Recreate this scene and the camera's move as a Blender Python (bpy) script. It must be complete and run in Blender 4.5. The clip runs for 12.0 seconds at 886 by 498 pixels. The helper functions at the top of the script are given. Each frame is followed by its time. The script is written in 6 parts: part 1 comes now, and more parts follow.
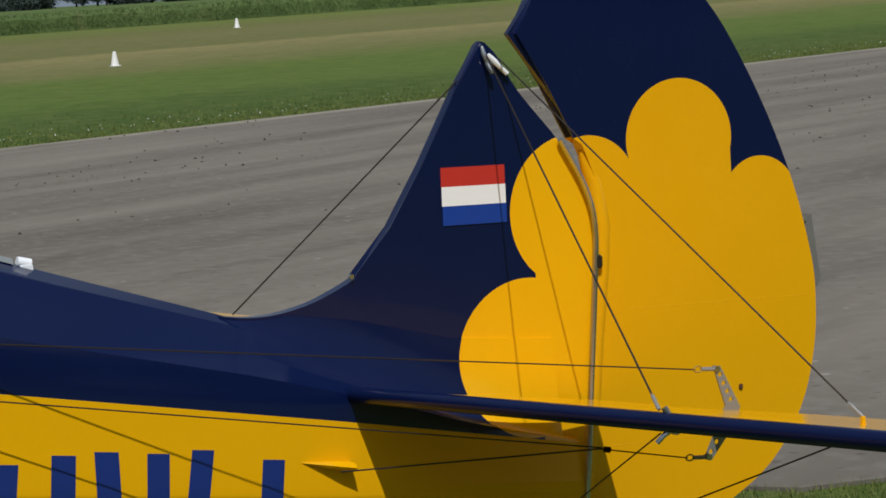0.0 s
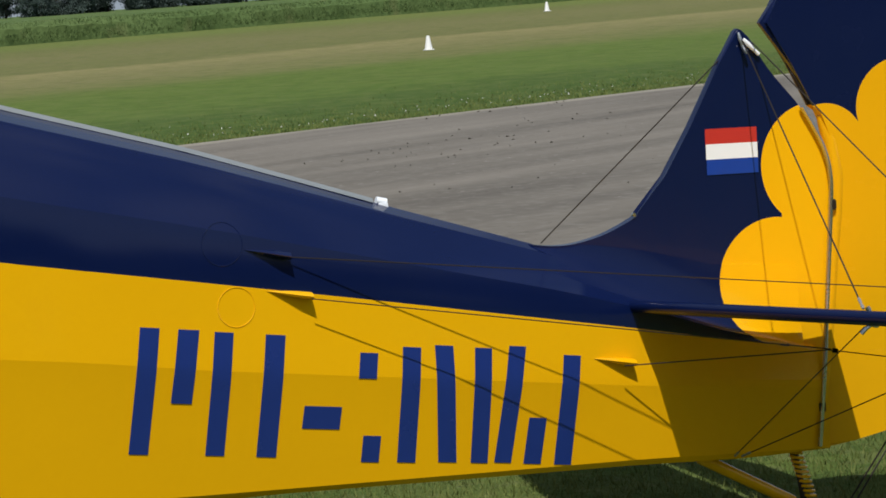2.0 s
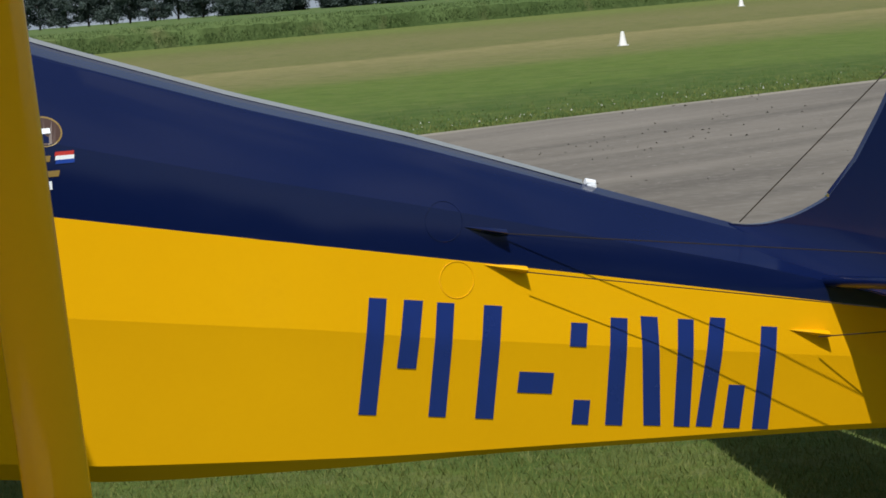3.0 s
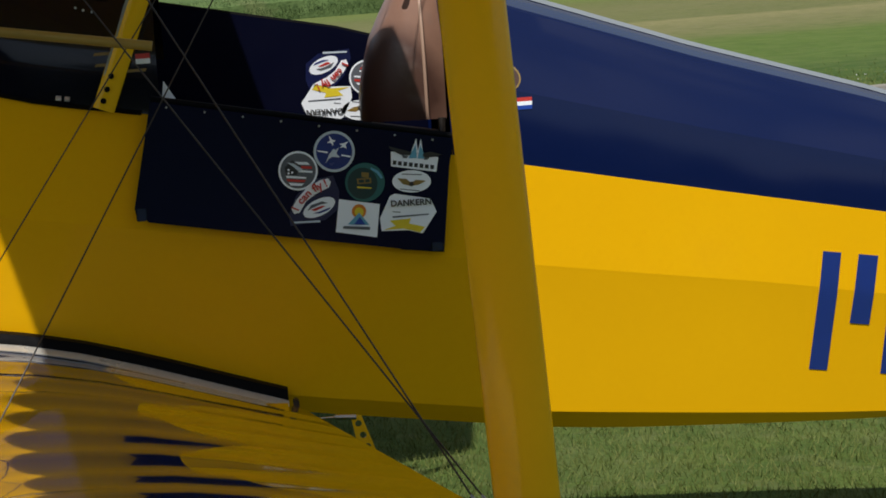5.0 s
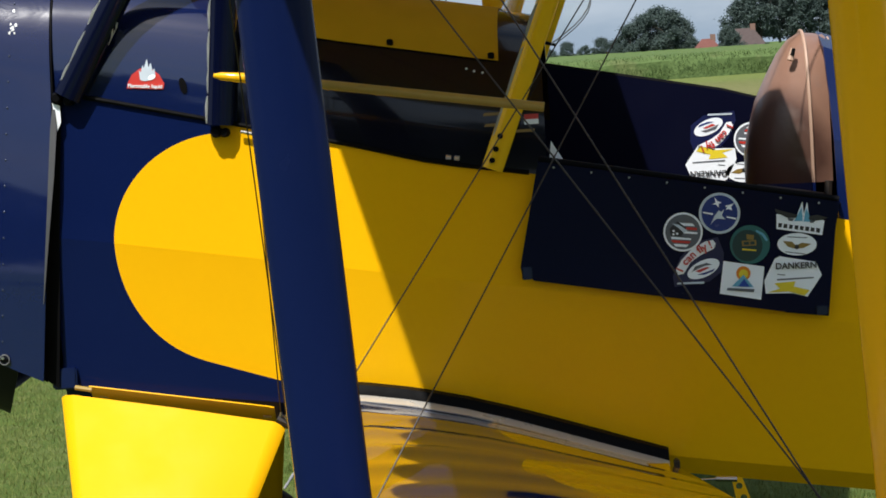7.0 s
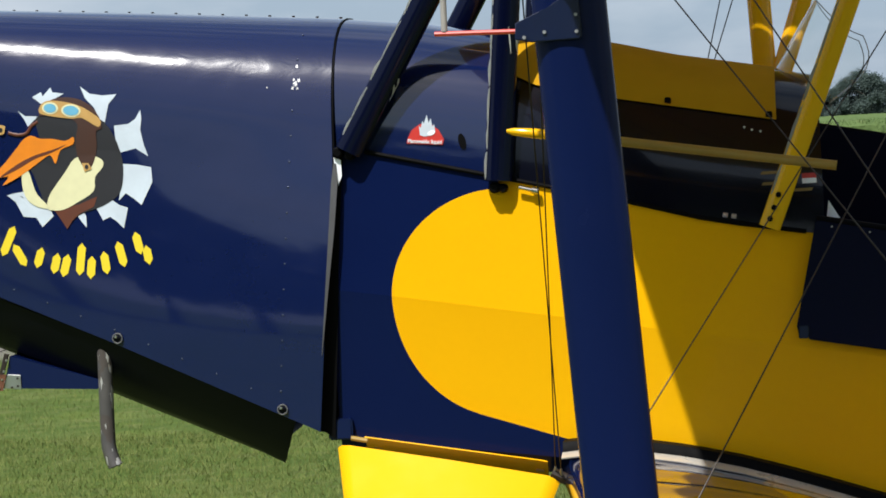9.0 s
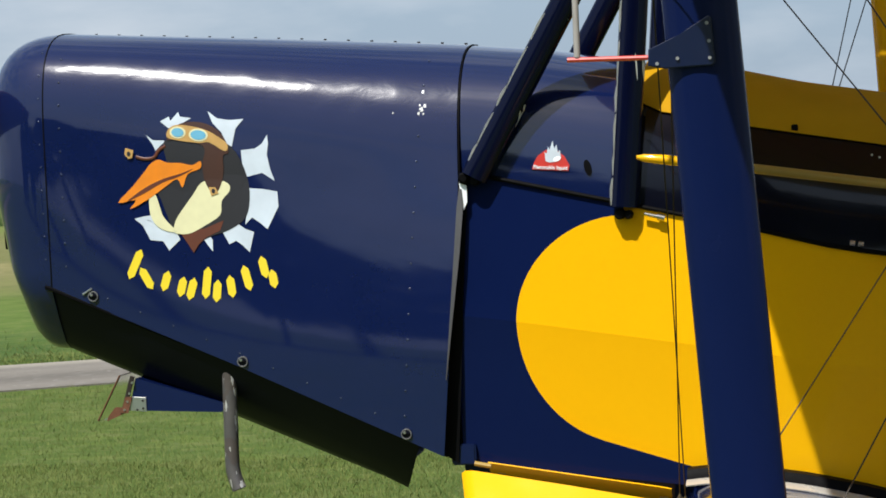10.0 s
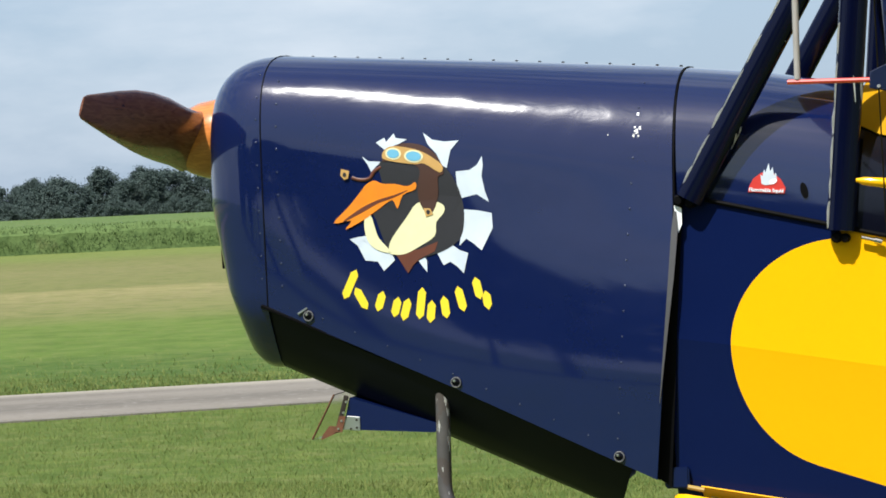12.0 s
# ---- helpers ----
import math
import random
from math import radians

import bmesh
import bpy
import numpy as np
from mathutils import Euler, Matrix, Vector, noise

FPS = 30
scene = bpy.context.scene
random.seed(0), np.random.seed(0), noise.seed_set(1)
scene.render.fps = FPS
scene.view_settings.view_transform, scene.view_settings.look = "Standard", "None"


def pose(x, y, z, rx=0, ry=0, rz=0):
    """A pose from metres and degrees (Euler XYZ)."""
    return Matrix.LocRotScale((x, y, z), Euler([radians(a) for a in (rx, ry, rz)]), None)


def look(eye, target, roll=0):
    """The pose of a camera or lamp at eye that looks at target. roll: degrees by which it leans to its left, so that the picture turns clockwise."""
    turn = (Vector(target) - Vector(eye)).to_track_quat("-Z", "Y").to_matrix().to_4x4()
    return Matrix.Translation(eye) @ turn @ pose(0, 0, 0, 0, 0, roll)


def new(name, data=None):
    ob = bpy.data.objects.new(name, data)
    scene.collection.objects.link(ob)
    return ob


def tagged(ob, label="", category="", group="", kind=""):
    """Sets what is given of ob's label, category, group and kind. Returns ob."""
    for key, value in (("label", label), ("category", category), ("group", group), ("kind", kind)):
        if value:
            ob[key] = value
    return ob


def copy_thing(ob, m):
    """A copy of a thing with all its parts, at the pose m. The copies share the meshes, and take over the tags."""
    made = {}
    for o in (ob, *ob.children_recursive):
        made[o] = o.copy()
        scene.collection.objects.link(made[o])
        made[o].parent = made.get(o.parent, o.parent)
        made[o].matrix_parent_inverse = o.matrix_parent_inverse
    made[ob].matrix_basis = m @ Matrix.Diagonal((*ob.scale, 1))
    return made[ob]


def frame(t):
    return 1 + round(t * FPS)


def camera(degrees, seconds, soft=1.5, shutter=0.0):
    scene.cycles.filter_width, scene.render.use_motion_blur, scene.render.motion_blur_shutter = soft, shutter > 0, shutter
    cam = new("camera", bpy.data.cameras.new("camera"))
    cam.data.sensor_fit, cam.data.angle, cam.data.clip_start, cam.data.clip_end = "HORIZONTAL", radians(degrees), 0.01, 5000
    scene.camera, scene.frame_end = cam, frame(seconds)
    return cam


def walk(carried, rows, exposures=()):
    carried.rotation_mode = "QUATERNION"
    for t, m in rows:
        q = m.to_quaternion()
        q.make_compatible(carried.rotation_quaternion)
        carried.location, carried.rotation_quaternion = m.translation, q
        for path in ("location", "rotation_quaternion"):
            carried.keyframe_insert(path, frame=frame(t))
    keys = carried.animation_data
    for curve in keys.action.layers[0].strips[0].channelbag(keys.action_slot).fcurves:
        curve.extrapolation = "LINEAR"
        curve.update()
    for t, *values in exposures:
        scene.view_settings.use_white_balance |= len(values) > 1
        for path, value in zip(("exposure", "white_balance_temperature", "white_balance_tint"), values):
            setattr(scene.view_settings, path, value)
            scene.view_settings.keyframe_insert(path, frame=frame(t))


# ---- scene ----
cam = camera(20.0, 12.0, soft=1.7)
PATH = [
    (0, (2.0891, -4.5961, 1.4485), (4.2481, -0.117, 0.9227), -3.43),
    (0.5, (1.9526, -4.9557, 1.4704), (3.9928, -0.4221, 0.9371), -3.55),
    (1, (1.8265, -5.2678, 1.4726), (3.74, -0.6797, 0.9352), -3.48),
    (1.5, (1.7134, -5.561, 1.4797), (3.5057, -0.9241, 0.9444), -3.80),
    (2, (1.5902, -5.8914, 1.4882), (3.1797, -1.1794, 0.9679), -4.00),
    (2.5, (1.4796, -6.1634, 1.506), (2.9152, -1.402, 0.9885), -4.02),
    (3, (1.4091, -6.3228, 1.4897), (2.6319, -1.5004, 0.9909), -4.45),
    (3.2, (1.3989, -6.3204, 1.4914), (2.5294, -1.4763, 0.9844), -4.33),
    (4.8, (1.3455, -6.3007, 1.4928), (1.8144, -1.3522, 0.9513), -3.99),
    (5, (1.3401, -6.2979, 1.4949), (1.729, -1.3422, 0.9565), -3.99),
    (5.5, (1.3335, -6.3085, 1.493), (1.538, -1.3376, 0.9947), -4.04),
    (6, (1.3174, -6.3244, 1.4986), (1.3292, -1.3436, 1.0601), -4.00),
    (6.5, (1.3075, -6.331, 1.4991), (1.1498, -1.3496, 1.0981), -3.95),
    (7, (1.2957, -6.3335, 1.502), (0.9692, -1.3581, 1.1303), -3.70),
    (7.2, (1.2914, -6.3281, 1.5025), (0.9027, -1.3565, 1.1395), -3.72),
    (8.8, (1.1125, -6.3862, 1.4983), (0.4481, -1.4369, 1.2475), -3.20),
    (9, (1.1059, -6.3962, 1.5035), (0.401, -1.4513, 1.276), -3.17),
    (9.5, (1.0791, -6.4104, 1.5047), (0.2811, -1.478, 1.3191), -3.15),
    (10, (1.0497, -6.412, 1.5037), (0.1489, -1.4965, 1.3402), -2.87),
    (10.5, (1.0335, -6.4142, 1.4968), (0.0338, -1.5183, 1.3197), -2.55),
    (11, (1.0035, -6.4148, 1.5002), (-0.092, -1.5397, 1.3161), -2.57),
    (11.5, (0.9986, -6.4118, 1.4981), (-0.1936, -1.5589, 1.3335), -2.69),
    (12, (1.0216, -6.4228, 1.5039), (-0.2687, -1.5932, 1.4036), -2.60),
]
walk(cam, [(t, look(eye, target, roll)) for t, eye, target, roll in PATH], exposures=[(0.0, -0.71), (1.5, -0.50), (3.0, -0.32), (5.0, -0.26), (5.5, -0.12), (6.0, 0.14), (7.0, 0.28), (9.0, 0.25), (10.5, 0.24), (11.3, 0.36), (12.0, 0.52)])

# ---- light ----
SUN_TRAVEL = Vector((0.21, 0.60, -1.0))
sun_from = -SUN_TRAVEL.normalized()
sun = new("sun", bpy.data.lights.new("sun", "SUN"))
sun.data.energy, sun.data.angle, sun.data.color = 5.0, radians(0.53), (1.0, 0.972, 0.92)
sun.matrix_world = look((0, -20, 30), Vector((0, -20, 30)) + SUN_TRAVEL)

world = bpy.data.worlds.new("sky")
scene.world = world
world.use_nodes = True
wn, wl = world.node_tree.nodes, world.node_tree.links
sky = wn.new("ShaderNodeTexSky")
sky.sky_type, sky.sun_disc = "NISHITA", False
sky.sun_elevation = math.asin(sun_from.z)
sky.sun_rotation = math.atan2(sun_from.x, sun_from.y)
sky.air_density, sky.dust_density, sky.ozone_density = 1.0, 1.5, 1.0
# haze towards the horizon, and thin broken summer cloud over it
tc = wn.new("ShaderNodeTexCoord")
sp = wn.new("ShaderNodeSeparateXYZ")
wl.new(tc.outputs["Generated"], sp.inputs[0])
fade = wn.new("ShaderNodeMapRange")
fade.inputs[1].default_value, fade.inputs[2].default_value, fade.inputs[3].default_value, fade.inputs[4].default_value = 0.05, 0.45, 0.80, 0.25
wl.new(sp.outputs["Z"], fade.inputs[0])
haze = wn.new("ShaderNodeMix")
haze.data_type = "RGBA"
wl.new(fade.outputs[0], haze.inputs["Factor"])
wl.new(sky.outputs["Color"], haze.inputs["A"])
haze.inputs["B"].default_value = (2.65, 3.50, 4.65, 1)
mp = wn.new("ShaderNodeMapping")
mp.inputs["Scale"].default_value = (1.0, 1.0, 3.2)
wl.new(tc.outputs["Generated"], mp.inputs["Vector"])
nz = wn.new("ShaderNodeTexNoise")
nz.inputs["Scale"].default_value, nz.inputs["Detail"].default_value, nz.inputs["Roughness"].default_value = 5.5, 6.0, 0.55
wl.new(mp.outputs["Vector"], nz.inputs["Vector"])
rp = wn.new("ShaderNodeValToRGB")
rp.color_ramp.elements[0].position, rp.color_ramp.elements[1].position = 0.42, 0.66
rp.color_ramp.elements[0].color, rp.color_ramp.elements[1].color = (0.0, 0.0, 0.0, 1), (0.75, 0.75, 0.75, 1)
wl.new(nz.outputs["Fac"], rp.inputs["Fac"])
mx = wn.new("ShaderNodeMix")
mx.data_type = "RGBA"
wl.new(rp.outputs["Color"], mx.inputs["Factor"])
wl.new(haze.outputs["Result"], mx.inputs["A"])
mx.inputs["B"].default_value = (4.9, 5.4, 6.0, 1)
wl.new(mx.outputs["Result"], wn["Background"].inputs["Color"])
wn["Background"].inputs["Strength"].default_value = 0.112

# ---- materials ----
class Sock:
    """A value in a node tree that can be reckoned with."""

    def __init__(self, nt, out):
        self.nt, self.out = nt, out

    def _op(self, op, other=None, third=None):
        n = self.nt.nodes.new("ShaderNodeMath")
        n.operation = op
        self.nt.links.new(self.out, n.inputs[0])
        for k, v in ((1, other), (2, third)):
            if isinstance(v, Sock):
                self.nt.links.new(v.out, n.inputs[k])
            elif v is not None:
                n.inputs[k].default_value = v
        return Sock(self.nt, n.outputs[0])

    def __add__(self, o): return self._op("ADD", o)
    def __sub__(self, o): return self._op("SUBTRACT", o)
    def __mul__(self, o): return self._op("MULTIPLY", o)
    def lt(self, o): return self._op("LESS_THAN", o)
    def gt(self, o): return self._op("GREATER_THAN", o)
    def both(self, o): return self._op("MINIMUM", o)
    def either(self, o): return self._op("MAXIMUM", o)
    def sq(self): return self._op("POWER", 2.0)
    def call(self, op, o=None): return self._op(op, o)


class Mat:
    def __init__(self, name, rough=0.5, metal=0.0, coat=0.0):
        self.mat = bpy.data.materials.new(name)
        self.mat.use_nodes = True
        self.nt = self.mat.node_tree
        self.bsdf = self.nt.nodes["Principled BSDF"]
        self.bsdf.inputs["Roughness"].default_value = rough
        self.bsdf.inputs["Metallic"].default_value = metal
        self.bsdf.inputs["Coat Weight"].default_value = coat
        self.bsdf.inputs["Coat Roughness"].default_value = 0.04
        self.height = None

    def xyz(self):
        g = self.nt.nodes.new("ShaderNodeNewGeometry")
        s = self.nt.nodes.new("ShaderNodeSeparateXYZ")
        self.nt.links.new(g.outputs["Position"], s.inputs[0])
        return [Sock(self.nt, o) for o in s.outputs]

    def noise(self, scale, detail=4.0, stretch=(1, 1, 1), distortion=0.0):
        g = self.nt.nodes.new("ShaderNodeNewGeometry")
        m = self.nt.nodes.new("ShaderNodeMapping")
        m.inputs["Scale"].default_value = stretch
        n = self.nt.nodes.new("ShaderNodeTexNoise")
        n.inputs["Scale"].default_value, n.inputs["Detail"].default_value = scale, detail
        n.inputs["Distortion"].default_value = distortion
        self.nt.links.new(g.outputs["Position"], m.inputs[0])
        self.nt.links.new(m.outputs[0], n.inputs["Vector"])
        return Sock(self.nt, n.outputs["Fac"])

    def voronoi(self, scale):
        g = self.nt.nodes.new("ShaderNodeNewGeometry")
        n = self.nt.nodes.new("ShaderNodeTexVoronoi")
        n.inputs["Scale"].default_value = scale
        self.nt.links.new(g.outputs["Position"], n.inputs["Vector"])
        return Sock(self.nt, n.outputs["Distance"])

    def ramp(self, fac, stops):
        r = self.nt.nodes.new("ShaderNodeValToRGB")
        while len(r.color_ramp.elements) < len(stops):
            r.color_ramp.elements.new(0.5)
        for e, (p, c) in zip(r.color_ramp.elements, stops):
            e.position, e.color = p, (*c, 1)
        self.nt.links.new(fac.out, r.inputs[0])
        return Sock(self.nt, r.outputs[0])

    def mix(self, fac, a, b, kind="MIX"):
        n = self.nt.nodes.new("ShaderNodeMix")
        n.data_type, n.blend_type = "RGBA", kind
        for key, v in (("Factor", fac), ("A", a), ("B", b)):
            if isinstance(v, Sock):
                self.nt.links.new(v.out, n.inputs[0] if key == "Factor" else n.inputs[6 if key == "A" else 7])
            elif key == "Factor":
                n.inputs[0].default_value = v
            else:
                n.inputs[6 if key == "A" else 7].default_value = (*v, 1)
        return Sock(self.nt, n.outputs[2])

    def color(self, c):
        if isinstance(c, Sock):
            self.nt.links.new(c.out, self.bsdf.inputs["Base Color"])
        else:
            self.bsdf.inputs["Base Color"].default_value = (*c, 1)
        return self

    def rough(self, fac, lo, hi):
        n = self.nt.nodes.new("ShaderNodeMapRange")
        n.inputs[3].default_value, n.inputs[4].default_value = lo, hi
        self.nt.links.new(fac.out, n.inputs[0])
        self.nt.links.new(n.outputs[0], self.bsdf.inputs["Roughness"])
        return self

    def bump(self, fac, strength, distance):
        b = self.nt.nodes.new("ShaderNodeBump")
        b.inputs["Strength"].default_value, b.inputs["Distance"].default_value = strength, distance
        self.nt.links.new(fac.out, b.inputs["Height"])
        if self.height:
            self.nt.links.new(self.height.out, b.inputs["Normal"])
        self.height = Sock(self.nt, b.outputs[0])
        self.nt.links.new(b.outputs[0], self.bsdf.inputs["Normal"])
        return self


NAVY, NAVY_WORN = (0.0026, 0.0074, 0.044), (0.0040, 0.0102, 0.056)
YELLOW, YELLOW_WORN = (0.87, 0.455, 0.003), (0.79, 0.397, 0.003)


def paint(name, mask=None, rough=0.13, coat=0.15, wave=0.004, swell=2.2, gloss=0.04, spec=0.36, lacquer=1.5, swirl=0.0, coat_second=None, first=NAVY, first_worn=NAVY_WORN, second=YELLOW, second_worn=YELLOW_WORN):
    """Gloss paint on fabric or sheet: the first colour, and the second where mask(x, y, z) is 1."""
    m = Mat(name, rough, 0.0, coat)
    m.bsdf.inputs["Coat Roughness"].default_value = gloss
    m.bsdf.inputs["Coat IOR"].default_value = lacquer
    m.bsdf.inputs["Specular IOR Level"].default_value = spec
    n1, n2 = m.noise(swell, 3), m.noise(55, 4)
    var = n1 * 0.7 + n2 * 0.3
    a = m.mix(var, first, first_worn)
    if mask:
        b = m.mix(var, second, second_worn)
        where = mask(*m.xyz())
        a = m.mix(where, a, b)
        if coat_second is not None:
            m.nt.links.new((where * (coat_second - coat) + coat).out, m.bsdf.inputs["Coat Weight"])
    m.color(a)
    m.rough(m.noise(9, 5), rough * 0.7, rough * 1.6)
    m.bump(n1, 0.5, wave)
    m.bump(n2, 0.06, 0.001)
    if swirl:
        m.bump(m.noise(24, 6, (0.5, 1.0, 1.0), 0.8), swirl, 0.0014)
    return m.mat


def inside(x, z, cx, cz, rx, rz):
    return (((x - cx) * (1 / rx)).sq() + ((z - cz) * (1 / rz)).sq()).lt(1.0)


def hull_mask(x, y, z):
    disc = inside(x, z, 0.388, 1.113, 0.273, 0.253).either(inside(x, z, 0.388, 1.113, 0.273, 0.305).both(z.lt(1.113)))
    run = x.gt(0.309).both(z.gt(x * -0.328 + 0.9216)).both(x.gt(0.388).either(z.lt(1.0))).both(z.lt(x * -0.25 + 1.493).either(x.gt(0.8)))
    return disc.either(run).both(z.gt(x * -0.328 + 0.9214))


def fin_mask(x, y, z):
    low = inside(x, z, 4.480, 0.664, 0.164, 0.168)
    mid = inside(x, z, 4.605, 0.960, 0.150, 0.160)
    rest = x.gt(4.507).both(z.lt(0.92))
    base = z.lt(x * -0.257 + 1.637)
    return low.either(mid).either(rest).either(base)


def deck_mask(x, y, z):
    return inside(x, z, 4.480, 0.664, 0.164, 0.162).either(x.gt(4.49))


def rudder_mask(x, y, z):
    a = inside(x, z, 4.640, 0.998, 0.117, 0.117)
    b = inside(x, z, 4.866, 1.092, 0.130, 0.127)
    c = inside(x, z, 5.062, 0.930, 0.100, 0.108)
    return a.either(b).either(c).either(z.lt(0.985)).either(x.gt(4.736).both(x.lt(4.992)).both(z.lt(1.06)))


def simple(name, color, rough=0.5, metal=0.0, coat=0.0, vary=0.25, scale=30.0, bump=0.1, spec=0.5):
    m = Mat(name, rough, metal, coat)
    m.bsdf.inputs["Specular IOR Level"].default_value = spec
    n = m.noise(scale, 5)
    dark = tuple(v * (1 - vary) for v in color)
    m.color(m.mix(n, color, dark))
    m.rough(n, rough * 0.8, min(1.0, rough * 1.25))
    if bump:
        m.bump(n, bump, 0.002)
    return m.mat


M = {}
M["hull"] = paint("hull_paint", hull_mask, coat=0.03, spec=0.10)
M["navy"] = paint("navy_paint")
M["strut"] = paint("strut_paint", rough=0.20, coat=0.0, spec=0.16)
M["cowl"] = paint("cowl_paint", rough=0.17, coat=0.9, wave=0.022, swell=2.6, gloss=0.035, spec=0.12, lacquer=1.6, swirl=0.40)
M["yellow"] = paint("yellow_paint", first=YELLOW, first_worn=YELLOW_WORN)
M["deck"] = paint("deck_paint", deck_mask, rough=0.18, coat=0.65, wave=0.012, gloss=0.12, spec=0.0, lacquer=1.6)
M["fin"] = paint("fin_paint", fin_mask, rough=0.20, spec=0.25, second=(0.93, 0.50, 0.003), second_worn=(0.86, 0.44, 0.003))


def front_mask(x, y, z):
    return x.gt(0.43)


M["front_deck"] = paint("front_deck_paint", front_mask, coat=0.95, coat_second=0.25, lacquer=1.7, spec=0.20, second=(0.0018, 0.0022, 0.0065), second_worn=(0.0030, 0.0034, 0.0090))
M["rudder"] = paint("rudder_paint", rudder_mask, rough=0.22, spec=0.22, second=(0.88, 0.45, 0.003), second_worn=(0.80, 0.39, 0.003))
# the upper wing's shade on the cover is put into this darker yellow
M["cover"] = simple("dull_shaded_cloth", (0.50, 0.262, 0.003), 0.75, vary=0.2, scale=9, spec=0.12)
M["leg"] = paint("leg_paint", rough=0.42, coat=0.0, first=YELLOW, first_worn=YELLOW_WORN, spec=0.06)
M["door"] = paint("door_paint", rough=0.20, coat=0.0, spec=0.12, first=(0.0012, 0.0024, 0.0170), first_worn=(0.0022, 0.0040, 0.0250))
# shadow over the far door's inside is painted in as a darker navy
M["door_inside"] = paint("door_inside_shade_paint", rough=0.45, coat=0.0, spec=0.08, first=(0.0007, 0.0012, 0.0090), first_worn=(0.0011, 0.0018, 0.0130))
M["strip"] = simple("worn_alloy_strip", (0.62, 0.60, 0.55), 0.28, 0.35, vary=0.25, scale=25)
M["black"] = simple("black_rubber", (0.0030, 0.0030, 0.0035), 0.55, spec=0.06)
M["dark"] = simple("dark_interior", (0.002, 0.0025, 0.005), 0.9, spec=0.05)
M["cable"] = simple("cable_steel", (0.030, 0.022, 0.017), 0.5, 0.3)
M["tab"] = simple("grey_plastic_tab", (0.20, 0.20, 0.19), 0.3)
M["steel"] = simple("bright_steel", (0.62, 0.61, 0.58), 0.25, 1.0)
M["painted_rivet"] = simple("worn_blue_rivet", (0.050, 0.062, 0.105), 0.3, 0.4, vary=0.4, scale=90)
M["dull"] = simple("dull_alloy", (0.34, 0.35, 0.36), 0.45, 0.4, vary=0.2)
# near-black: the underside's shade is painted into this colour
M["belly"] = simple("belly_shade_paint", (0.0035, 0.0042, 0.0100), 0.40, vary=0.4, scale=8, spec=0.16)
M["scuffed"] = simple("scuffed_dark_metal", (0.36, 0.36, 0.37), 0.4, 0.5, vary=0.95, scale=160)
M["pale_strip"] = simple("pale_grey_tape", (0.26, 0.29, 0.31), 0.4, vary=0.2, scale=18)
M["strip_dark"] = simple("weathered_metal_edge", (0.10, 0.10, 0.105), 0.5, 0.3, vary=0.5, scale=20)
M["alu"] = simple("aluminium", (0.70, 0.71, 0.72), 0.35, 1.0, vary=0.15)
# bluish tint in the white offsets the warm sunlight colour
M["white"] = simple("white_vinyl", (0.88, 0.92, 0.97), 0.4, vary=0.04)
M["red"] = simple("red_vinyl", (0.55, 0.035, 0.025), 0.35, vary=0.1)
M["flag_blue"] = simple("blue_vinyl", (0.008, 0.050, 0.34), 0.35, vary=0.1)
M["mark_blue"] = simple("blue_marking", (0.012, 0.035, 0.21), 0.25, vary=0.2, scale=12)
M["sticker_blue"] = simple("dark_blue_vinyl", (0.004, 0.008, 0.060), 0.35, vary=0.2)
M["mark_yellow"] = simple("yellow_marking", (0.80, 0.62, 0.03), 0.35, vary=0.1)
M["gold"] = simple("gold_lettering", (0.28, 0.18, 0.04), 0.4)
M["grey_tube"] = simple("pale_grey_plastic", (0.36, 0.34, 0.32), 0.5)
M["grey_ink"] = simple("grey_ink", (0.12, 0.13, 0.15), 0.5)
M["black_ink"] = simple("black_ink", (0.02, 0.02, 0.02), 0.5)
M["sky_ink"] = simple("pale_blue_ink", (0.14, 0.42, 0.60), 0.4)
M["orange_ink"] = simple("orange_ink", (0.80, 0.24, 0.01), 0.4)
M["cream"] = simple("cream_ink", (0.72, 0.70, 0.42), 0.5, vary=0.2)
M["brown_ink"] = simple("brown_ink", (0.06, 0.022, 0.012), 0.45, vary=0.4, scale=20)
M["tan_ink"] = simple("tan_ink", (0.55, 0.33, 0.10), 0.45, vary=0.3, scale=30)
M["rust_ink"] = simple("rust_brown_ink", (0.13, 0.035, 0.015), 0.45, vary=0.4, scale=20)
M["charcoal"] = simple("charcoal_ink", (0.022, 0.022, 0.026), 0.4, vary=0.4, scale=12)
M["silver_ink"] = simple("silver_blue_ink", (0.66, 0.75, 0.84), 0.35, vary=0.4, scale=14)
M["teal"] = simple("teal_ink", (0.02, 0.14, 0.14), 0.3)
M["teal_dark"] = simple("dark_teal_ink", (0.006, 0.040, 0.045), 0.3)


def old_leather():
    """Pinkish-brown leather, stained dark where it has been rubbed."""
    m = Mat("brown_leather", 0.36)
    x, y, z = m.xyz()
    n, blot = m.noise(14, 5), m.noise(7, 4)
    c = m.mix(n, (0.29, 0.160, 0.110), (0.19, 0.100, 0.070))
    worn = (((x - 1.71) * (1 / 0.13)).sq() + ((z - 1.20) * (1 / 0.17)).sq() + (blot - 0.5) * 1.8)
    stain = (worn * -1.0 + 1.55).call("MAXIMUM", 0.0).call("MINIMUM", 0.88)
    c = m.mix(stain, c, (0.058, 0.026, 0.020))
    c = m.mix((m.noise(11, 3) - 0.56).call("MAXIMUM", 0.0) * 2.5, c, (0.20, 0.15, 0.13))
    m.color(c)
    m.rough(n, 0.28, 0.48)
    m.bump(n, 0.3, 0.002)
    return m.mat


M["leather"] = old_leather()
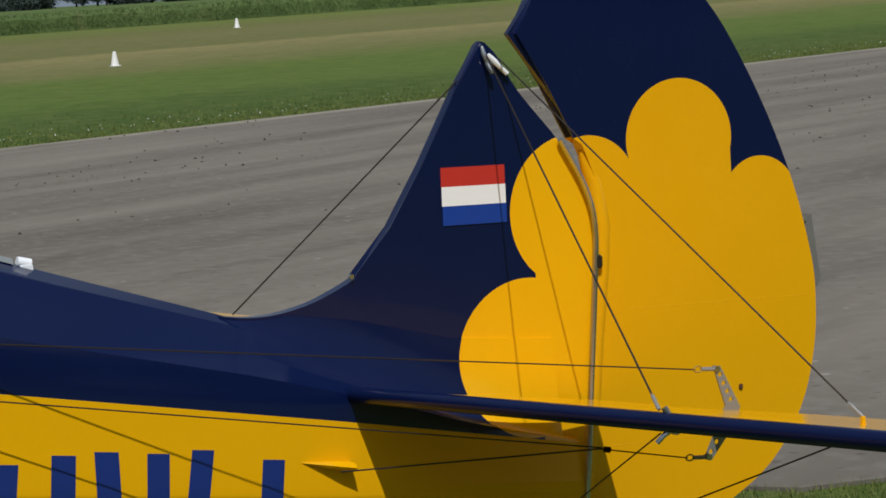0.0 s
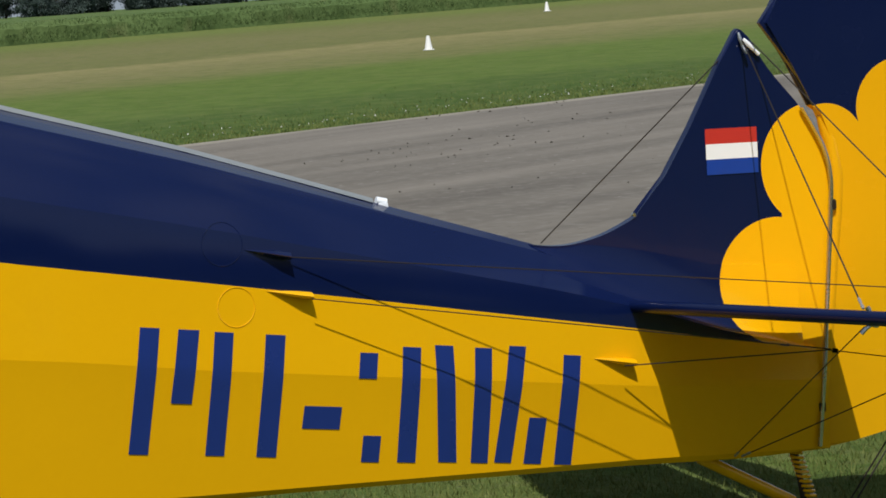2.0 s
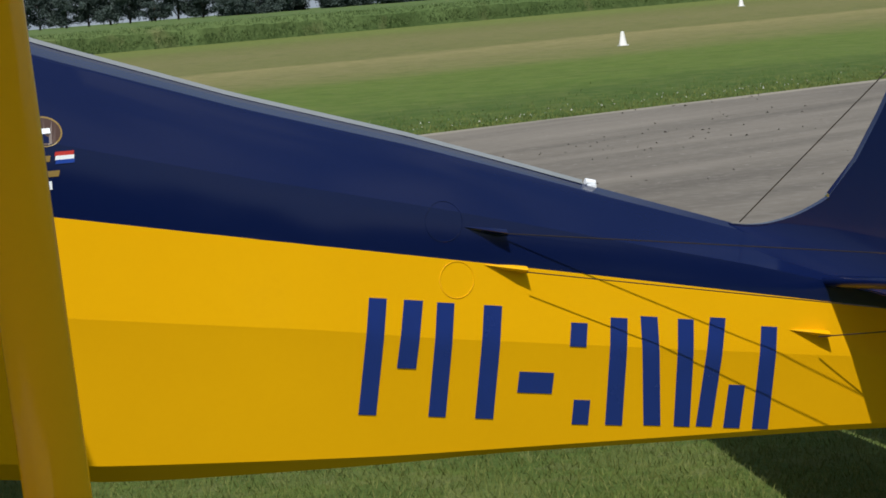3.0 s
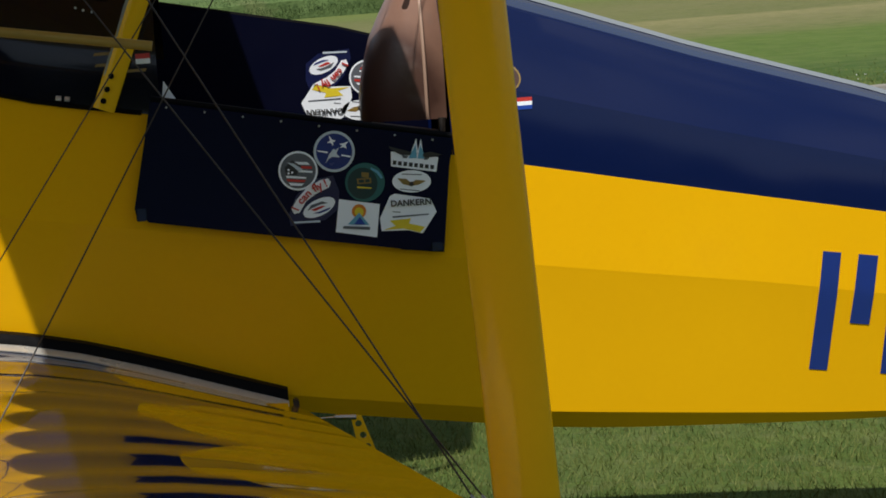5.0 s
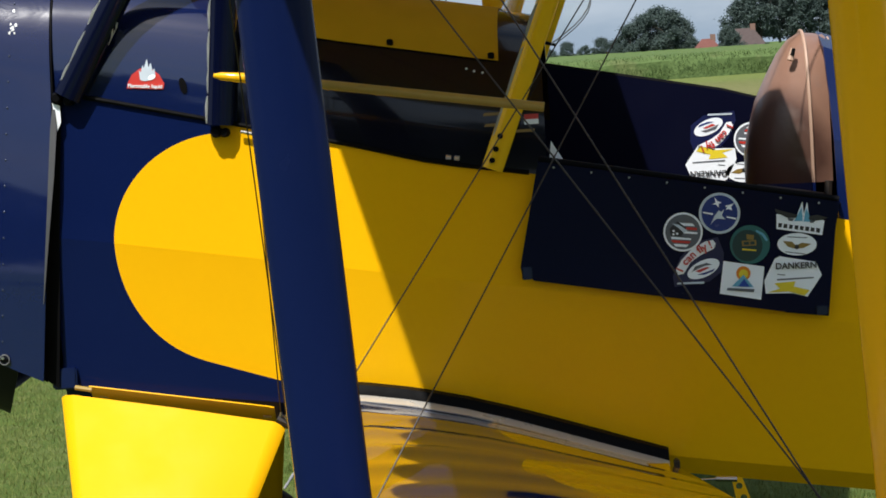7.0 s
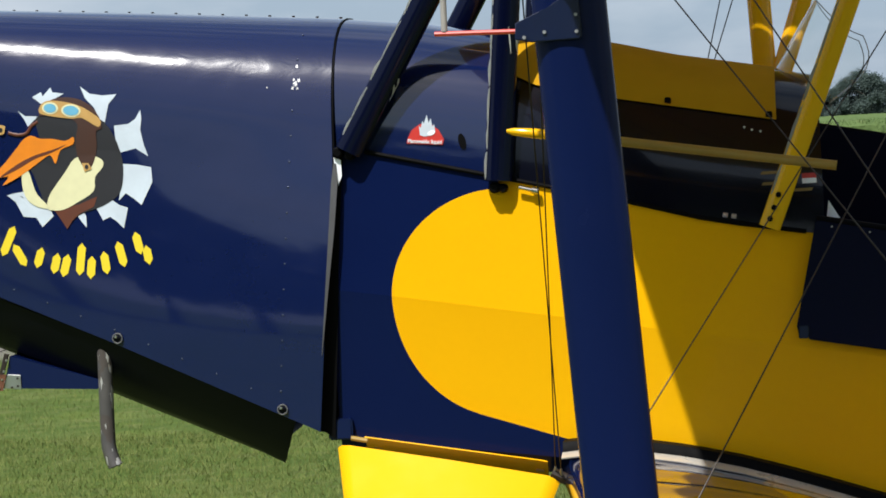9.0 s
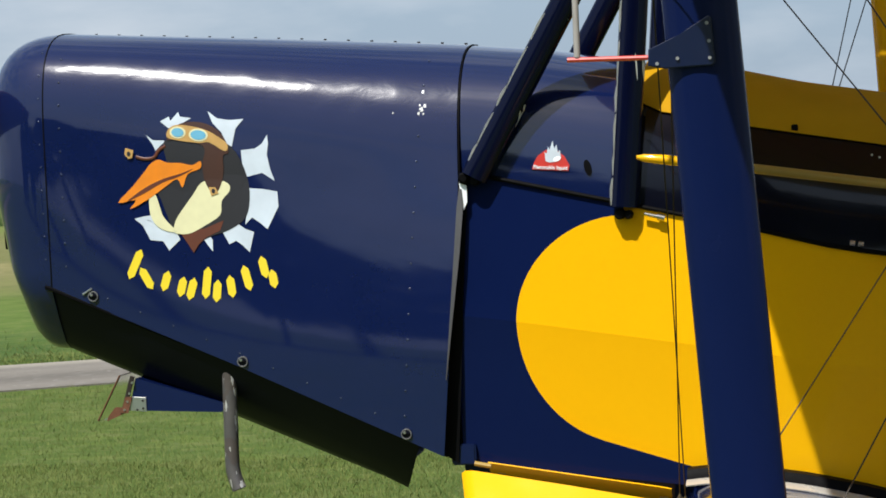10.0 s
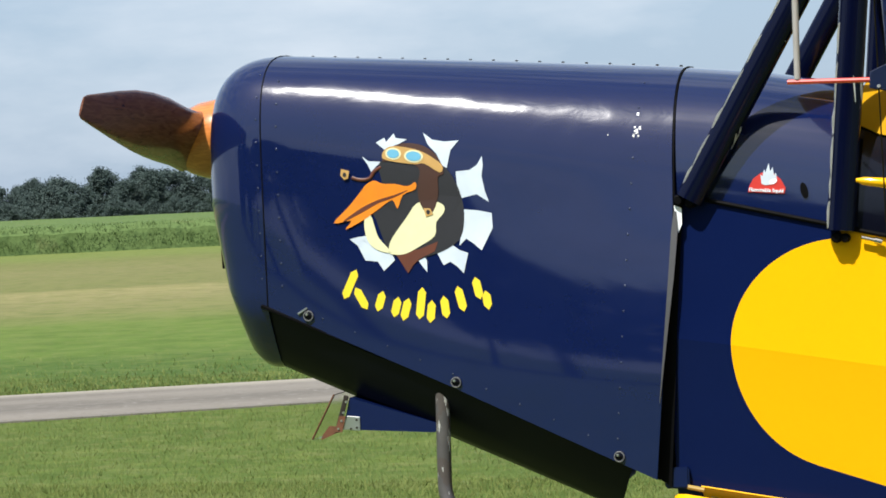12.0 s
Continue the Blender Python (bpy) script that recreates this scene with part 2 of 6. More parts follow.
M["leather_edge"] = simple("pale_leather_piping", (0.50, 0.32, 0.23), 0.5)


def burnt_steel():
    """Sooty brown-grey pipe, scratched bright in short streaks along its length."""
    m = Mat("burnt_exhaust_steel", 0.45, 0.5)
    soot, streak = m.noise(22, 5), m.noise(40, 4, (2.2, 2.2, 0.5))
    c = m.mix(soot, (0.075, 0.072, 0.074), (0.165, 0.152, 0.146))
    c = m.mix(m.noise(12, 3).gt(0.60) * 0.4, c, (0.110, 0.075, 0.060))
    m.color(m.mix(streak.gt(0.62), c, (0.58, 0.57, 0.55)))
    m.bump(soot, 0.3, 0.002)
    return m.mat


M["exhaust"] = burnt_steel()
M["tyre"] = simple("tyre_rubber", (0.02, 0.02, 0.02), 0.8)
M["rust"] = simple("rusty_steel", (0.16, 0.06, 0.025), 0.8, vary=0.5, scale=60)
M["brass"] = simple("weathered_wooden_rod", (0.40, 0.26, 0.05), 0.45)
M["clear_blue"] = simple("blue_taped_bracket", (0.003, 0.009, 0.040), 0.3, coat=0.15)


def worn_paint(name, base, metal_color):
    m = Mat(name, 0.12, 0.0, 0.10)
    m.bsdf.inputs["Specular IOR Level"].default_value = 0.18
    n = m.noise(26, 6, (1.0, 1.0, 0.16), 0.5)
    big = m.noise(5, 2)
    chips = (n * 0.65 + big * 0.35).gt(0.635)
    m.color(m.mix(chips, base, metal_color))
    m.bump(chips, 0.15, 0.001)
    return m.mat


M["worn_navy"] = worn_paint("chipped_navy_paint", (0.0014, 0.0026, 0.0150), (0.50, 0.52, 0.48))
M["worn_yellow"] = worn_paint("chipped_yellow_paint", (0.80, 0.46, 0.01), (0.62, 0.60, 0.50))


def wood(name, light, dark, direction):
    m = Mat(name, 0.22, 0.0, 0.6)
    g = m.noise(14, 6, direction, 1.2)
    m.color(m.ramp(g, [(0.3, light), (0.7, dark)]))
    m.bump(g, 0.08, 0.001)
    return m.mat


M["prop"] = wood("varnished_propeller_wood", (0.27, 0.115, 0.072), (0.13, 0.050, 0.034), (6, 1, 6))
M["hub_wood"] = wood("orange_varnished_wood", (0.62, 0.22, 0.05), (0.42, 0.13, 0.03), (1, 6, 6))

glass = Mat("clear_plastic", 0.03)
glass.bsdf.inputs["Transmission Weight"].default_value = 1.0
glass.bsdf.inputs["IOR"].default_value = 1.12
glass.color((0.97, 0.98, 0.97))
M["glass"] = glass.mat


def wing_paint(name):
    """Navy wing with rounded yellow rays that widen towards the trailing edge."""
    m = Mat(name, 0.12, 0.0, 1.0)
    m.bsdf.inputs["Specular IOR Level"].default_value = 0.3
    m.bsdf.inputs["Coat IOR"].default_value = 1.6
    x, y, z = m.xyz()
    chord = (x + y * 0.165 - 0.329) * (1 / 1.045)
    v = ((y * (1 / 0.60) + 0.417).call("FRACT") - 0.5) * 2.0
    edge = ((v.sq() * -1.0 + 1.0).call("MAXIMUM", 0.0).call("SQRT") * -0.32) + 0.87
    m.color(m.mix(chord.gt(edge), m.mix(m.noise(3, 3), NAVY, NAVY_WORN), m.mix(m.noise(3, 3), YELLOW, YELLOW_WORN)))
    m.bump(m.noise(2.0, 2), 0.4, 0.004)
    return m.mat


M["wing"] = wing_paint("scalloped_wing_paint")


def grass_ground():
    """Mown grass in strips: lush by the tarmac, drier and banded along the runway."""
    m = Mat("grass_ground", 0.95)
    m.bsdf.inputs["Specular IOR Level"].default_value = 0.03
    x, y, z = m.xyz()
    u = y - x * 0.53
    fine, mid, big = m.noise(38, 6), m.noise(3.0, 4), m.noise(0.25, 3)
    band = m.noise(0.55, 5, (0.10, 0.16, 1))
    wob = (band - 0.5) * 6.0 + (big - 0.5) * 3.0 + (mid - 0.5) * 1.2
    place = ((u + wob) * (1 / 120.0)).call("MAXIMUM", 0.0).call("MINIMUM", 1.0)
    turf = m.ramp(place, [(0.13, (0.080, 0.120, 0.030)), (0.152, (0.054, 0.098, 0.026)), (0.195, (0.066, 0.114, 0.030)), (0.215, (0.092, 0.148, 0.034)), (0.29, (0.108, 0.160, 0.038)), (0.325, (0.165, 0.170, 0.068)),
                          (0.38, (0.205, 0.188, 0.088)), (0.445, (0.262, 0.228, 0.110)), (0.465, (0.158, 0.158, 0.066)), (0.62, (0.178, 0.168, 0.076)), (0.76, (0.150, 0.155, 0.060)), (0.85, (0.145, 0.180, 0.052))])
    turf = m.mix((band - 0.35).call("MAXIMUM", 0.0) * 0.4, turf, (0.190, 0.185, 0.085))
    turf = m.mix(fine.gt(0.62) * 0.3, turf, (0.150, 0.175, 0.062))
    tuft = m.noise(1.6, 6, (0.5, 1.4, 1))
    turf = m.mix(tuft.gt(0.57) * 0.25, turf, (0.056, 0.096, 0.022))
    turf = m.mix(m.noise(4.5, 5, (0.5, 1.2, 1)).gt(0.57) * 0.35, turf, (0.125, 0.170, 0.038))
    clump = m.noise(2.3, 7, (1.0, 0.8, 1))
    turf = m.mix(clump.gt(0.545) * 0.20, turf, (0.048, 0.082, 0.020))
    turf = m.mix(clump.lt(0.440) * 0.20, turf, (0.165, 0.182, 0.066))
    turf = m.mix(m.noise(7, 5).gt(0.58) * 0.22, turf, (0.185, 0.180, 0.082))
    m.color(turf)
    m.bump(fine, 0.9, 0.03)
    return m.mat


def tarmac():
    """Old grey tarmac: worn bands along its length, tar specks, stones and stains."""
    m = Mat("worn_tarmac", 0.92)
    m.bsdf.inputs["Specular IOR Level"].default_value = 0.12
    x, y, z = m.xyz()
    along, across = x * 0.884 + y * 0.468, y * 0.884 - x * 0.468
    v = m.nt.nodes.new("ShaderNodeCombineXYZ")
    m.nt.links.new((along * 0.12).out, v.inputs[0])
    m.nt.links.new(across.out, v.inputs[1])
    n = m.nt.nodes.new("ShaderNodeTexNoise")
    n.inputs["Scale"].default_value, n.inputs["Detail"].default_value, n.inputs["Roughness"].default_value = 1.1, 5.0, 0.55
    m.nt.links.new(v.outputs[0], n.inputs["Vector"])
    band = Sock(m.nt, n.outputs["Fac"])
    g, s, mid = m.noise(150, 4), m.noise(0.5, 6), m.noise(9, 5)
    c = m.ramp(band, [(0.28, (0.108, 0.096, 0.082)), (0.48, (0.163, 0.147, 0.124)), (0.57, (0.195, 0.175, 0.148)), (0.74, (0.243, 0.219, 0.186))])
    c = m.mix(s * 0.3, c, (0.165, 0.155, 0.138))
    c = m.mix((mid - 0.5).call("MAXIMUM", 0.0) * 2.0, c, (0.25, 0.235, 0.21))
    c = m.mix(g * 0.25, c, (0.10, 0.095, 0.085))
    specks = m.voronoi(3.1).lt(0.15).both(m.noise(0.5, 3).gt(0.48))
    c = m.mix(specks * 0.12, c, (0.045, 0.038, 0.034))
    fine = m.voronoi(9.0).lt(0.16).both(m.noise(0.8, 3).gt(0.52))
    c = m.mix(fine * 0.35, c, (0.055, 0.045, 0.040))
    pale = m.voronoi(5.3).lt(0.10).both(m.noise(1.1, 2).gt(0.55))
    c = m.mix(pale * 0.6, c, (0.36, 0.34, 0.31))
    rim = (y - x * 0.449 + (s - 0.5) * 0.9 - 17.75).call("MULTIPLY", 3.2).call("MAXIMUM", 0.0).call("MINIMUM", 1.0)
    c = m.mix(rim * 0.75, c, (0.30, 0.275, 0.225))
    m.color(c)
    m.bump(g, 0.4, 0.006)
    m.bump(mid, 0.3, 0.02)
    return m.mat


def foliage(name, a, b):
    m = Mat(name, 0.6)
    oi = m.nt.nodes.new("ShaderNodeObjectInfo")
    gi = m.nt.nodes.new("ShaderNodeNewGeometry")
    r = Sock(m.nt, gi.outputs["Random Per Island"]) * 0.7 + Sock(m.nt, oi.outputs["Random"]) * 0.3
    m.color(m.mix(r, a, b))
    m.bsdf.inputs["Specular IOR Level"].default_value = 0.05
    return m.mat


M["ground"], M["tarmac"] = grass_ground(), tarmac()
M["blade"] = foliage("grass_blades", (0.074, 0.112, 0.022), (0.186, 0.203, 0.066))
# distance haze is mixed into the leaf greens, paler and bluer
M["leaf"] = foliage("hazed_tree_leaves", (0.046, 0.068, 0.064), (0.084, 0.112, 0.100))


def crop_mass():
    """A standing crop seen from afar: greens in long drifts, paler and drier in places."""
    m = Mat("crop_mass", 0.9)
    m.bsdf.inputs["Specular IOR Level"].default_value = 0.03
    drift, fine = m.noise(0.12, 5, (0.35, 1.0, 1.0)), m.noise(3.0, 5)
    c = m.mix(drift, (0.070, 0.120, 0.040), (0.125, 0.170, 0.062))
    c = m.mix(fine.gt(0.58) * 0.45, c, (0.052, 0.088, 0.032))
    m.color(m.mix((m.noise(0.5, 4) - 0.58).call("MAXIMUM", 0.0) * 3.0, c, (0.190, 0.180, 0.085)))
    m.bump(fine, 0.8, 0.12)
    return m.mat


M["crop_mass"] = crop_mass()
M["crop"] = foliage("crop_leaves", (0.058, 0.100, 0.032), (0.112, 0.155, 0.055))
M["clod"] = simple("dried_dirt", (0.085, 0.072, 0.060), 0.95, vary=0.5)
M["chip"] = simple("bare_primer", (0.50, 0.52, 0.48), 0.5, vary=0.3, scale=60)
M["petal"] = simple("white_petals", (0.75, 0.75, 0.70), 0.7)
M["bark"] = simple("bark", (0.06, 0.045, 0.035), 0.9, scale=8)
M["roof_red"] = simple("red_roof_tiles", (0.16, 0.055, 0.042), 0.8, scale=3)
M["roof_brown"] = simple("brown_roof_tiles", (0.075, 0.052, 0.048), 0.8, scale=3)
M["brick_wall"] = simple("far_brick_wall", (0.22, 0.13, 0.10), 0.9, scale=2)
M["pane"] = simple("far_window_pane", (0.05, 0.06, 0.07), 0.15)
M["cone"] = simple("white_plastic_marker", (0.82, 0.82, 0.80), 0.5, vary=0.08)

# ---- building helpers ----
def empty(name, at=(0, 0, 0)):
    ob = new(name)
    ob.empty_display_size = 0.2
    ob.matrix_world = Matrix.Translation(at)
    return ob


def part(name, bm, material, parent=None, label="", smooth=True, thick=0.0, angle=40):
    """Links a bmesh as one mesh object under a thing or a part."""
    me = bpy.data.meshes.new(name)
    bmesh.ops.recalc_face_normals(bm, faces=bm.faces)
    if thick:
        bmesh.ops.solidify(bm, geom=list(bm.faces), thickness=thick)
    bm.to_mesh(me)
    bm.free()
    for m in material if isinstance(material, (list, tuple)) else [material]:
        me.materials.append(m)
    if smooth:
        me.shade_smooth()
        me.set_sharp_from_angle(angle=radians(angle))
    ob = new(name, me)
    if parent:
        ob.parent = parent
        up, p = Matrix.Identity(4), parent
        while p:
            up = p.matrix_parent_inverse @ p.matrix_basis @ up
            p = p.parent
        ob.matrix_parent_inverse = up.inverted()
    if label:
        ob["label"] = label
    return ob


def loft(rings, closed=False, caps=False, into=None):
    bm = into or bmesh.new()
    grid = [[bm.verts.new(p) for p in ring] for ring in rings]
    n = len(rings[0])
    for a, b in zip(grid, grid[1:]):
        for k in range(n if closed else n - 1):
            q = [a[k], a[(k + 1) % n], b[(k + 1) % n], b[k]]
            q = [v for i, v in enumerate(q) if v not in q[:i]]
            bm.faces.new(q)
    if caps:
        bm.faces.new(grid[0])
        bm.faces.new(grid[-1])
    return bm


def tube(points, r, n=8, into=None, caps=True, flat=1.0):
    """A round bar along points; r a number or one per point."""
    pts = [Vector(p) for p in points]
    rs = r if isinstance(r, (list, tuple)) else [r] * len(pts)
    rings, side = [], None
    for k, p in enumerate(pts):
        d = (pts[min(k + 1, len(pts) - 1)] - pts[max(k - 1, 0)]).normalized()
        ref = side or (Vector((0, 0, 1)) if abs(d.z) < 0.9 else Vector((1, 0, 0)))
        u = (ref - d * ref.dot(d)).normalized()
        v = d.cross(u)
        side = u
        rings.append([p + (u * math.cos(a) + v * math.sin(a) * flat) * rs[k] for a in (2 * math.pi * i / n for i in range(n))])
    return loft(rings, True, caps, into)


def box(lo, hi, bevel=0.0, into=None, turn=None):
    bm = into or bmesh.new()
    made = bmesh.ops.create_cube(bm, size=1.0)["verts"]
    lo, hi = Vector(lo), Vector(hi)
    for v in made:
        v.co = Vector(((v.co[i] + 0.5) * (hi[i] - lo[i]) + lo[i] for i in range(3)))
        if turn:
            v.co = turn @ v.co
    if bevel:
        edges = list({e for v in made for e in v.link_edges})
        bmesh.ops.bevel(bm, geom=edges, offset=bevel, segments=2, affect="EDGES")
    return bm


def slab(outline, y0, y1, bevel=0.0, segments=3, into=None):
    """A plate with an outline of (x, z), from depth y0 to y1."""
    bm = into or bmesh.new()
    front = [bm.verts.new((x, y0, z)) for x, z in outline]
    back = [bm.verts.new((x, y1, z)) for x, z in outline]
    n = len(outline)
    faces = [bm.faces.new(front), bm.faces.new(back[::-1])]
    rim = set(faces[0].edges) | set(faces[1].edges)
    for k in range(n):
        bm.faces.new((front[k], back[k], back[(k + 1) % n], front[(k + 1) % n]))
    if bevel:
        bmesh.ops.bevel(bm, geom=list(rim), offset=bevel, segments=segments, affect="EDGES", clamp_overlap=True)
    return bm


def drilled(outline, holes, y0, y1):
    """A thin plate of (x, z) outline with round holes (x, z, radius) through it."""
    bm = bmesh.new()
    for loop in [outline] + [ellipse(x, z, r, r, 12) for x, z, r in holes]:
        vs = [bm.verts.new((x, y0, z)) for x, z in loop]
        for a, b in zip(vs, vs[1:] + vs[:1]):
            bm.edges.new((a, b))
    bmesh.ops.triangle_fill(bm, use_beauty=True, edges=list(bm.edges))
    bmesh.ops.solidify(bm, geom=list(bm.faces), thickness=y1 - y0)
    return bm


def smooth_line(points, per=8, closed=False):
    """A rounded line through a few points."""
    pts = [np.array(p, float) for p in points]
    n, out = len(pts), []
    for k in range(n if closed else n - 1):
        p0, p1, p2, p3 = (pts[(k + j) % n] if closed else pts[min(max(k + j, 0), n - 1)] for j in (-1, 0, 1, 2))
        for s in np.arange(per) / per:
            out.append(tuple(0.5 * (2 * p1 + (p2 - p0) * s + (2 * p0 - 5 * p1 + 4 * p2 - p3) * s * s + (3 * p1 - p0 - 3 * p2 + p3) * s**3)))
    return out if closed else out + [tuple(pts[-1])]


def ellipse(cx, cz, rx, rz, n=28, turn=0.0):
    c, s = math.cos(radians(turn)), math.sin(radians(turn))
    return [(cx + rx * math.cos(a) * c - rz * math.sin(a) * s, cz + rx * math.cos(a) * s + rz * math.sin(a) * c) for a in (2 * math.pi * k / n for k in range(n))]


def laid(outline, depth, out=0.0015, cuts=0):
    """A thin film of (x, z) outline laid on the surface whose y is depth(x, z), standing out towards the near side."""
    bm = bmesh.new()
    f = bm.faces.new([bm.verts.new((x, 0, z)) for x, z in outline])
    bm.normal_update()
    bmesh.ops.triangulate(bm, faces=[f])
    if cuts:
        bmesh.ops.subdivide_edges(bm, edges=list(bm.edges), cuts=cuts, use_grid_fill=True)
    for v in bm.verts:
        v.co.y = depth(v.co.x, v.co.z) - out
    return bm


def lettering(name, text, size, m, material, parent, depth=0.0006, label=""):
    """Words as a thin mesh; m puts its baseline, which runs along x with up along y, into the world."""
    cu = bpy.data.curves.new(name, "FONT")
    cu.body, cu.size, cu.align_x, cu.align_y, cu.extrude = text, size, "CENTER", "CENTER", depth
    cu.resolution_u = 3
    cu.offset = size * 0.02
    ob = new(name, cu)
    me = bpy.data.meshes.new_from_object(ob.evaluated_get(bpy.context.evaluated_depsgraph_get()))
    bpy.data.objects.remove(ob)
    bm = bmesh.new()
    bm.from_mesh(me)
    bm.transform(m)
    return part(name, bm, material, parent, label, smooth=False)


def facing(x, y, z, turn=0.0):
    """A plane that faces the near side (towards -y), its words turned by some degrees."""
    return Matrix.Translation((x, y, z)) @ Matrix.Rotation(radians(90), 4, "X") @ Matrix.Rotation(radians(turn), 4, "Z")

# ---- the aeroplane: its lines ----
def line(*pairs):
    xs, ys = [p[0] for p in pairs], [p[1] for p in pairs]
    return lambda x: float(np.interp(x, xs, ys))


longeron = line((-0.1, 1.507), (0.0, 1.486), (0.69, 1.319), (0.897, 1.262), (1.142, 1.220), (1.99, 1.041), (2.83, 0.864), (3.28, 0.767), (4.04, 0.599), (4.62, 0.465))
crease = line((-0.1, 1.150), (0.116, 1.118), (2.01, 0.798), (2.61, 0.703), (2.9, 0.646), (4.03, 0.456), (4.62, 0.370))
keel = line((-0.1, 0.780), (0.506, 0.705), (1.459, 0.519), (2.05, 0.433), (2.79, 0.362), (3.57, 0.301), (4.02, 0.267), (4.60, 0.212))
half = line((0.0, 0.370), (2.0, 0.370), (2.16, 0.368), (2.32, 0.362), (2.48, 0.3525), (2.64, 0.338), (2.80, 0.316), (4.60, 0.046))
rear_top = line((1.80, 1.535), (2.035, 1.444), (2.494, 1.280), (2.928, 1.143), (3.225, 1.037), (3.453, 0.954), (3.826, 0.823), (4.10, 0.700), (4.30, 0.590), (4.60, 0.478))
front_top = line((-0.02, 1.812), (0.196, 1.787), (0.412, 1.745), (0.642, 1.711), (0.811, 1.668), (1.057, 1.622), (1.27, 1.580))


def tuck(x):
    """How far the hull's side leans in from the crease to the keel."""
    return 0.026 - 0.014 * min(1.0, max(0.0, (x - 2.6) / 1.8))


def hull_y(x, z):
    """The depth of the near side of the hull at a height."""
    w = half(x)
    c, k, l = crease(x), keel(x), longeron(x)
    if z >= c:
        return -(w - 0.014 * (z - c) / max(l - c, 1e-3))
    return -(w - tuck(x) * min(1.0, (c - z) / max(c - k, 1e-3)))


def deck_ring(x, top, n=11, full=0.72, lo=0.0, hi=1.0, out=0.0):
    """Half of a decking arch on the near side, from the longeron (0) to the ridge (1)."""
    w, l = half(x) - 0.014, longeron(x)
    h = top(x) - l
    ring = []
    for s in np.linspace(lo, hi, n):
        a = s * math.pi / 2
        ring.append(((w + out) * math.cos(a) ** full, (h + out) * math.sin(a) ** full + l))
    return ring


def deck_y(x, z, top=front_top, full=0.72):
    w, l = half(x) - 0.014, longeron(x)
    t = min(max((z - l) / (top(x) - l), 0.0), 1.0)
    return -w * math.cos(math.asin(t ** (1 / full))) ** full


aeroplane = tagged(empty("aeroplane", (0.3, 0, 0)), "navy and yellow fabric-covered biplane parked on grass", "aeroplane")

# hull below the longerons
xs = sorted(set([round(v, 3) for v in np.linspace(0.0, 4.60, 46)] + [-0.036, 1.164, 1.845]))
rings = []
for x in xs:
    w, l, c, k = half(x), longeron(x), crease(x), keel(x)
    d, lean = 0.044 * min(1.0, max(0.36, (3.5 - x) / 1.3)) * min(1.0, (4.64 - x) / 0.3), tuck(x)
    near = [(x, -(w - 0.014), l), (x, -(w - 0.014) * 0.4 - w * 0.6, l * 0.4 + c * 0.6), (x, -(w - 0.0012), c + 0.02), (x, -w, c), (x, -(w - 0.0022), c - 0.02)]
    near += [(x, -(w - lean / 2), (c + k) / 2), (x, -(w - lean), k), (x, -(w - lean) * 0.90, k - d), (x, -(w - lean) * 0.5, k - d * 1.12)]
    rings.append(near + [(x, 0, k - d * 1.16)] + [(a, -b, cc) for a, b, cc in near[::-1]])
hull = part("fuselage_side", loft(rings), M["hull"], aeroplane, "glossy yellow fabric hull under a navy upper stripe", thick=0.008, angle=4.6)

# rear decking with stringer facets
FACETS = ((1.0, 0.0), (0.988, 0.22), (0.955, 0.42), (0.76, 0.67), (0.52, 0.895), (0.49, 0.912), (0.20, 0.968), (0.0, 1.0))
def ridge_narrow(x, b):
    """How far the flat ridge has closed up towards the tail."""
    return 1.0 - 0.62 * min(1.0, max(0.0, (x - 3.05) / 0.8)) * max(0.0, (b - 0.42) / 0.58) ** 0.7


rings = []
for x in np.linspace(1.845, 4.58, 40):
    w, l, h = half(x) - 0.014, longeron(x), rear_top(x) - longeron(x)
    near = [(x, -w * a * ridge_narrow(x, b), l + h * b) for a, b in FACETS]
    rings.append(near + [(a, -b, c) for a, b, c in near[-2::-1]])
rear_deck = part("rear_decking", loft(rings), M["deck"], aeroplane, "navy rear decking with a pale sky-lit ridge", thick=0.006, angle=14)


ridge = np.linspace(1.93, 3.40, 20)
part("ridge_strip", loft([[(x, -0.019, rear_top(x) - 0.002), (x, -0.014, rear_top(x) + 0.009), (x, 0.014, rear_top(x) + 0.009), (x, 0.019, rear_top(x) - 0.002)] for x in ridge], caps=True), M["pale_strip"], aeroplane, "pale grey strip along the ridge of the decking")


def rear_y(x, z):
    w, l, h = half(x) - 0.014, longeron(x), rear_top(x) - longeron(x)
    return -w * float(np.interp((z - l) / h, [b for a, b in FACETS], [a * ridge_narrow(x, b) for a, b in FACETS]))


# front decking
rings = []
for x in np.linspace(-0.003, 1.164, 18):
    near = [(x, -a, b) for a, b in deck_ring(x, front_top, 13)]
    rings.append(near + [(a, -b, c) for a, b, c in near[-2::-1]])
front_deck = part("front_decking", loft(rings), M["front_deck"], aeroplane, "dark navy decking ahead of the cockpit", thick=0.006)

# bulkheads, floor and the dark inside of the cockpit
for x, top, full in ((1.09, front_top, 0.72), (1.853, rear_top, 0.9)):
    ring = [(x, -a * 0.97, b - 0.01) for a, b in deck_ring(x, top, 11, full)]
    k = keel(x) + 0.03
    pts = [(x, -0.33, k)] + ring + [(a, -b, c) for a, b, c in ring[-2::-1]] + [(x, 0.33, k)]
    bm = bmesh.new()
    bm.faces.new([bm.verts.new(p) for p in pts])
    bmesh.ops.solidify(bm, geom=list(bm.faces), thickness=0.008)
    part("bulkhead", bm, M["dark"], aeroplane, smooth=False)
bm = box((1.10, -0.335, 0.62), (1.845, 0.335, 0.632))
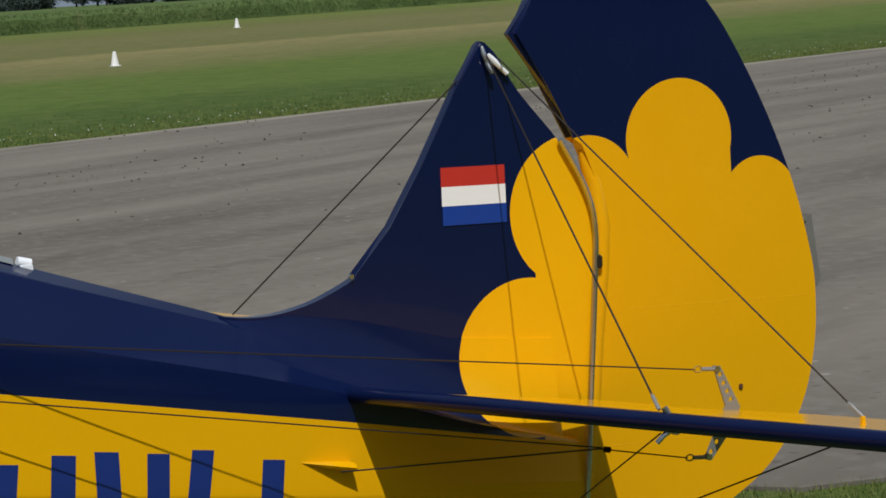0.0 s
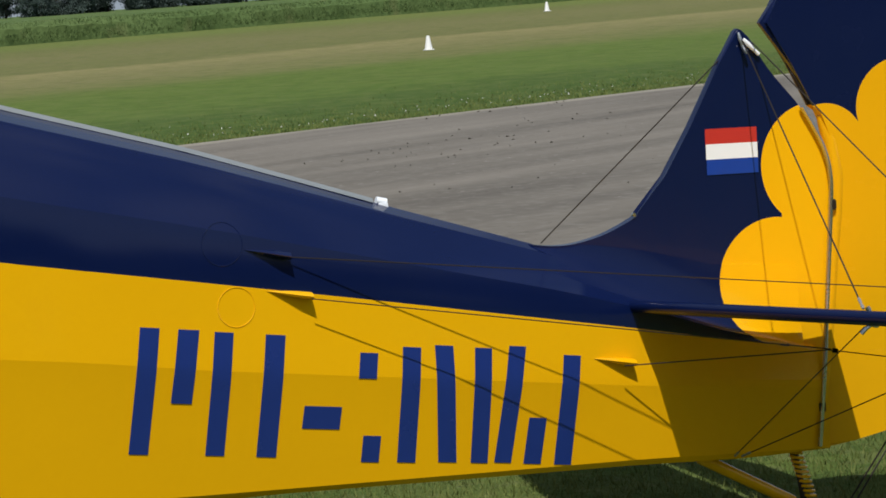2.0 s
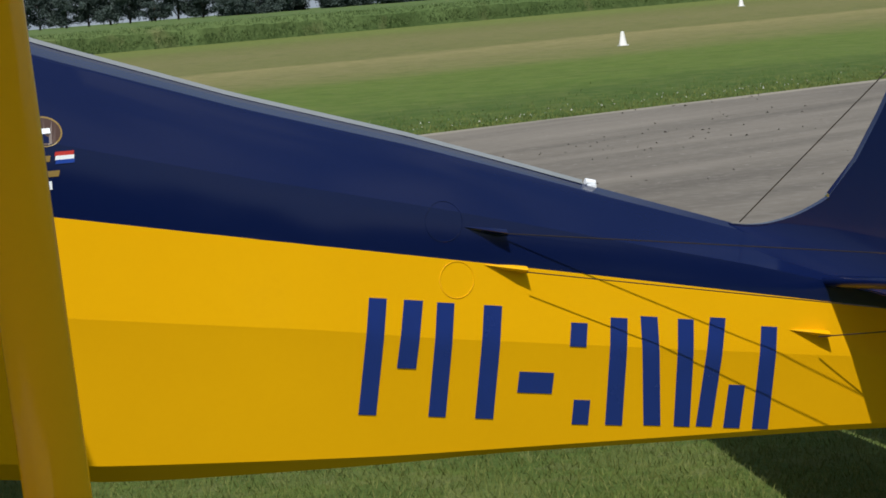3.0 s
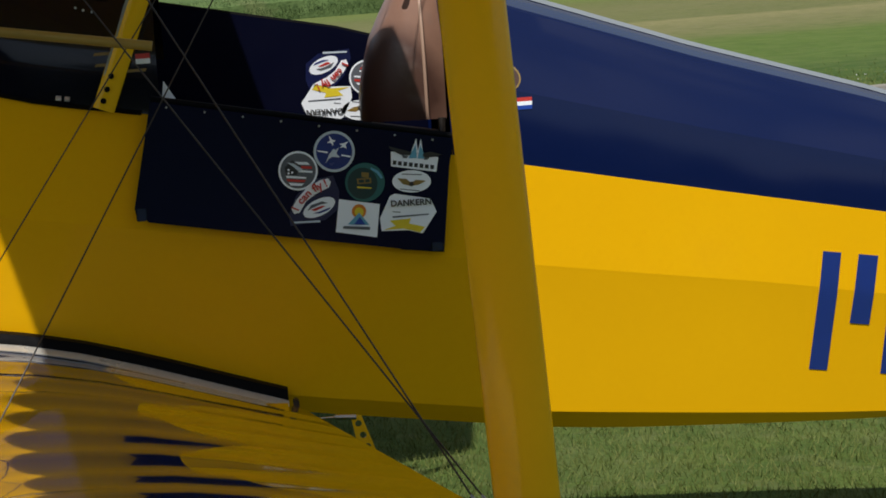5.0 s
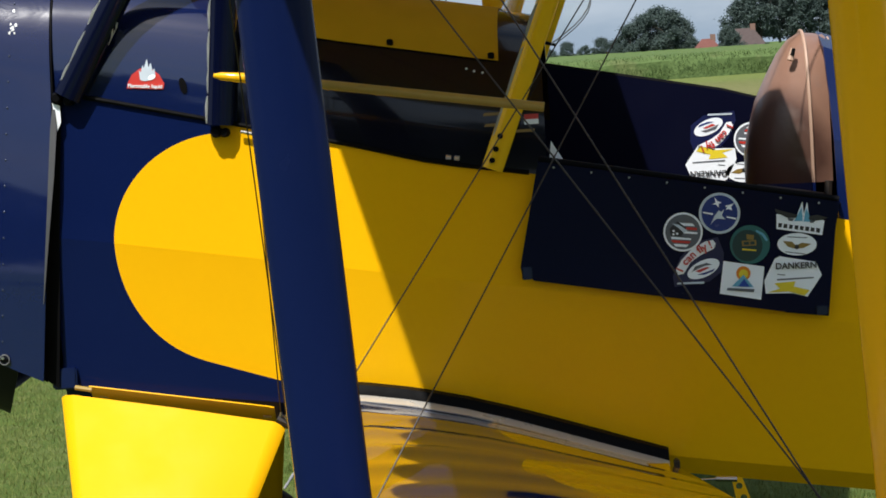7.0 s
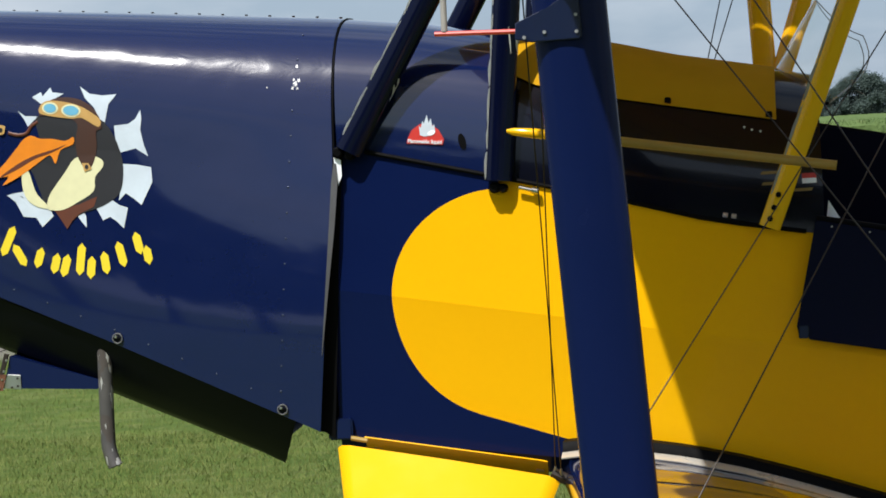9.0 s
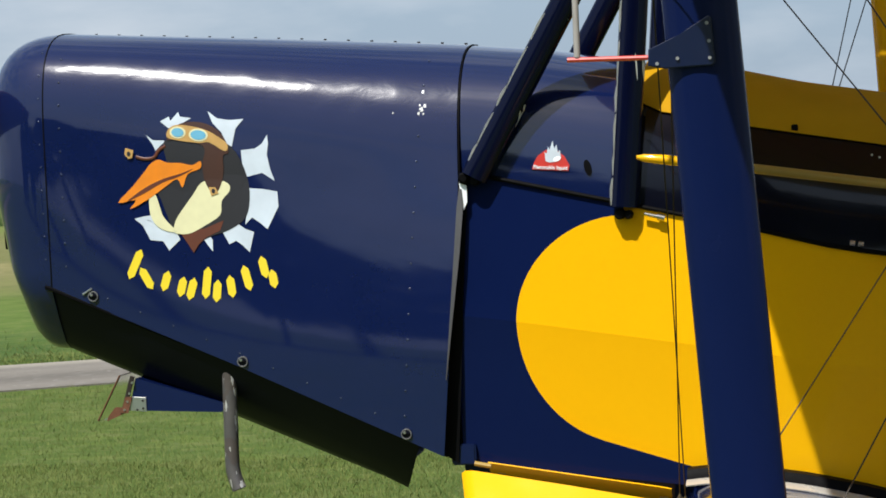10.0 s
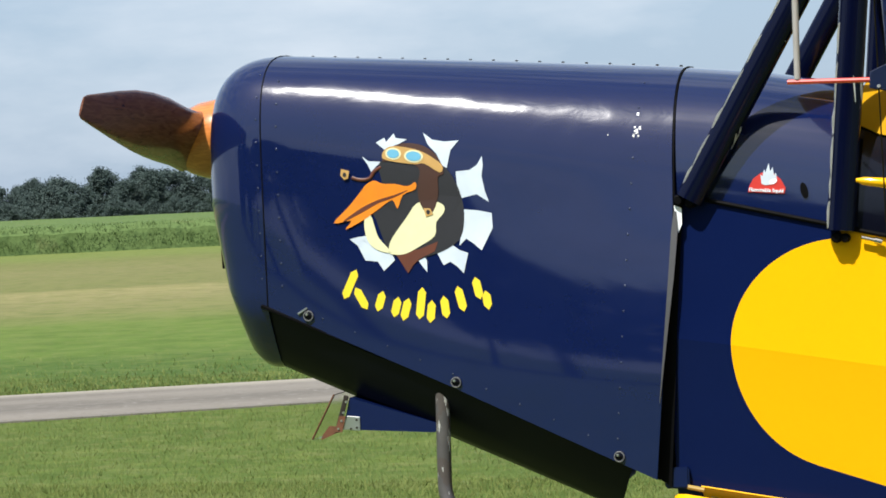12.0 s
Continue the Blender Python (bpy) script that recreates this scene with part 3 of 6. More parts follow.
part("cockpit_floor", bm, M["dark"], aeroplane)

# far cockpit door, shut, and its coaming
def door_line(x):
    return longeron(x) + 0.260


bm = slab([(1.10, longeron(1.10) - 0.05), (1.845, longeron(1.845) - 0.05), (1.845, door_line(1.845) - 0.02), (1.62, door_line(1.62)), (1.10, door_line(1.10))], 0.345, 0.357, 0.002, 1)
far_door = part("cockpit_door", bm, M["door_inside"], aeroplane, "shut far cockpit door with stickers, its inside shade painted dark")
part("coaming_strip", tube([(1.10, 0.352, door_line(1.10)), (1.62, 0.352, door_line(1.62)), (1.845, 0.352, door_line(1.845) - 0.02)], 0.006, 8), M["black"], aeroplane)

# near cockpit door, folded down outside the hull
def sill(x):
    return 1.247 - (x - 1.169) * 0.197


DOOR_Y = -0.392
outline = [(1.143, sill(1.143)), (1.846, sill(1.846)), (1.832, 1.05), (1.806, 0.846), (1.706, 0.860), (1.700, 0.866), (1.117, 0.970), (1.112, 0.980), (1.090, 0.986), (1.087, 1.004)]
near_door = part("cockpit_door", slab(outline, DOOR_Y - 0.006, DOOR_Y + 0.006, 0.003, 2), M["door"], aeroplane, "navy cockpit door hanging open, covered with stickers")
bm = tube([(1.145, DOOR_Y + 0.012, sill(1.145) + 0.004), (1.845, DOOR_Y + 0.012, sill(1.845) + 0.004)], 0.009, 10)
part("hinge", bm, M["black"], near_door)
for k in range(8):
    x = 1.180 + k * 0.088
    bm = tube([(x, DOOR_Y - 0.0075, sill(x) - 0.009), (x, DOOR_Y - 0.010, sill(x) - 0.009)], 0.0026, 8)
    part("rivet", bm, M["dull"], near_door)
bm = box((1.090, DOOR_Y - 0.010, 0.974), (1.114, DOOR_Y - 0.006, 1.004), 0.002)
part("corner_plate", bm, M["navy"], near_door)
bm = box((1.776, DOOR_Y - 0.010, 0.850), (1.804, DOOR_Y - 0.006, 0.872), 0.002)
part("corner_plate", bm, M["navy"], near_door)
# sill of the opening
bm = box((1.145, -0.385, 0.0), (1.85, -0.345, 0.012), 0.003)
for v in bm.verts:
    v.co.z += sill(v.co.x) - 0.012
part("sill", bm, M["black"], aeroplane)

# headrest with a leather cover, bluff behind and rounded in front
HEAD = smooth_line([(-0.95, 0.0), (-1.0, 0.30), (-0.95, 0.60), (-0.74, 0.86), (-0.38, 0.975), (0.0, 1.0)], 4)
HEAD = HEAD + [(-a, b) for a, b in HEAD[-2::-1]]
rings = []
for x, w, top in ((1.652, 0.045, 1.225), (1.662, 0.085, 1.275), (1.685, 0.120, 1.355), (1.715, 0.146, 1.415), (1.745, 0.164, 1.468), (1.772, 0.174, 1.500), (1.800, 0.178, 1.516), (1.806, 0.181, 1.520), (1.812, 0.178, 1.516), (1.858, 0.178, 1.510), (1.868, 0.170, 1.500)):
    rings.append([(x, a * w, 1.150 + b * (top - 1.150)) for a, b in HEAD])
bm = loft(rings)
bm.verts.ensure_lookup_table()
bm.faces.new([bm.verts[k] for k in range(len(HEAD))])
bm.faces.new([bm.verts[-k - 1] for k in range(len(HEAD))])
headrest = part("headrest", bm, M["leather"], aeroplane, "rounded brown leather headrest with pale piping", angle=60)
part("piping", tube([(p[0], p[1] * 1.01, p[2] + 0.001) for p in rings[7]], 0.0045, 6), M["leather_edge"], headrest)
part("piping", tube([(p[0], p[1] * 1.01, p[2] + 0.001) for p in rings[10]], 0.004, 6), M["leather_edge"], headrest)
bm = tube([(1.66, -0.30, 1.150), (1.83, -0.30, 1.118)], 0.012, 10)
bm = tube([(1.825, -0.31, 1.10), (1.83, -0.31, 1.16)], 0.010, 8, bm)
part("latch", bm, M["cable"], aeroplane, "steel door latch on the cockpit sill")

# fin with its fillet
FIN_HALF = 0.015
le = smooth_line([(3.80, 0.828), (3.86, 0.818), (3.922, 0.817), (3.996, 0.830), (4.058, 0.852), (4.103, 0.873)], 5)
outline = le + [(4.183, 0.966), (4.262, 1.086), (4.352, 1.240), (4.402, 1.318), (4.412, 1.326), (4.422, 1.322)]
outline += smooth_line([(4.441, 1.303), (4.489, 1.219), (4.582, 1.103), (4.637, 1.007), (4.655, 0.922), (4.646, 0.803), (4.613, 0.566), (4.584, 0.352), (4.562, 0.215)], 4)
outline += [(4.42, 0.25), (4.10, 0.46), (3.83, 0.66)]
fin = part("fin", slab(outline, -FIN_HALF, FIN_HALF, 0.010), M["fin"], aeroplane, "navy tail fin with yellow scallops and a painted flag")

# fabric fillet that sweeps from the decking up into the fin
fin_top = line(*le, (4.183, 0.966), (4.262, 1.086))
rings = []
for x in np.linspace(3.79, 4.54, 26):
    w, l, h = half(x) - 0.014, longeron(x), rear_top(x) - longeron(x)
    foot = Vector((-w * 0.93, l + h * 0.34))
    head = Vector((-FIN_HALF - 0.001, min(fin_top(x) - 0.006, rear_top(x) + 0.02 + 0.26 * max(0.0, x - 3.85))))
    bend = Vector((-FIN_HALF - 0.004 - 0.012 * max(0.0, 4.2 - x), rear_top(x) - h * 0.10))
    near = []
    for q in np.linspace(0, 1, 10):
        p = foot * (1 - q) ** 2 + bend * 2 * q * (1 - q) + head * q * q
        near.append((x, p.x - 0.002, p.y))
    rings.append(near + [(a, -b, c) for a, b, c in near[::-1]])
part("fin_fillet", loft(rings), M["fin"], aeroplane, "smooth navy fillet between decking and fin", angle=60)

# rudder
outline = [(4.476, 1.336), (4.555, 1.226), (4.623, 1.115)] + smooth_line([(4.623, 1.115), (4.658, 1.018), (4.671, 0.921), (4.662, 0.826), (4.640, 0.684), (4.626, 0.564), (4.566, 0.205)], 4)[1:]
outline += smooth_line([(4.679, 0.219), (4.818, 0.244), (4.945, 0.294), (5.062, 0.368), (5.144, 0.478), (5.184, 0.600), (5.195, 0.724), (5.184, 0.830), (5.139, 1.002), (5.054, 1.205), (4.949, 1.380), (4.83, 1.470), (4.70, 1.490), (4.60, 1.465), (4.528, 1.402)], 5)
rudder = part("rudder", slab(outline, -0.020, 0.020, 0.012), M["rudder"], aeroplane, "yellow scalloped rudder with a navy top")
bm = tube([(4.640, -0.001, 1.085), (4.662, -0.001, 1.02), (4.675, -0.001, 0.921), (4.666, -0.001, 0.826), (4.645, -0.001, 0.684), (4.631, -0.001, 0.564), (4.577, -0.001, 0.22)], [0.012, 0.021, 0.023, 0.023, 0.023, 0.023, 0.023], 12)
part("leading_tube", bm, M["rudder"], rudder)
for z0, z1, x0, x1 in ((0.742, 0.722, 4.70, 5.18), (0.455, 0.440, 4.66, 5.10)):
    bm = tube([(x0 + (x1 - x0) * q, -0.0178, z0 + (z1 - z0) * q) for q in np.linspace(0, 1, 9)], 0.0025, 8)
    part("rib", bm, M["rudder"], rudder)
part("drain_plate", box((4.985, -0.024, 0.536), (4.995, -0.019, 0.548), 0.002), M["rust"], rudder)
bm = tube(smooth_line([(4.575, -0.026, 1.112), (4.628, -0.026, 1.010), (4.647, -0.026, 0.922), (4.638, -0.028, 0.80), (4.609, -0.036, 0.56), (4.590, -0.050, 0.44), (4.563, -0.050, 0.222)], 5), 0.0065, 8)
part("hinge_rod", bm, M["steel"], rudder)
for z in (0.850, 0.325):
    x = 4.650 if z > 0.8 else 4.607 - (0.545 - z) * 0.14
    y = -0.034 if z > 0.6 else -0.056
    bm = box((x - 0.008, y, z - 0.014), (x + 0.008, y + 0.018, z + 0.014), 0.003)
    part("hinge", bm, M["cable"], rudder)
bm = slab([(5.165, 0.905), (5.205, 0.895), (5.222, 0.750), (5.197, 0.720)], -0.003, 0.003)
part("trim_tab", bm, M["tab"], rudder, "grey translucent plastic trim tab")
for z in (0.885, 0.845, 0.805, 0.765):
    x = 5.186 + (0.885 - z) * 0.09
    part("tab_rivet", tube([(x, -0.003, z), (x, -0.0055, z)], 0.0035, 8), M["alu"], rudder)

# tailplane
def stab_lead(y):
    return 4.035 + 0.14 * (abs(y) - 0.092)


def stab_z(x, y):
    return 0.654 + (0.057 if y < 0 else -0.012) * (abs(y) - 0.098) - 0.163 * (x - stab_lead(y))


for side in (-1, 1):
    a, b = Vector((4.035, side * 0.092, stab_z(4.035, side * 0.092))), Vector((stab_lead(1.62), side * 1.62, stab_z(stab_lead(1.62), side * 1.62)))
    lead = part("tailplane_spar", tube([a, b], 0.0165, 14), M["strut"], aeroplane, "slim navy leading tube of the tailplane")
    part("end_plug", tube([a + (a - b).normalized() * 0.006, a], 0.012, 10), M["alu"], lead)
    bm = bmesh.new()
    pts = [(4.040, 0.100), (4.246, 1.60), (4.38, 1.62), (4.52, 1.56), (4.62, 1.38), (4.64, 1.22), (4.62, 0.048), (4.36, 0.085)]
    up = [bm.verts.new((x, side * y, stab_z(x, side * y) + 0.008)) for x, y in pts]
    dn = [bm.verts.new((x, side * y, stab_z(x, side * y) - 0.008)) for x, y in pts]
    bm.faces.new(up)
    bm.faces.new(dn[::-1])
    for k in range(len(pts)):
        bm.faces.new((up[k], dn[k], dn[(k + 1) % len(pts)], up[(k + 1) % len(pts)]))
    part("tailplane", bm, M["yellow"], aeroplane, "thin yellow tailplane panel", smooth=False)
    bm = bmesh.new()
    pts = [(4.650, 0.34), (4.665, 1.22), (4.70, 1.28), (4.84, 1.20), (4.90, 0.90), (4.90, 0.62), (4.86, 0.50)]
    up = [bm.verts.new((x, side * y, stab_z(x, side * y) + 0.007)) for x, y in pts]
    dn = [bm.verts.new((x, side * y, stab_z(x, side * y) - 0.007)) for x, y in pts]
    bm.faces.new(up)
    bm.faces.new(dn[::-1])
    for k in range(len(pts)):
        bm.faces.new((up[k], dn[k], dn[(k + 1) % len(pts)], up[(k + 1) % len(pts)]))
    part("elevator", bm, M["yellow"], aeroplane, "thin yellow elevator", smooth=False)

# ---- engine cowling ----
cowl_top = line((-1.25, 1.898), (-1.067, 1.899), (-0.527, 1.857), (-0.019, 1.813), (0.11, 1.797))
cowl_edge = line((-1.30, 1.345), (-1.064, 1.243), (-0.594, 1.039), (-0.081, 0.802), (0.0, 0.765))
cowl_belly = line((-1.25, 1.170), (-1.07, 1.091), (-0.182, 0.709), (0.0, 0.630))
cowl_half = line((-1.27, 0.345), (-1.03, 0.357), (-0.49, 0.368), (0.0, 0.372))
cowl_drop = line((-1.07, 0.36), (0.0, 0.46))
cowl_pow = line((-1.07, 0.51), (0.0, 0.70))


def cowl_flare(x, z):
    """How far the sides stand out below, more and more towards the rear."""
    q = min(1.0, max(0.0, (z - 0.90) / 0.60))
    return 0.046 * min(1.0, max(0.0, (x + 1.07) / 1.07)) * (1.0 - q * q)



def cowl_ring(x, n=16):
    """Near half of a cowling section, from the panel's lower edge up to the ridge."""
    w, t, e = cowl_half(x), cowl_top(x), cowl_edge(x)
    mid, power = t - cowl_drop(x), cowl_pow(x)
    ring = [(-w - cowl_flare(x, z), z) for z in np.linspace(e, mid, 8)[:-1]]
    for s in np.linspace(0, 1, n):
        a = s * math.pi / 2
        z = mid + (t - mid) * math.sin(a) ** power
        ring.append((-w * math.cos(a) ** power - (cowl_flare(x, z) if s < 1 else 0.0), z))
    return ring


def cowl_y(x, z):
    w, t = cowl_half(x), cowl_top(x)
    mid, power = t - cowl_drop(x), cowl_pow(x)
    if z <= mid:
        return -w - cowl_flare(x, z)
    return -w * math.cos(math.asin(min(1.0, ((z - mid) / (t - mid)) ** (1 / power)))) ** power - cowl_flare(x, z)


def seam_front(z):
    return -1.068


def mirrored(ring):
    return ring + [(-y, z) for y, z in ring[-2::-1]]


rings = []
for s in np.linspace(0, 1, 22):
    ring = []
    base = mirrored(cowl_ring(-0.5))
    for k in range(len(base)):
        # the rear edge leans, the front edge follows the seam of the nose bowl
        x = 0.0
        for _ in range(5):
            y, z = mirrored(cowl_ring(x))[k]
            back = -0.012 + 0.100 * min(0.0, z - 1.40)
            x = seam_front(z) * (1 - s) + back * s
        y, z = mirrored(cowl_ring(x))[k]
        ring.append((x, y, z))
    rings.append(ring)
cowling = part("cowling", loft(rings), M["cowl"], aeroplane, "glossy navy engine cowling with rivets and a painted emblem", thick=0.004)

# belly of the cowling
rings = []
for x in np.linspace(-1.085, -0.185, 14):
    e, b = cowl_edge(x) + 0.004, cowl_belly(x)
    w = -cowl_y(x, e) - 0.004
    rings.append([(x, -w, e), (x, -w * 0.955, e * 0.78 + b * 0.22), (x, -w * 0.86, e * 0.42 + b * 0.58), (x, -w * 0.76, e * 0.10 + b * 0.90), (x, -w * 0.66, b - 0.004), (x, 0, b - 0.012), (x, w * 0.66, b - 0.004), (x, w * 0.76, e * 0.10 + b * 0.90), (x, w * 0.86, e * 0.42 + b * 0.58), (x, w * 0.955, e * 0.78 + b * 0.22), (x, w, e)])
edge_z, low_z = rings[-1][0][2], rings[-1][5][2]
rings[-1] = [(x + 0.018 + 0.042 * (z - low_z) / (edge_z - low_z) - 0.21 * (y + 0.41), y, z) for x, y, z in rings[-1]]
belly = part("cowling_belly", loft(rings, True, True), M["belly"], aeroplane, "underside of the cowling, its shade painted near black")

# nose bowl, rounded from the seam to the spinner opening
ring = []
for k in range(len(cowl_ring(-0.5))):
    x = -1.0
    for _ in range(6):
        y, z = cowl_ring(x)[k]
        x = seam_front(z)
    ring.append((x, *cowl_ring(x)[k]))
xb = ring[0][0]
wb, eb, bb = cowl_half(xb), cowl_edge(xb), cowl_belly(xb)
ring = [(xb, 0.0, bb - 0.012), (xb, -wb * 0.66, bb - 0.004), (xb, -wb * 0.76, eb * 0.10 + bb * 0.90), (xb, -wb * 0.86, eb * 0.42 + bb * 0.58), (xb, -wb * 0.955, eb * 0.78 + bb * 0.22)] + ring
ring = ring + [(x, -y, z) for x, y, z in ring[-2:0:-1]]
NC, rings = 1.52, []
for s in (0.0, 0.10, 0.22, 0.34, 0.46, 0.57, 0.67, 0.76, 0.84, 0.90, 0.95, 0.98, 1.0):
    f = 0.30 + 0.70 * max(0.0, 1 - s**2.7) ** (1 / 2.6)
    out = []
    for x0, y, z in ring:
        tip = -1.262 + max(0.0, 1.48 - z) * 0.15
        out.append((x0 + (tip - x0) * s, y * f, NC + (z - NC) * f + 0.04 * (1 - f)))
    rings.append(out)
bowl = part("nose_bowl", loft(rings, True), M["cowl"], aeroplane, "rounded navy nose bowl", thick=0.004)
part("engine_plate", tube([(-1.245, 0, 1.60), (-1.275, 0, 1.60)], 0.16, 24), M["black"], aeroplane)
bm = slab([(-1.258, 1.345), (-1.222, 1.345), (-1.222, 1.44), (-1.262, 1.46)], -0.16, 0.16, 0.004)
part("oil_cooler", bm, M["black"], aeroplane)

# seams, gap and edging of the cowling
def seam_line(fx, out, n=24, lo=0):
    pts = []
    ringk = cowl_ring(-0.5)
    for k in range(lo, len(ringk)):
        x = -0.5
        for _ in range(5):
            y, z = cowl_ring(x)[k]
            x = fx(z)
        y, z = cowl_ring(x)[k]
        pts.append((x, y - out, z + out * 0.5))
    return pts


part("seam_strip", tube(seam_line(seam_front, -0.001), 0.0026, 6), M["black"], aeroplane, "thin black seam behind the nose bowl")
part("seam_strip", tube(seam_line(lambda z: -0.008 + 0.100 * min(0.0, z - 1.40), 0.0, lo=8), 0.0022, 6), M["black"], aeroplane, "black seam at the rear of the cowling")
bm = loft([[(b, cowl_y(a, z) - 0.003, z), (a, cowl_y(a, z) - 0.003, z)] for a, b, z in ((-0.058, -0.0565, 0.985), (-0.043, -0.036, 1.124), (-0.026, -0.012, 1.29), (-0.016, 0.000, 1.40), (-0.008, -0.002, 1.455))])
part("edge_strip", bm, M["strip_dark"], aeroplane, "thin metal edge of the cowling", thick=0.002)
# black slab and box added to stand in for the dark of the gap
bm = slab([(-0.080, 0.80), (-0.044, 0.775), (-0.026, 1.00), (-0.014, 1.17), (0.002, 1.355), (0.014, 1.465), (-0.02, 1.465)], -0.3728, -0.3718)
part("gap_lining", bm, M["black"], aeroplane)
part("gap_lining", box((-0.068, -0.334, 0.775), (0.03, -0.31, 1.45)), M["black"], aeroplane)
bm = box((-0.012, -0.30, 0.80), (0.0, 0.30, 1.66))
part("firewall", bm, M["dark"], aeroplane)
tail_edge = tube([(x, -cowl_half(x) - 0.001, cowl_edge(x) - 0.001) for x in np.linspace(-1.085, -0.07, 12)], 0.005, 6)
part("edge_beading", tail_edge, M["black"], cowling)

part("firewall_foot", box((-0.062, -0.366, 0.770), (-0.002, -0.30, 0.822), 0.004), M["navy"], aeroplane)

# ---- propeller ----
HUB = Vector((-1.335, 0.0, 1.690))
prop = part("propeller_hub", tube([HUB + Vector((0.060, 0, 0.002)), HUB + Vector((0.035, 0, 0.002)), HUB + Vector((-0.01, 0, 0)), HUB + Vector((-0.045, 0, -0.002)), HUB + Vector((-0.075, 0, -0.004)), HUB + Vector((-0.085, 0, -0.004))], [0.106, 0.109, 0.104, 0.092, 0.074, 0.05], 28), M["hub_wood"], aeroplane, "orange varnished wooden propeller hub")
# a blade: distance out, upper and lower edge over the hub's middle, thickness, how far the upper edge stands back
BLADE = ((0.04, 0.082, -0.082, 0.085, 0.035), (0.10, 0.076, -0.066, 0.075, 0.045), (0.20, 0.086, -0.054, 0.056, 0.050), (0.30, 0.107, -0.042, 0.040, 0.045), (0.40, 0.118, -0.026, 0.030, 0.040), (0.50, 0.122, -0.008, 0.024, 0.032), (0.60, 0.117, 0.011, 0.018, 0.024), (0.70, 0.109, 0.031, 0.013, 0.016), (0.77, 0.103, 0.046, 0.010, 0.011), (0.785, 0.098, 0.052, 0.006, 0.008))
for sgn in (-1, 1):
    rings = []
    for s, up, low, thick, back in BLADE:
        mid, c = (up + low) / 2, (up - low) / 2
        ring = []
        for k in range(18):
            a = 2 * math.pi * k / 18
            u, v = math.cos(a), math.sin(a)
            z = (mid + u * c) * (1 if sgn < 0 else -1)
            ring.append(HUB + Vector((-0.035 + back * u * 0.9 + v * thick / 2, sgn * s, z)))
        rings.append(ring)
    part("propeller_blade", loft(rings, True, True), M["prop"], aeroplane, "brown varnished wooden propeller blade", angle=60)

# ---- wings ----
AIRFOIL_X = (0.0, 0.012, 0.05, 0.10, 0.18, 0.28, 0.40, 0.52, 0.64, 0.76, 0.88, 1.0)
AIRFOIL_U = (0.0, 0.026, 0.055, 0.075, 0.093, 0.100, 0.098, 0.088, 0.070, 0.048, 0.025, 0.003)
AIRFOIL_L = (0.0, -0.014, -0.022, -0.025, -0.025, -0.022, -0.018, -0.014, -0.010, -0.006, -0.003, -0.001)


def blunt(n):
    """The same section with a blunt nose that begins at the fraction n of the chord."""
    fs = [n + (1 - n) * t for t in (0, 0.007, 0.024, 0.052, 0.097, 0.187, 0.32, 0.46, 0.59, 0.73, 0.86, 1.0)]
    rs = (0.0, 0.55, 0.85, 0.96, 1, 1, 1, 1, 1, 1, 1, 1)
    up = [float(np.interp(f, AIRFOIL_X, AIRFOIL_U)) * r + 0.030 * (1 - r) for f, r in zip(fs, rs)]
    lo = [float(np.interp(f, AIRFOIL_X, AIRFOIL_L)) * r + 0.030 * (1 - r) for f, r in zip(fs, rs)]
    return fs, up, lo


def wing_ring(y, le_x, le_z, chord, drop, sag, foil):
    ring = []
    for f, v in list(zip(foil[0], foil[1]))[::-1] + list(zip(foil[0], foil[2]))[1:]:
        s = sag * max(0.0, math.sin(math.pi * min(1, max(0, (f - foil[0][0] - 0.03) / (0.97 - foil[0][0]))))) ** 0.8 if v > 0 else 0
        ring.append((le_x + f * chord, y, le_z - f * drop + v * chord - s))
    return ring


def wing(name, root_y, tip_y, le0, z0, chord, sweep, rise, drop, material, label, ribs, cut=0.0, nose=False):
    rings = []
    n = ribs * 6
    for k in range(n + 1):
        s = k / n
        y = root_y + (tip_y - root_y) * s
        d = abs(y)
        tipped = min(1.0, (1 - s) / 0.06)
        c = chord * (0.55 + 0.45 * math.sqrt(max(0.0, 1 - (1 - tipped) ** 2)))
        bay = (k % 6) / 6
        back = (chord - c) * 0.5
        c -= cut * min(1.0, max(0.0, (0.62 - d) / 0.17))
        low = 0.100 * max(0.0, min(d, 1.9) - 0.45) if nose else 0.0
        rings.append(wing_ring(y, le0 + sweep * d + back, z0 + rise * d - low, c, (drop - low) * c / chord, 0.009 * math.sin(math.pi * bay), blunt(0.112 - 0.010 * (d - 0.4)) if nose else (AIRFOIL_X, AIRFOIL_U, AIRFOIL_L)))
    return part(name, loft(rings, True, True), material, aeroplane, label, angle=50)


LOW_LE, LOW_Z, LOW_CHORD, LOW_DROP = 0.329, 0.630, 1.045, 0.148
for side in (-1, 1):
    wing("lower_wing", side * 0.40, side * 3.45, LOW_LE, LOW_Z, LOW_CHORD, 0.165, 0.045, LOW_DROP, M["wing"], "glossy navy lower wing with yellow scallops", 14, 0.0, True)
    wing("upper_wing", side * 0.02, side * 3.80, 0.333, 2.40, 1.160, 0.103, 0.02, 0.18, M["yellow"], "upper wing with yellow underside", 12, 0.34)

# root seal and strip
def root_top(x):
    f = (x - LOW_LE - 0.066) / LOW_CHORD
    return LOW_Z + 0.018 - f * LOW_DROP + LOW_CHORD * float(np.interp(f, AIRFOIL_X, AIRFOIL_U))


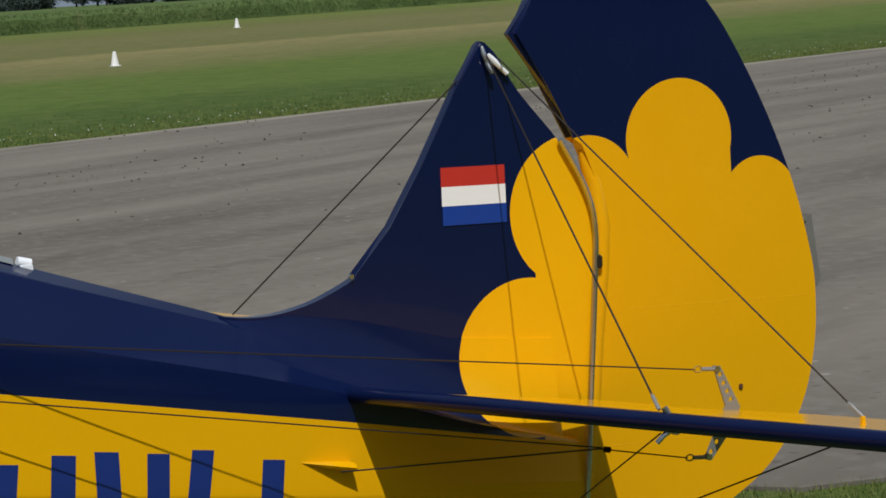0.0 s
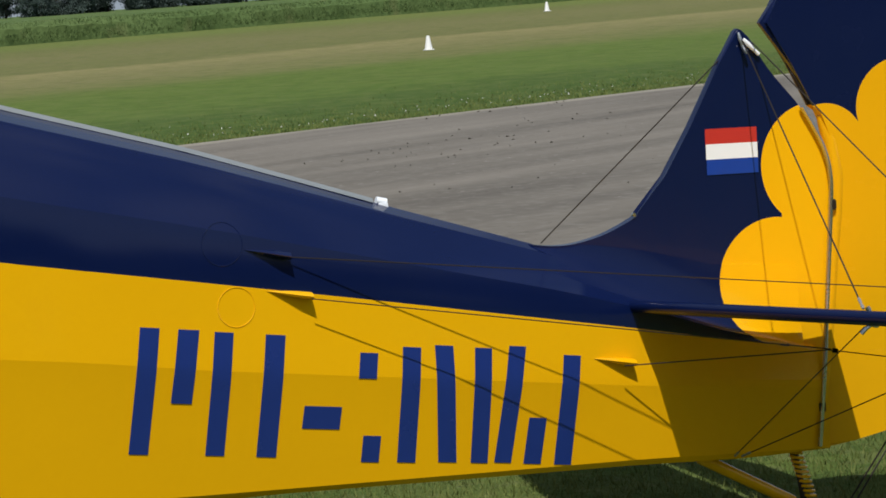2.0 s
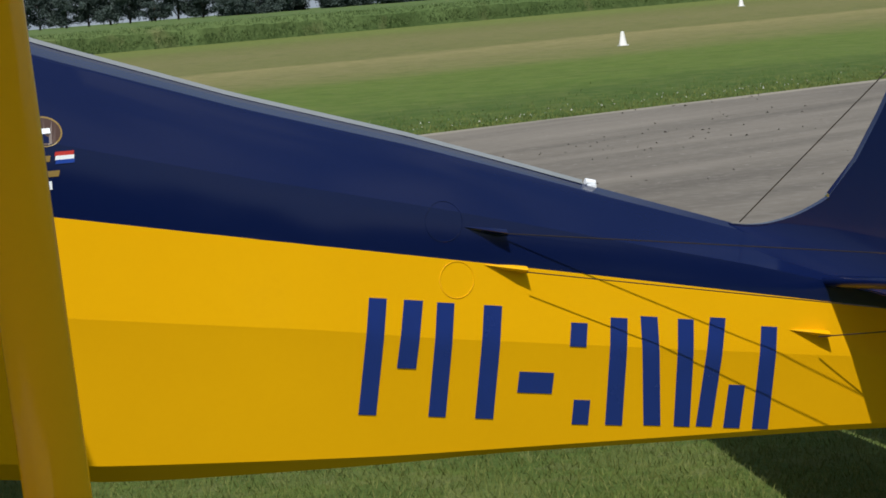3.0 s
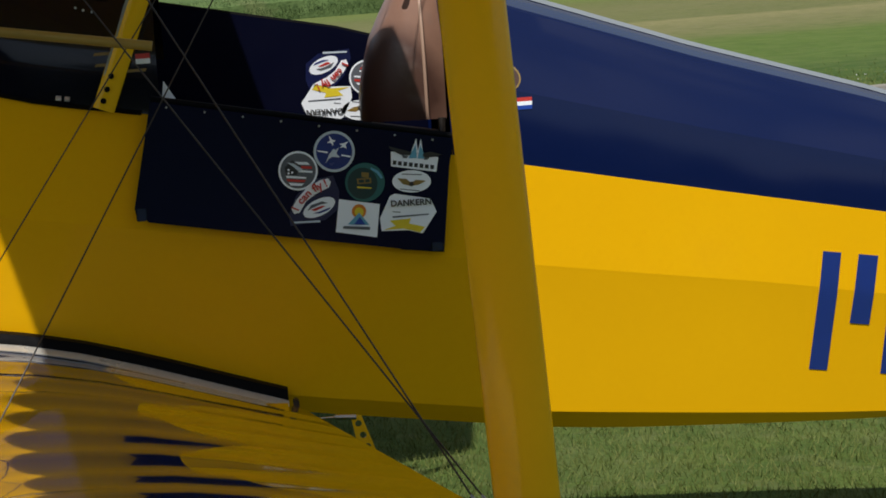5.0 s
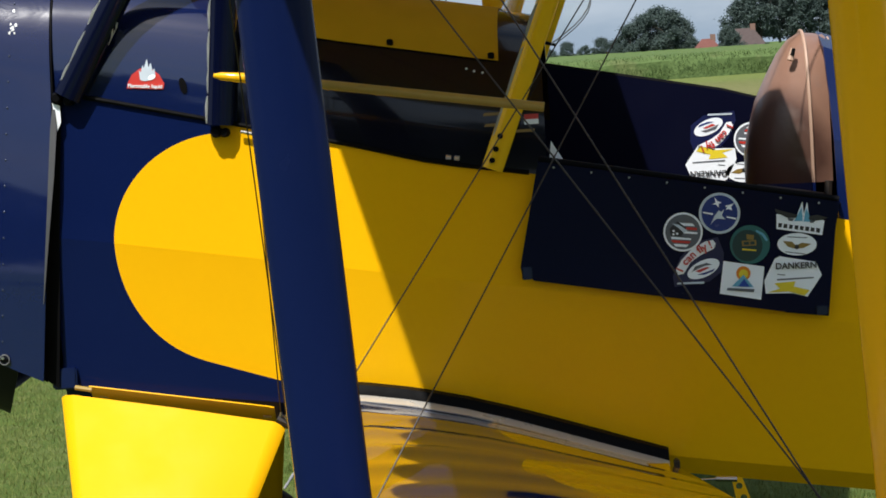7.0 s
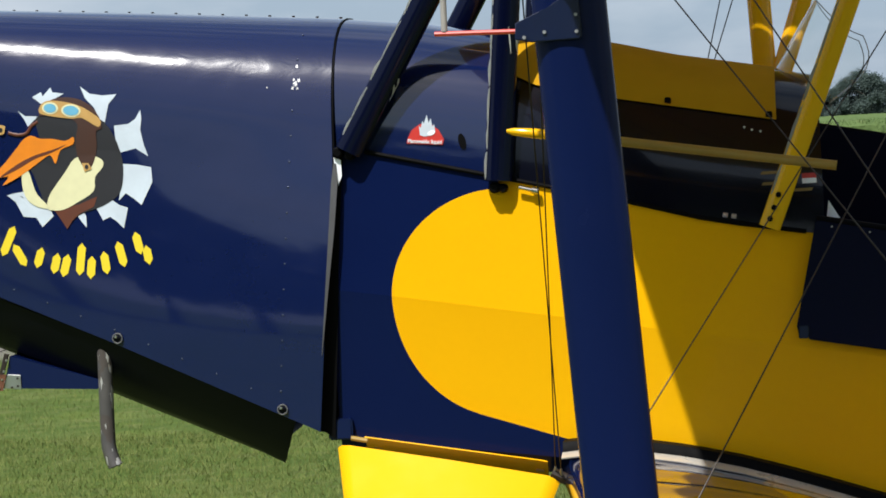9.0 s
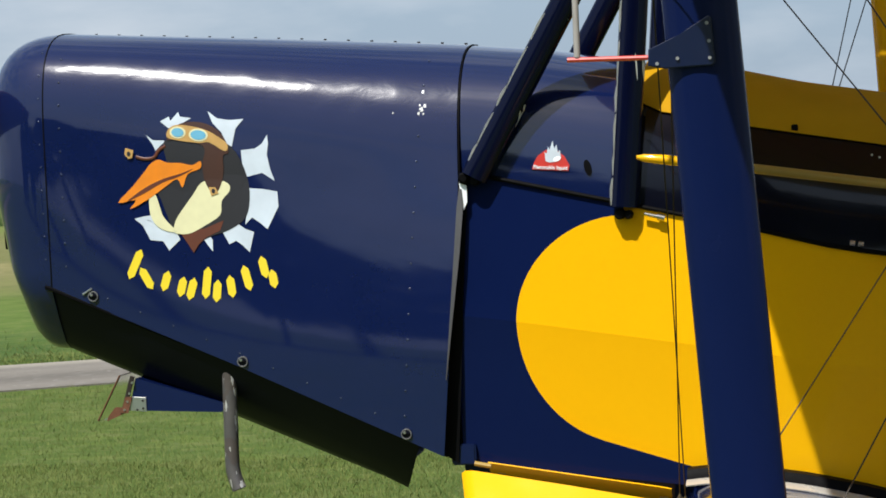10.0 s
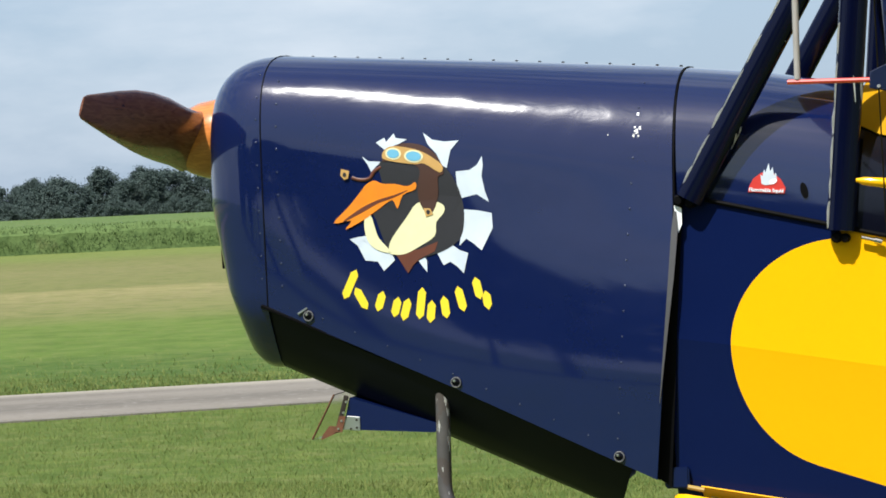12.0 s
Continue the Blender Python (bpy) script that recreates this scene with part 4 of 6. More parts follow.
xs1 = list(np.linspace(0.515, 1.412, 20))
bm = loft([[(x, hull_y(x, 0.6) - 0.002, root_top(x) + 0.036), (x, -0.388, root_top(x) + 0.034), (x, -0.405, root_top(x) + 0.012), (x, -0.405, root_top(x) - 0.004)] for x in xs1])
part("wing_root_seal", bm, M["black"], aeroplane, "black rubber seal along the wing root", thick=0.004)
bm = loft([[(x, -0.404, root_top(x) + 0.012), (x, -0.420, root_top(x) + 0.010), (x, -0.444, root_top(x) + 0.003)] for x in xs1])
part("wing_root_strip", bm, M["strip"], aeroplane, "polished metal strip along the wing root", thick=0.003)
bm = box((1.422, -0.42, 0.498), (1.436, -0.38, 0.526), 0.003)
part("root_clip", bm, M["cable"], aeroplane)
bm = slab([(1.305, 0.540), (1.409, 0.534), (1.385, 0.480), (1.33, 0.50)], -0.62, -0.50, 0.003)
part("flap_end", bm, M["yellow"], aeroplane)
bm = drilled([(1.553, 0.486), (1.578, 0.486), (1.612, 0.385), (1.570, 0.380)], [(1.570 + (0.466 - z) * 0.33, z, 0.008) for z in (0.466, 0.438, 0.410)], -0.470, -0.464)
horn = part("flap_horn", bm, M["yellow"], aeroplane, "yellow drilled flap horn with a steel pushrod", smooth=False)
part("pushrod", tube([(1.48, -0.466, 0.485), (1.515, -0.466, 0.485), (1.517, -0.466, 0.485), (1.566, -0.466, 0.482)], [0.003, 0.003, 0.007, 0.008], 8), M["steel"], horn)


def strut(name, a, b, chord, thick, material, label, twist=(1, 0, 0)):
    """A streamlined strut."""
    a, b = Vector(a), Vector(b)
    d = (b - a).normalized()
    u = Vector(twist)
    u = (u - d * u.dot(d)).normalized()
    v = d.cross(u)
    rings = []
    for s in np.linspace(0, 1, 9):
        p = a.lerp(b, s)
        rings.append([p + u * (math.cos(q) * chord / 2) + v * math.sin(q) * thick / 2 * (1.15 - 0.25 * math.cos(q)) for q in (2 * math.pi * k / 20 for k in range(20))])
    return part(name, loft(rings, True, True), material, aeroplane, label, angle=60)


for side in (-1,):
    strut("interplane_strut", (0.752, side * 1.6, 0.58), (0.650, side * 1.6, 2.50), 0.144, 0.060, M["strut"], "broad navy interplane strut")
    strut("interplane_strut", (1.780, side * 2.20, 0.47), (1.698, side * 2.20, 2.33), 0.112, 0.05, M["yellow"], "broad yellow interplane strut")
# cabane struts
def chips(a, b, chord, thick, spots, edge):
    """Bare patches along one edge of a strut: (place along it, length, width)."""
    a, b = Vector(a), Vector(b)
    d = (b - a).normalized()
    u = (Vector((1, 0, 0)) - d * d.x).normalized()
    v = d.cross(u)
    v = v if v.y < 0 else -v
    for s, length, width in spots:
        p = a.lerp(b, s) + u * edge * chord * 0.40 + v * (thick * 0.36)
        bm = bmesh.new()
        ring = [(-0.5, -0.2), (-0.3, 0.35), (-0.05, 0.15), (0.12, 0.5), (0.3, 0.2), (0.5, 0.1), (0.42, -0.3), (0.1, -0.5), (-0.2, -0.4)]
        bm.faces.new([bm.verts.new(p + d * e * length + u * f * width - v * edge * f * width * edge * 0.0 + v * 0.002) for e, f in ring])
        bmesh.ops.solidify(bm, geom=list(bm.faces), thickness=0.003)
        part("paint_chip", bm, M["chip"], aeroplane, "bare chipped edge of a strut", smooth=False)


chips((0.030, -0.380, 1.474), (0.585, -0.37, 2.42), 0.068, 0.046, ((0.05, 0.05, 0.012), (0.11, 0.09, 0.010), (0.19, 0.06, 0.014), (0.26, 0.12, 0.009), (0.36, 0.08, 0.012), (0.47, 0.10, 0.010)), -1)
chips((0.392, -0.380, 1.385), (0.492, -0.37, 2.42), 0.068, 0.05, ((0.035, 0.07, 0.014), (0.10, 0.06, 0.010), (0.17, 0.10, 0.012), (0.25, 0.07, 0.014), (0.33, 0.12, 0.010), (0.44, 0.08, 0.012)), -1)
chips((1.034, -0.392, 1.240), (1.462, -0.37, 2.31), 0.052, 0.03, ((0.10, 0.08, 0.010), (0.20, 0.14, 0.012), (0.31, 0.10, 0.014), (0.42, 0.16, 0.010)), -1)
for side in (-1, 1):
    strut("cabane_strut", (0.030, side * 0.380, 1.474), (0.585, side * 0.37, 2.42), 0.068, 0.046, M["worn_navy"], "chipped dark navy cabane strut")
    strut("cabane_strut", (0.392, side * 0.380, 1.385), (0.492, side * 0.37, 2.42), 0.068, 0.05, M["worn_navy"], "chipped dark navy cabane strut")
    strut("cabane_strut", (1.034, side * 0.392, 1.240), (1.462, side * 0.37, 2.31), 0.052, 0.03, M["worn_yellow"], "scuffed yellow cabane strut")

# ---- the aeroplane: markings ----
def decal(name, outline, depth, material, parent, out=0.0015, cuts=0, label=""):
    ob = part(name, laid(outline, depth, out, cuts), material, parent, label, smooth=False)
    return ob


def quad(x0, x1, z0, z1, lean=0.0):
    return [(x0, z0), (x1, z0), (x1 + lean, z1), (x0 + lean, z1)]


# registration marks, kept as plain slanted bars
def reg_bar(x0, x1, top, low, lean, drop):
    """A bar between two heights; it follows the slope of the hull."""
    bm = bmesh.new()
    rows = []
    for s in np.linspace(0, 1, 13):
        z = top + (low - top) * s
        shift = lean * (1 - s)
        row = []
        for f in (0.0, 0.5, 1.0):
            x = x0 + (x1 - x0) * f + shift
            zz = z - drop * (x1 - x0) * f
            row.append(bm.verts.new((x, hull_y(x, zz) - 0.0018, zz)))
        rows.append(row)
    for a, b in zip(rows, rows[1:]):
        for k in (0, 1):
            bm.faces.new((a[k], a[k + 1], b[k + 1], b[k]))
    part("marking_bar", bm, M["mark_blue"], hull, "dark blue painted bar")


for x0, x1, top, low, lean in (
    (2.684, 2.730, 0.768, 0.481, 0.050), (2.792, 2.842, 0.752, 0.585, 0.033),
    (2.867, 2.913, 0.735, 0.451, 0.045), (2.992, 3.041, 0.713, 0.429, 0.045),
    (3.110, 3.205, 0.533, 0.480, 0.010),
    (3.262, 3.308, 0.640, 0.580, 0.010), (3.256, 3.302, 0.440, 0.377, 0.010), (3.350, 3.398, 0.639, 0.362, 0.034),
    (3.459, 3.508, 0.632, 0.346, 0.010), (3.546, 3.592, 0.612, 0.331, 0.030), (3.610, 3.656, 0.604, 0.322, 0.060),
    (3.690, 3.738, 0.420, 0.307, 0.022), (3.775, 3.823, 0.562, 0.292, 0.044)):
    reg_bar(x0, x1, top, low, lean, 0.17)

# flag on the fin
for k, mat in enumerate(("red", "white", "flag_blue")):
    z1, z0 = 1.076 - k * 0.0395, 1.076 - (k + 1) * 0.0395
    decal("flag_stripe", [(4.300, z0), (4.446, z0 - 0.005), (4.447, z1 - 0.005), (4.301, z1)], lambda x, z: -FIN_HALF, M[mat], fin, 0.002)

# inspection rings on the hull
for cx, cz, r, depth, host, mat in ((2.951, 0.932, 0.050, rear_y, rear_deck, "navy"), (2.971, 0.784, 0.046, hull_y, hull, "yellow")):
    pts = [(cx + r * math.cos(a), depth(cx + r * math.cos(a), cz + r * math.sin(a)) - 0.0005, cz + r * math.sin(a)) for a in (2 * math.pi * k / 32 for k in range(33))]
    part("inspection_ring", tube(pts, 0.0011, 6, caps=False), M[mat], host)

# cable fairings with their cables
def fairing(x0, z0, x1, z1, depth, material):
    rings = []
    for s, w, o in ((0.0, 0.002, 0.001), (0.35, 0.010, 0.014), (0.7, 0.015, 0.028), (1.0, 0.017, 0.036)):
        x, z = x0 + (x1 - x0) * s, z0 + (z1 - z0) * s
        y = depth(x, z)
        rings.append([(x, y + 0.004, z + w * 0.5), (x, y - o * 0.7, z + w * 0.5), (x, y - o, z), (x, y - o * 0.7, z - w * 0.5), (x, y + 0.004, z - w * 0.5)])
    return part("cable_fairing", loft(rings), material, aeroplane, "small teardrop cable fairing", thick=0.002)


fairing(3.005, 0.913, 3.112, 0.888, rear_y, M["navy"])
fairing(3.050, 0.812, 3.158, 0.789, hull_y, M["yellow"])
fairing(3.905, 0.541, 4.013, 0.519, hull_y, M["yellow"])


def cable(a, b, r=0.0022, material="cable", name="bracing_cable", ends=True):
    a, b = Vector(a), Vector(b)
    ob = part(name, tube([a, b], r, 6), M[material], aeroplane)
    if ends:
        d = (b - a).normalized()
        bm = tube([b - d * 0.042, b - d * 0.034, b - d * 0.024, b - d * 0.020, b - d * 0.008, b], [r * 1.1, r * 2.0, r * 2.0, r * 1.5, r * 2.2, r * 1.4], 8)
        part("turnbuckle", bm, M["dull"], ob)
    return ob


cable((3.10, -0.262, 0.887), (4.630, -0.426, 0.668), 0.0014, name="control_cable", ends=False)
cable((3.15, -0.292, 0.786), (4.445, -0.37, 0.53), 0.0014, name="control_cable", ends=False)
cable((3.972, -0.176, 0.519), (4.436, -0.37, 0.529), 0.0017, name="control_cable", ends=False)
cable((4.436, -0.37, 0.529), (4.604, -0.426, 0.496), 0.0014, name="control_cable", ends=False)
part("cable_stop", tube([(4.448, -0.372, 0.527), (4.46, -0.373, 0.524)], 0.006, 8), M["black"], aeroplane)
# elevator horn with lightening holes
HOLES = ((4.685, 0.652), (4.692, 0.634), (4.700, 0.617), (4.707, 0.600), (4.698, 0.560), (4.684, 0.539), (4.670, 0.520), (4.656, 0.502))
bm = drilled(((4.670, 0.671), (4.686, 0.669), (4.728, 0.583), (4.698, 0.532), (4.656, 0.485), (4.640, 0.489), (4.666, 0.538), (4.694, 0.588)), [(x, z, 0.0052) for x, z in HOLES], -0.425, -0.421)
horn2 = part("elevator_horn", bm, M["dull"], aeroplane, "drilled alloy elevator horn", smooth=False)
for x, z in ((4.678, 0.664), (4.650, 0.492)):
    part("horn_bolt", tube([(x, -0.432, z), (x, -0.418, z)], 0.0065, 10), M["steel"], horn2)
    part("link", tube([(x - 0.004, -0.426, z), (x - 0.034, -0.426, z + 0.003)], 0.0042, 8), M["dull"], horn2)
    part("eye_ring", tube([(x - 0.042 + 0.009 * math.cos(a), -0.426, z + 0.004 + 0.006 * math.sin(a)) for a in (2 * math.pi * k / 14 for k in range(15))], 0.0016, 6, caps=False), M["brass"], horn2)

# tail bracing
TOP = Vector((4.415, -0.024, 1.300))
NEAR_STAB, REAR_STAB = Vector((4.171, -1.06, stab_z(4.171, -1.06) + 0.02)), Vector((4.575, -1.06, stab_z(4.575, -1.06) + 0.021))
cable(TOP, NEAR_STAB, 0.0018)
cable(TOP + Vector((0.03, 0, -0.012)), REAR_STAB, 0.0018)
cable((4.375, 0.0, 1.262), (3.838, 0.0, 0.826), 0.0018, ends=False)
cable(NEAR_STAB - Vector((0, 0, 0.04)), (4.300, -0.085, 0.235), 0.0016)
cable(REAR_STAB - Vector((0, 0, 0.03)), (4.320, -0.085, 0.232), 0.0016)
bm = tube([NEAR_STAB + Vector((0.000, -0.016, 0.006)), NEAR_STAB + Vector((0.010, -0.020, -0.016)), NEAR_STAB + Vector((0.014, -0.021, -0.030))], 0.0055, 8)
tube([NEAR_STAB + Vector((0.014, -0.030, -0.030)), NEAR_STAB + Vector((0.014, -0.014, -0.030))], 0.0105, 12, bm)
tube([NEAR_STAB + Vector((0.014, -0.021, -0.030)), NEAR_STAB + Vector((-0.004, -0.018, -0.040)), NEAR_STAB + Vector((-0.014, -0.012, -0.052))], 0.0048, 8, bm)
part("bracing_clamp", bm, M["steel"], aeroplane, "bright bracing clamp round the tailplane tube")
bm = slab([(4.570, REAR_STAB.z - 0.020), (4.580, REAR_STAB.z - 0.020), (4.578, REAR_STAB.z + 0.002), (4.572, REAR_STAB.z + 0.002)], REAR_STAB.y - 0.003, REAR_STAB.y + 0.003)
part("bracing_lug", bm, M["yellow"], aeroplane)
bm = tube([(4.409, -0.021, 1.316), (4.411, -0.024, 1.300), (4.418, -0.026, 1.280)], [0.003, 0.0055, 0.0045], 8)
tube([(4.414, -0.027, 1.282), (4.421, -0.032, 1.268), (4.424, -0.034, 1.260)], [0.004, 0.0065, 0.004], 8, bm)
part("bracing_fitting", bm, M["alu"], aeroplane, "bright bracing fitting at the fin tip")
bm = tube([(4.422, -0.020, 1.298), (4.434, -0.023, 1.284), (4.448, -0.023, 1.270)], [0.0045, 0.0068, 0.005], 8)
tube([(4.450, -0.023, 1.268), (4.462, -0.024, 1.256)], 0.005, 8, bm)
part("bracing_fitting", bm, M["white"], aeroplane, "white bracing fitting at the fin tip")
part("bracing_fitting", tube([(4.368, -0.004, 1.250), (4.384, -0.004, 1.274)], 0.006, 8), M["cable"], aeroplane)
part("fin_bolt", tube([(4.089, -0.012, 0.876), (4.089, -0.021, 0.876)], 0.005, 8), M["steel"], aeroplane)

# beacon on the rear decking
bm = tube([(3.412, 0.0, 0.974), (3.438, 0.0, 0.967)], 0.0105, 10)
box((3.414, -0.012, 0.95), (3.44, 0.012, 0.968), 0.002, bm)
part("beacon", bm, M["white"], aeroplane, "small white beacon on the rear decking")

# tail wheel
bm = tube([(4.24, 0.0, 0.225), (4.50, 0.0, 0.075)], 0.016, 10)
part("tail_arm", bm, M["yellow"], aeroplane, "yellow tail wheel arm")
pts = [(4.512 + 0.016 * math.cos(a) + 0.0006 * a, 0.016 * math.sin(a), 0.215 - a * 0.0021) for a in np.linspace(0, 2 * math.pi * 11, 140)]
part("tail_spring", tube(pts, 0.0042, 6), M["yellow"], aeroplane, "yellow coil spring above the tail wheel")
part("tail_post", tube([(4.512, 0, 0.22), (4.55, 0, -0.05)], 0.009, 8), M["cable"], aeroplane)
bm = bmesh.new()
loft([[(4.56 + r * math.cos(a), y, -0.042 + r * math.sin(a)) for a in (2 * math.pi * k / 24 for k in range(24))] for r, y in ((0.03, -0.016), (0.052, -0.016), (0.058, -0.008), (0.058, 0.008), (0.052, 0.016), (0.03, 0.016))], True, True, bm)
part("tail_wheel", bm, M["tyre"], aeroplane)
part("tail_bracket", tube([(4.285, -0.03, 0.24), (4.285, 0.03, 0.222)], 0.018, 10), M["cable"], aeroplane)
bm = slab([(4.785, 0.250), (4.825, 0.258), (4.815, 0.205), (4.795, 0.200)], -0.012, 0.012, 0.002)
part("rudder_lug", bm, M["yellow"], aeroplane)
cable((4.805, -0.012, 0.215), (4.60, -0.03, -0.03), 0.0026, ends=False)
cable((4.805, 0.012, 0.215), (4.62, 0.03, -0.03), 0.0026, ends=False)

# ---- wing bracing ----
for a, b in (((1.748, -0.38, 2.30), (0.588, -1.132, 0.628)), ((1.806, -0.38, 2.30), (0.800, -1.668, 0.632)), ((0.411, -0.38, 2.38), (1.720, -2.19, 0.60)), ((0.669, -0.38, 2.38), (1.699, -2.19, 0.60)), ((0.70, -2.20, 2.44), (0.500, -0.45, 0.672)), ((0.645, -2.20, 2.44), (0.515, -0.46, 0.668))):
    cable(a, b, 0.0017)

for a, b in (((0.860, 0.55, 1.60), (1.060, 0.55, 2.38)), ((0.872, 0.55, 1.60), (1.150, 0.55, 2.38))):
    cable(a, b, 0.0016, ends=False)

# aileron pushrod bracket on the navy strut
bm = slab([(0.588, 1.675), (0.590, 1.706), (0.650, 1.731), (0.705, 1.764), (0.711, 1.760), (0.716, 1.676), (0.710, 1.670), (0.620, 1.668)], -1.644, -1.637, 0.002, 2)
br = part("strut_bracket", bm, M["clear_blue"], aeroplane, "blue bracket taped to the navy strut")
for x, z in ((0.703, 1.750), (0.706, 1.716), (0.706, 1.684), (0.645, 1.686), (0.606, 1.678)):
    part("bolt", tube([(x, -1.6435, z), (x, -1.6475, z)], 0.0035, 8), M["dull"], br)
part("red_pushrod", tube([(0.434, -1.636, 1.695), (0.594, -1.636, 1.691)], 0.0048, 8), M["red"], aeroplane, "thin red rod at the strut bracket")
part("pale_tube", tube([(0.453, -1.636, 1.699), (0.46, -1.636, 2.32)], 0.0062, 10), M["grey_tube"], aeroplane, "pale grey vertical tube beside the strut")

# long rod along the fuselage
part("long_rod", tube([(0.715, -1.25, 1.475), (1.185, -1.25, 1.397)], 0.0098, 12), M["brass"], aeroplane, "long wooden rod lashed along the struts")
part("rod_tip", tube([(0.518, -1.25, 1.5035), (0.533, -1.25, 1.501), (0.573, -1.25, 1.4956), (0.715, -1.25, 1.475)], [0.0035, 0.008, 0.0102, 0.0102], 12), M["yellow"], aeroplane, "yellow tapered tip of the rod")

# ---- front decking ----
def cover_low(x):
    return float(np.interp(x, (0.44, 0.48, 0.67, 1.06), (1.632, 1.609, 1.566, 1.492)))


rings = []
for x in np.linspace(0.44, 1.062, 14):
    h = front_top(x) - longeron(x)
    lo = math.asin(min(1.0, ((cover_low(x) - longeron(x)) / h) ** (1 / 0.72))) / (math.pi / 2)
    near = [(x, -a, b) for a, b in deck_ring(x, front_top, 12, lo=lo, out=0.006)]
    rings.append(near + [(a, -b, c) for a, b, c in near[-2::-1]])
cover = part("cockpit_cover", loft(rings), M["cover"], aeroplane, "yellow cover snapped over the front cockpit", thick=0.003)
for x, z in ((0.805, 1.555), (1.045, 1.508)):
    y = deck_y(x, z) - 0.010
    part("snap", box((x - 0.008, y - 0.004, z - 0.008), (x + 0.008, y + 0.002, z + 0.008), 0.002), M["black"], cover)
rail = tube([(x, -(half(x) - 0.010), longeron(x) + 0.002) for x in np.linspace(0.04, 1.12, 14)], 0.0055, 8)
part("longeron_seam", rail, M["black"], front_deck)
# fuel warning sign and filler
red = [(0.170, 1.486), (0.258, 1.478), (0.262, 1.492), (0.250, 1.515), (0.232, 1.530), (0.205, 1.532), (0.184, 1.518), (0.174, 1.500)]
decal("warning_sign", red, deck_y, M["red"], front_deck, 0.0015, 2, "red flammable liquid warning sign")
flame = [(0.2040, 1.5046), (0.2138, 1.5007), (0.2302, 1.5022), (0.2417, 1.5100), (0.2400, 1.5303), (0.2351, 1.5241), (0.2318, 1.5443), (0.2261, 1.5334), (0.2228, 1.5537), (0.2146, 1.5319), (0.2113, 1.5397), (0.2072, 1.5225), (0.2023, 1.5272)]
decal("flame_sign", flame, deck_y, M["silver_ink"], front_deck, 0.0025, 1)
decal("flame_dot", ellipse(0.232, 1.509, 0.010, 0.006, 14, 20), deck_y, M["white"], front_deck, 0.0032)
lettering("warning_words", "Flammable liquid", 0.0125, facing(0.215, deck_y(0.215, 1.489) - 0.0028, 1.4885, -5), M["white"], front_deck)
decal("filler_hole", ellipse(0.306, 1.484, 0.009, 0.020, 16, 12), deck_y, M["black"], front_deck, 0.002, 1)
# names kept as plain gold bars, with a small flag
for x0, z, w in ((1.018, 1.372, 0.05), (1.020, 1.346, 0.055), (1.092, 1.328, 0.045)):
    decal("gold_bar", quad(x0, x0 + w, z - 0.006, z + 0.001, 0.004), deck_y, M["gold"], front_deck)
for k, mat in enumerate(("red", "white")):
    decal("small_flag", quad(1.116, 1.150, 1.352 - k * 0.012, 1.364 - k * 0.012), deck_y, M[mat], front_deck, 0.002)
# strut feet
for x, z, r in ((0.004, 1.474, 0.013), (0.032, 1.466, 0.012), (0.382, 1.368, 0.013), (0.402, 1.366, 0.011)):
    part("strut_foot", tube([(x, -0.350, z), (x, -0.390, z), (x, -0.394, z)], [r, r, r * 0.7], 12), M["black"], aeroplane)
part("strut_foot", tube([(0.44, -0.372, 1.366), (0.47, -0.372, 1.358), (0.471, -0.372, 1.358), (0.488, -0.372, 1.353)], [0.005, 0.005, 0.008, 0.008], 10), M["steel"], aeroplane, "bright steel clamp")
for z in (1.262, 1.288, 1.318):
    x = 1.022 + (z - 1.225) * 0.40
    part("strut_bolt", tube([(x, -0.408, z), (x, -0.416, z)], 0.007, 8), M["black"], aeroplane)
for x in (0.925, 0.945):
    part("hinge_pin", tube([(x, -0.368, longeron(x) + 0.018), (x + 0.012, -0.368, longeron(x) + 0.016)], 0.006, 8), M["alu"], aeroplane)
for x, z in ((0.985, 1.481), (1.003, 1.474), (1.023, 1.469)):
    y = deck_y(x, z)
    part("screw", tube([(x, y + 0.001, z), (x, y - 0.003, z)], 0.003, 8), M["alu"], front_deck)
# small windscreen
rings = []
for s in np.linspace(0, 1, 9):
    ring = []
    for a in np.linspace(-1.35, 1.35, 17):
        k, w = 1 - math.cos(a), math.sin(a)
        low, high = Vector((1.06 + 0.165 * k, 0.26 * w, 1.612 - 0.09 * w * w)), Vector((1.17 + 0.14 * k, 0.215 * w, 1.79 - 0.11 * w * w))
        p = low.lerp(high, s)
        ring.append((p.x + 0.05 * math.sin(math.pi * s) * w * w, p.y, p.z))
    rings.append(ring)
screen = part("windscreen", loft(rings), M["glass"], aeroplane, "small clear plastic windscreen", thick=0.003)
for k in (0, -1):
    part("screen_edge", tube([r[k] for r in rings], 0.0014, 6), M["grey_tube"], screen)
part("screen_edge", tube(rings[-1], 0.0012, 6), M["grey_tube"], screen)
part("screen_frame", tube([(x, y * 1.01, z) for x, y, z in rings[0]], 0.004, 6), M["black"], screen)
bm = slab([(1.168, 1.243), (1.212, 1.234), (1.176, 1.296)], -0.335, -0.330)
part("white_gusset", bm, M["white"], aeroplane)

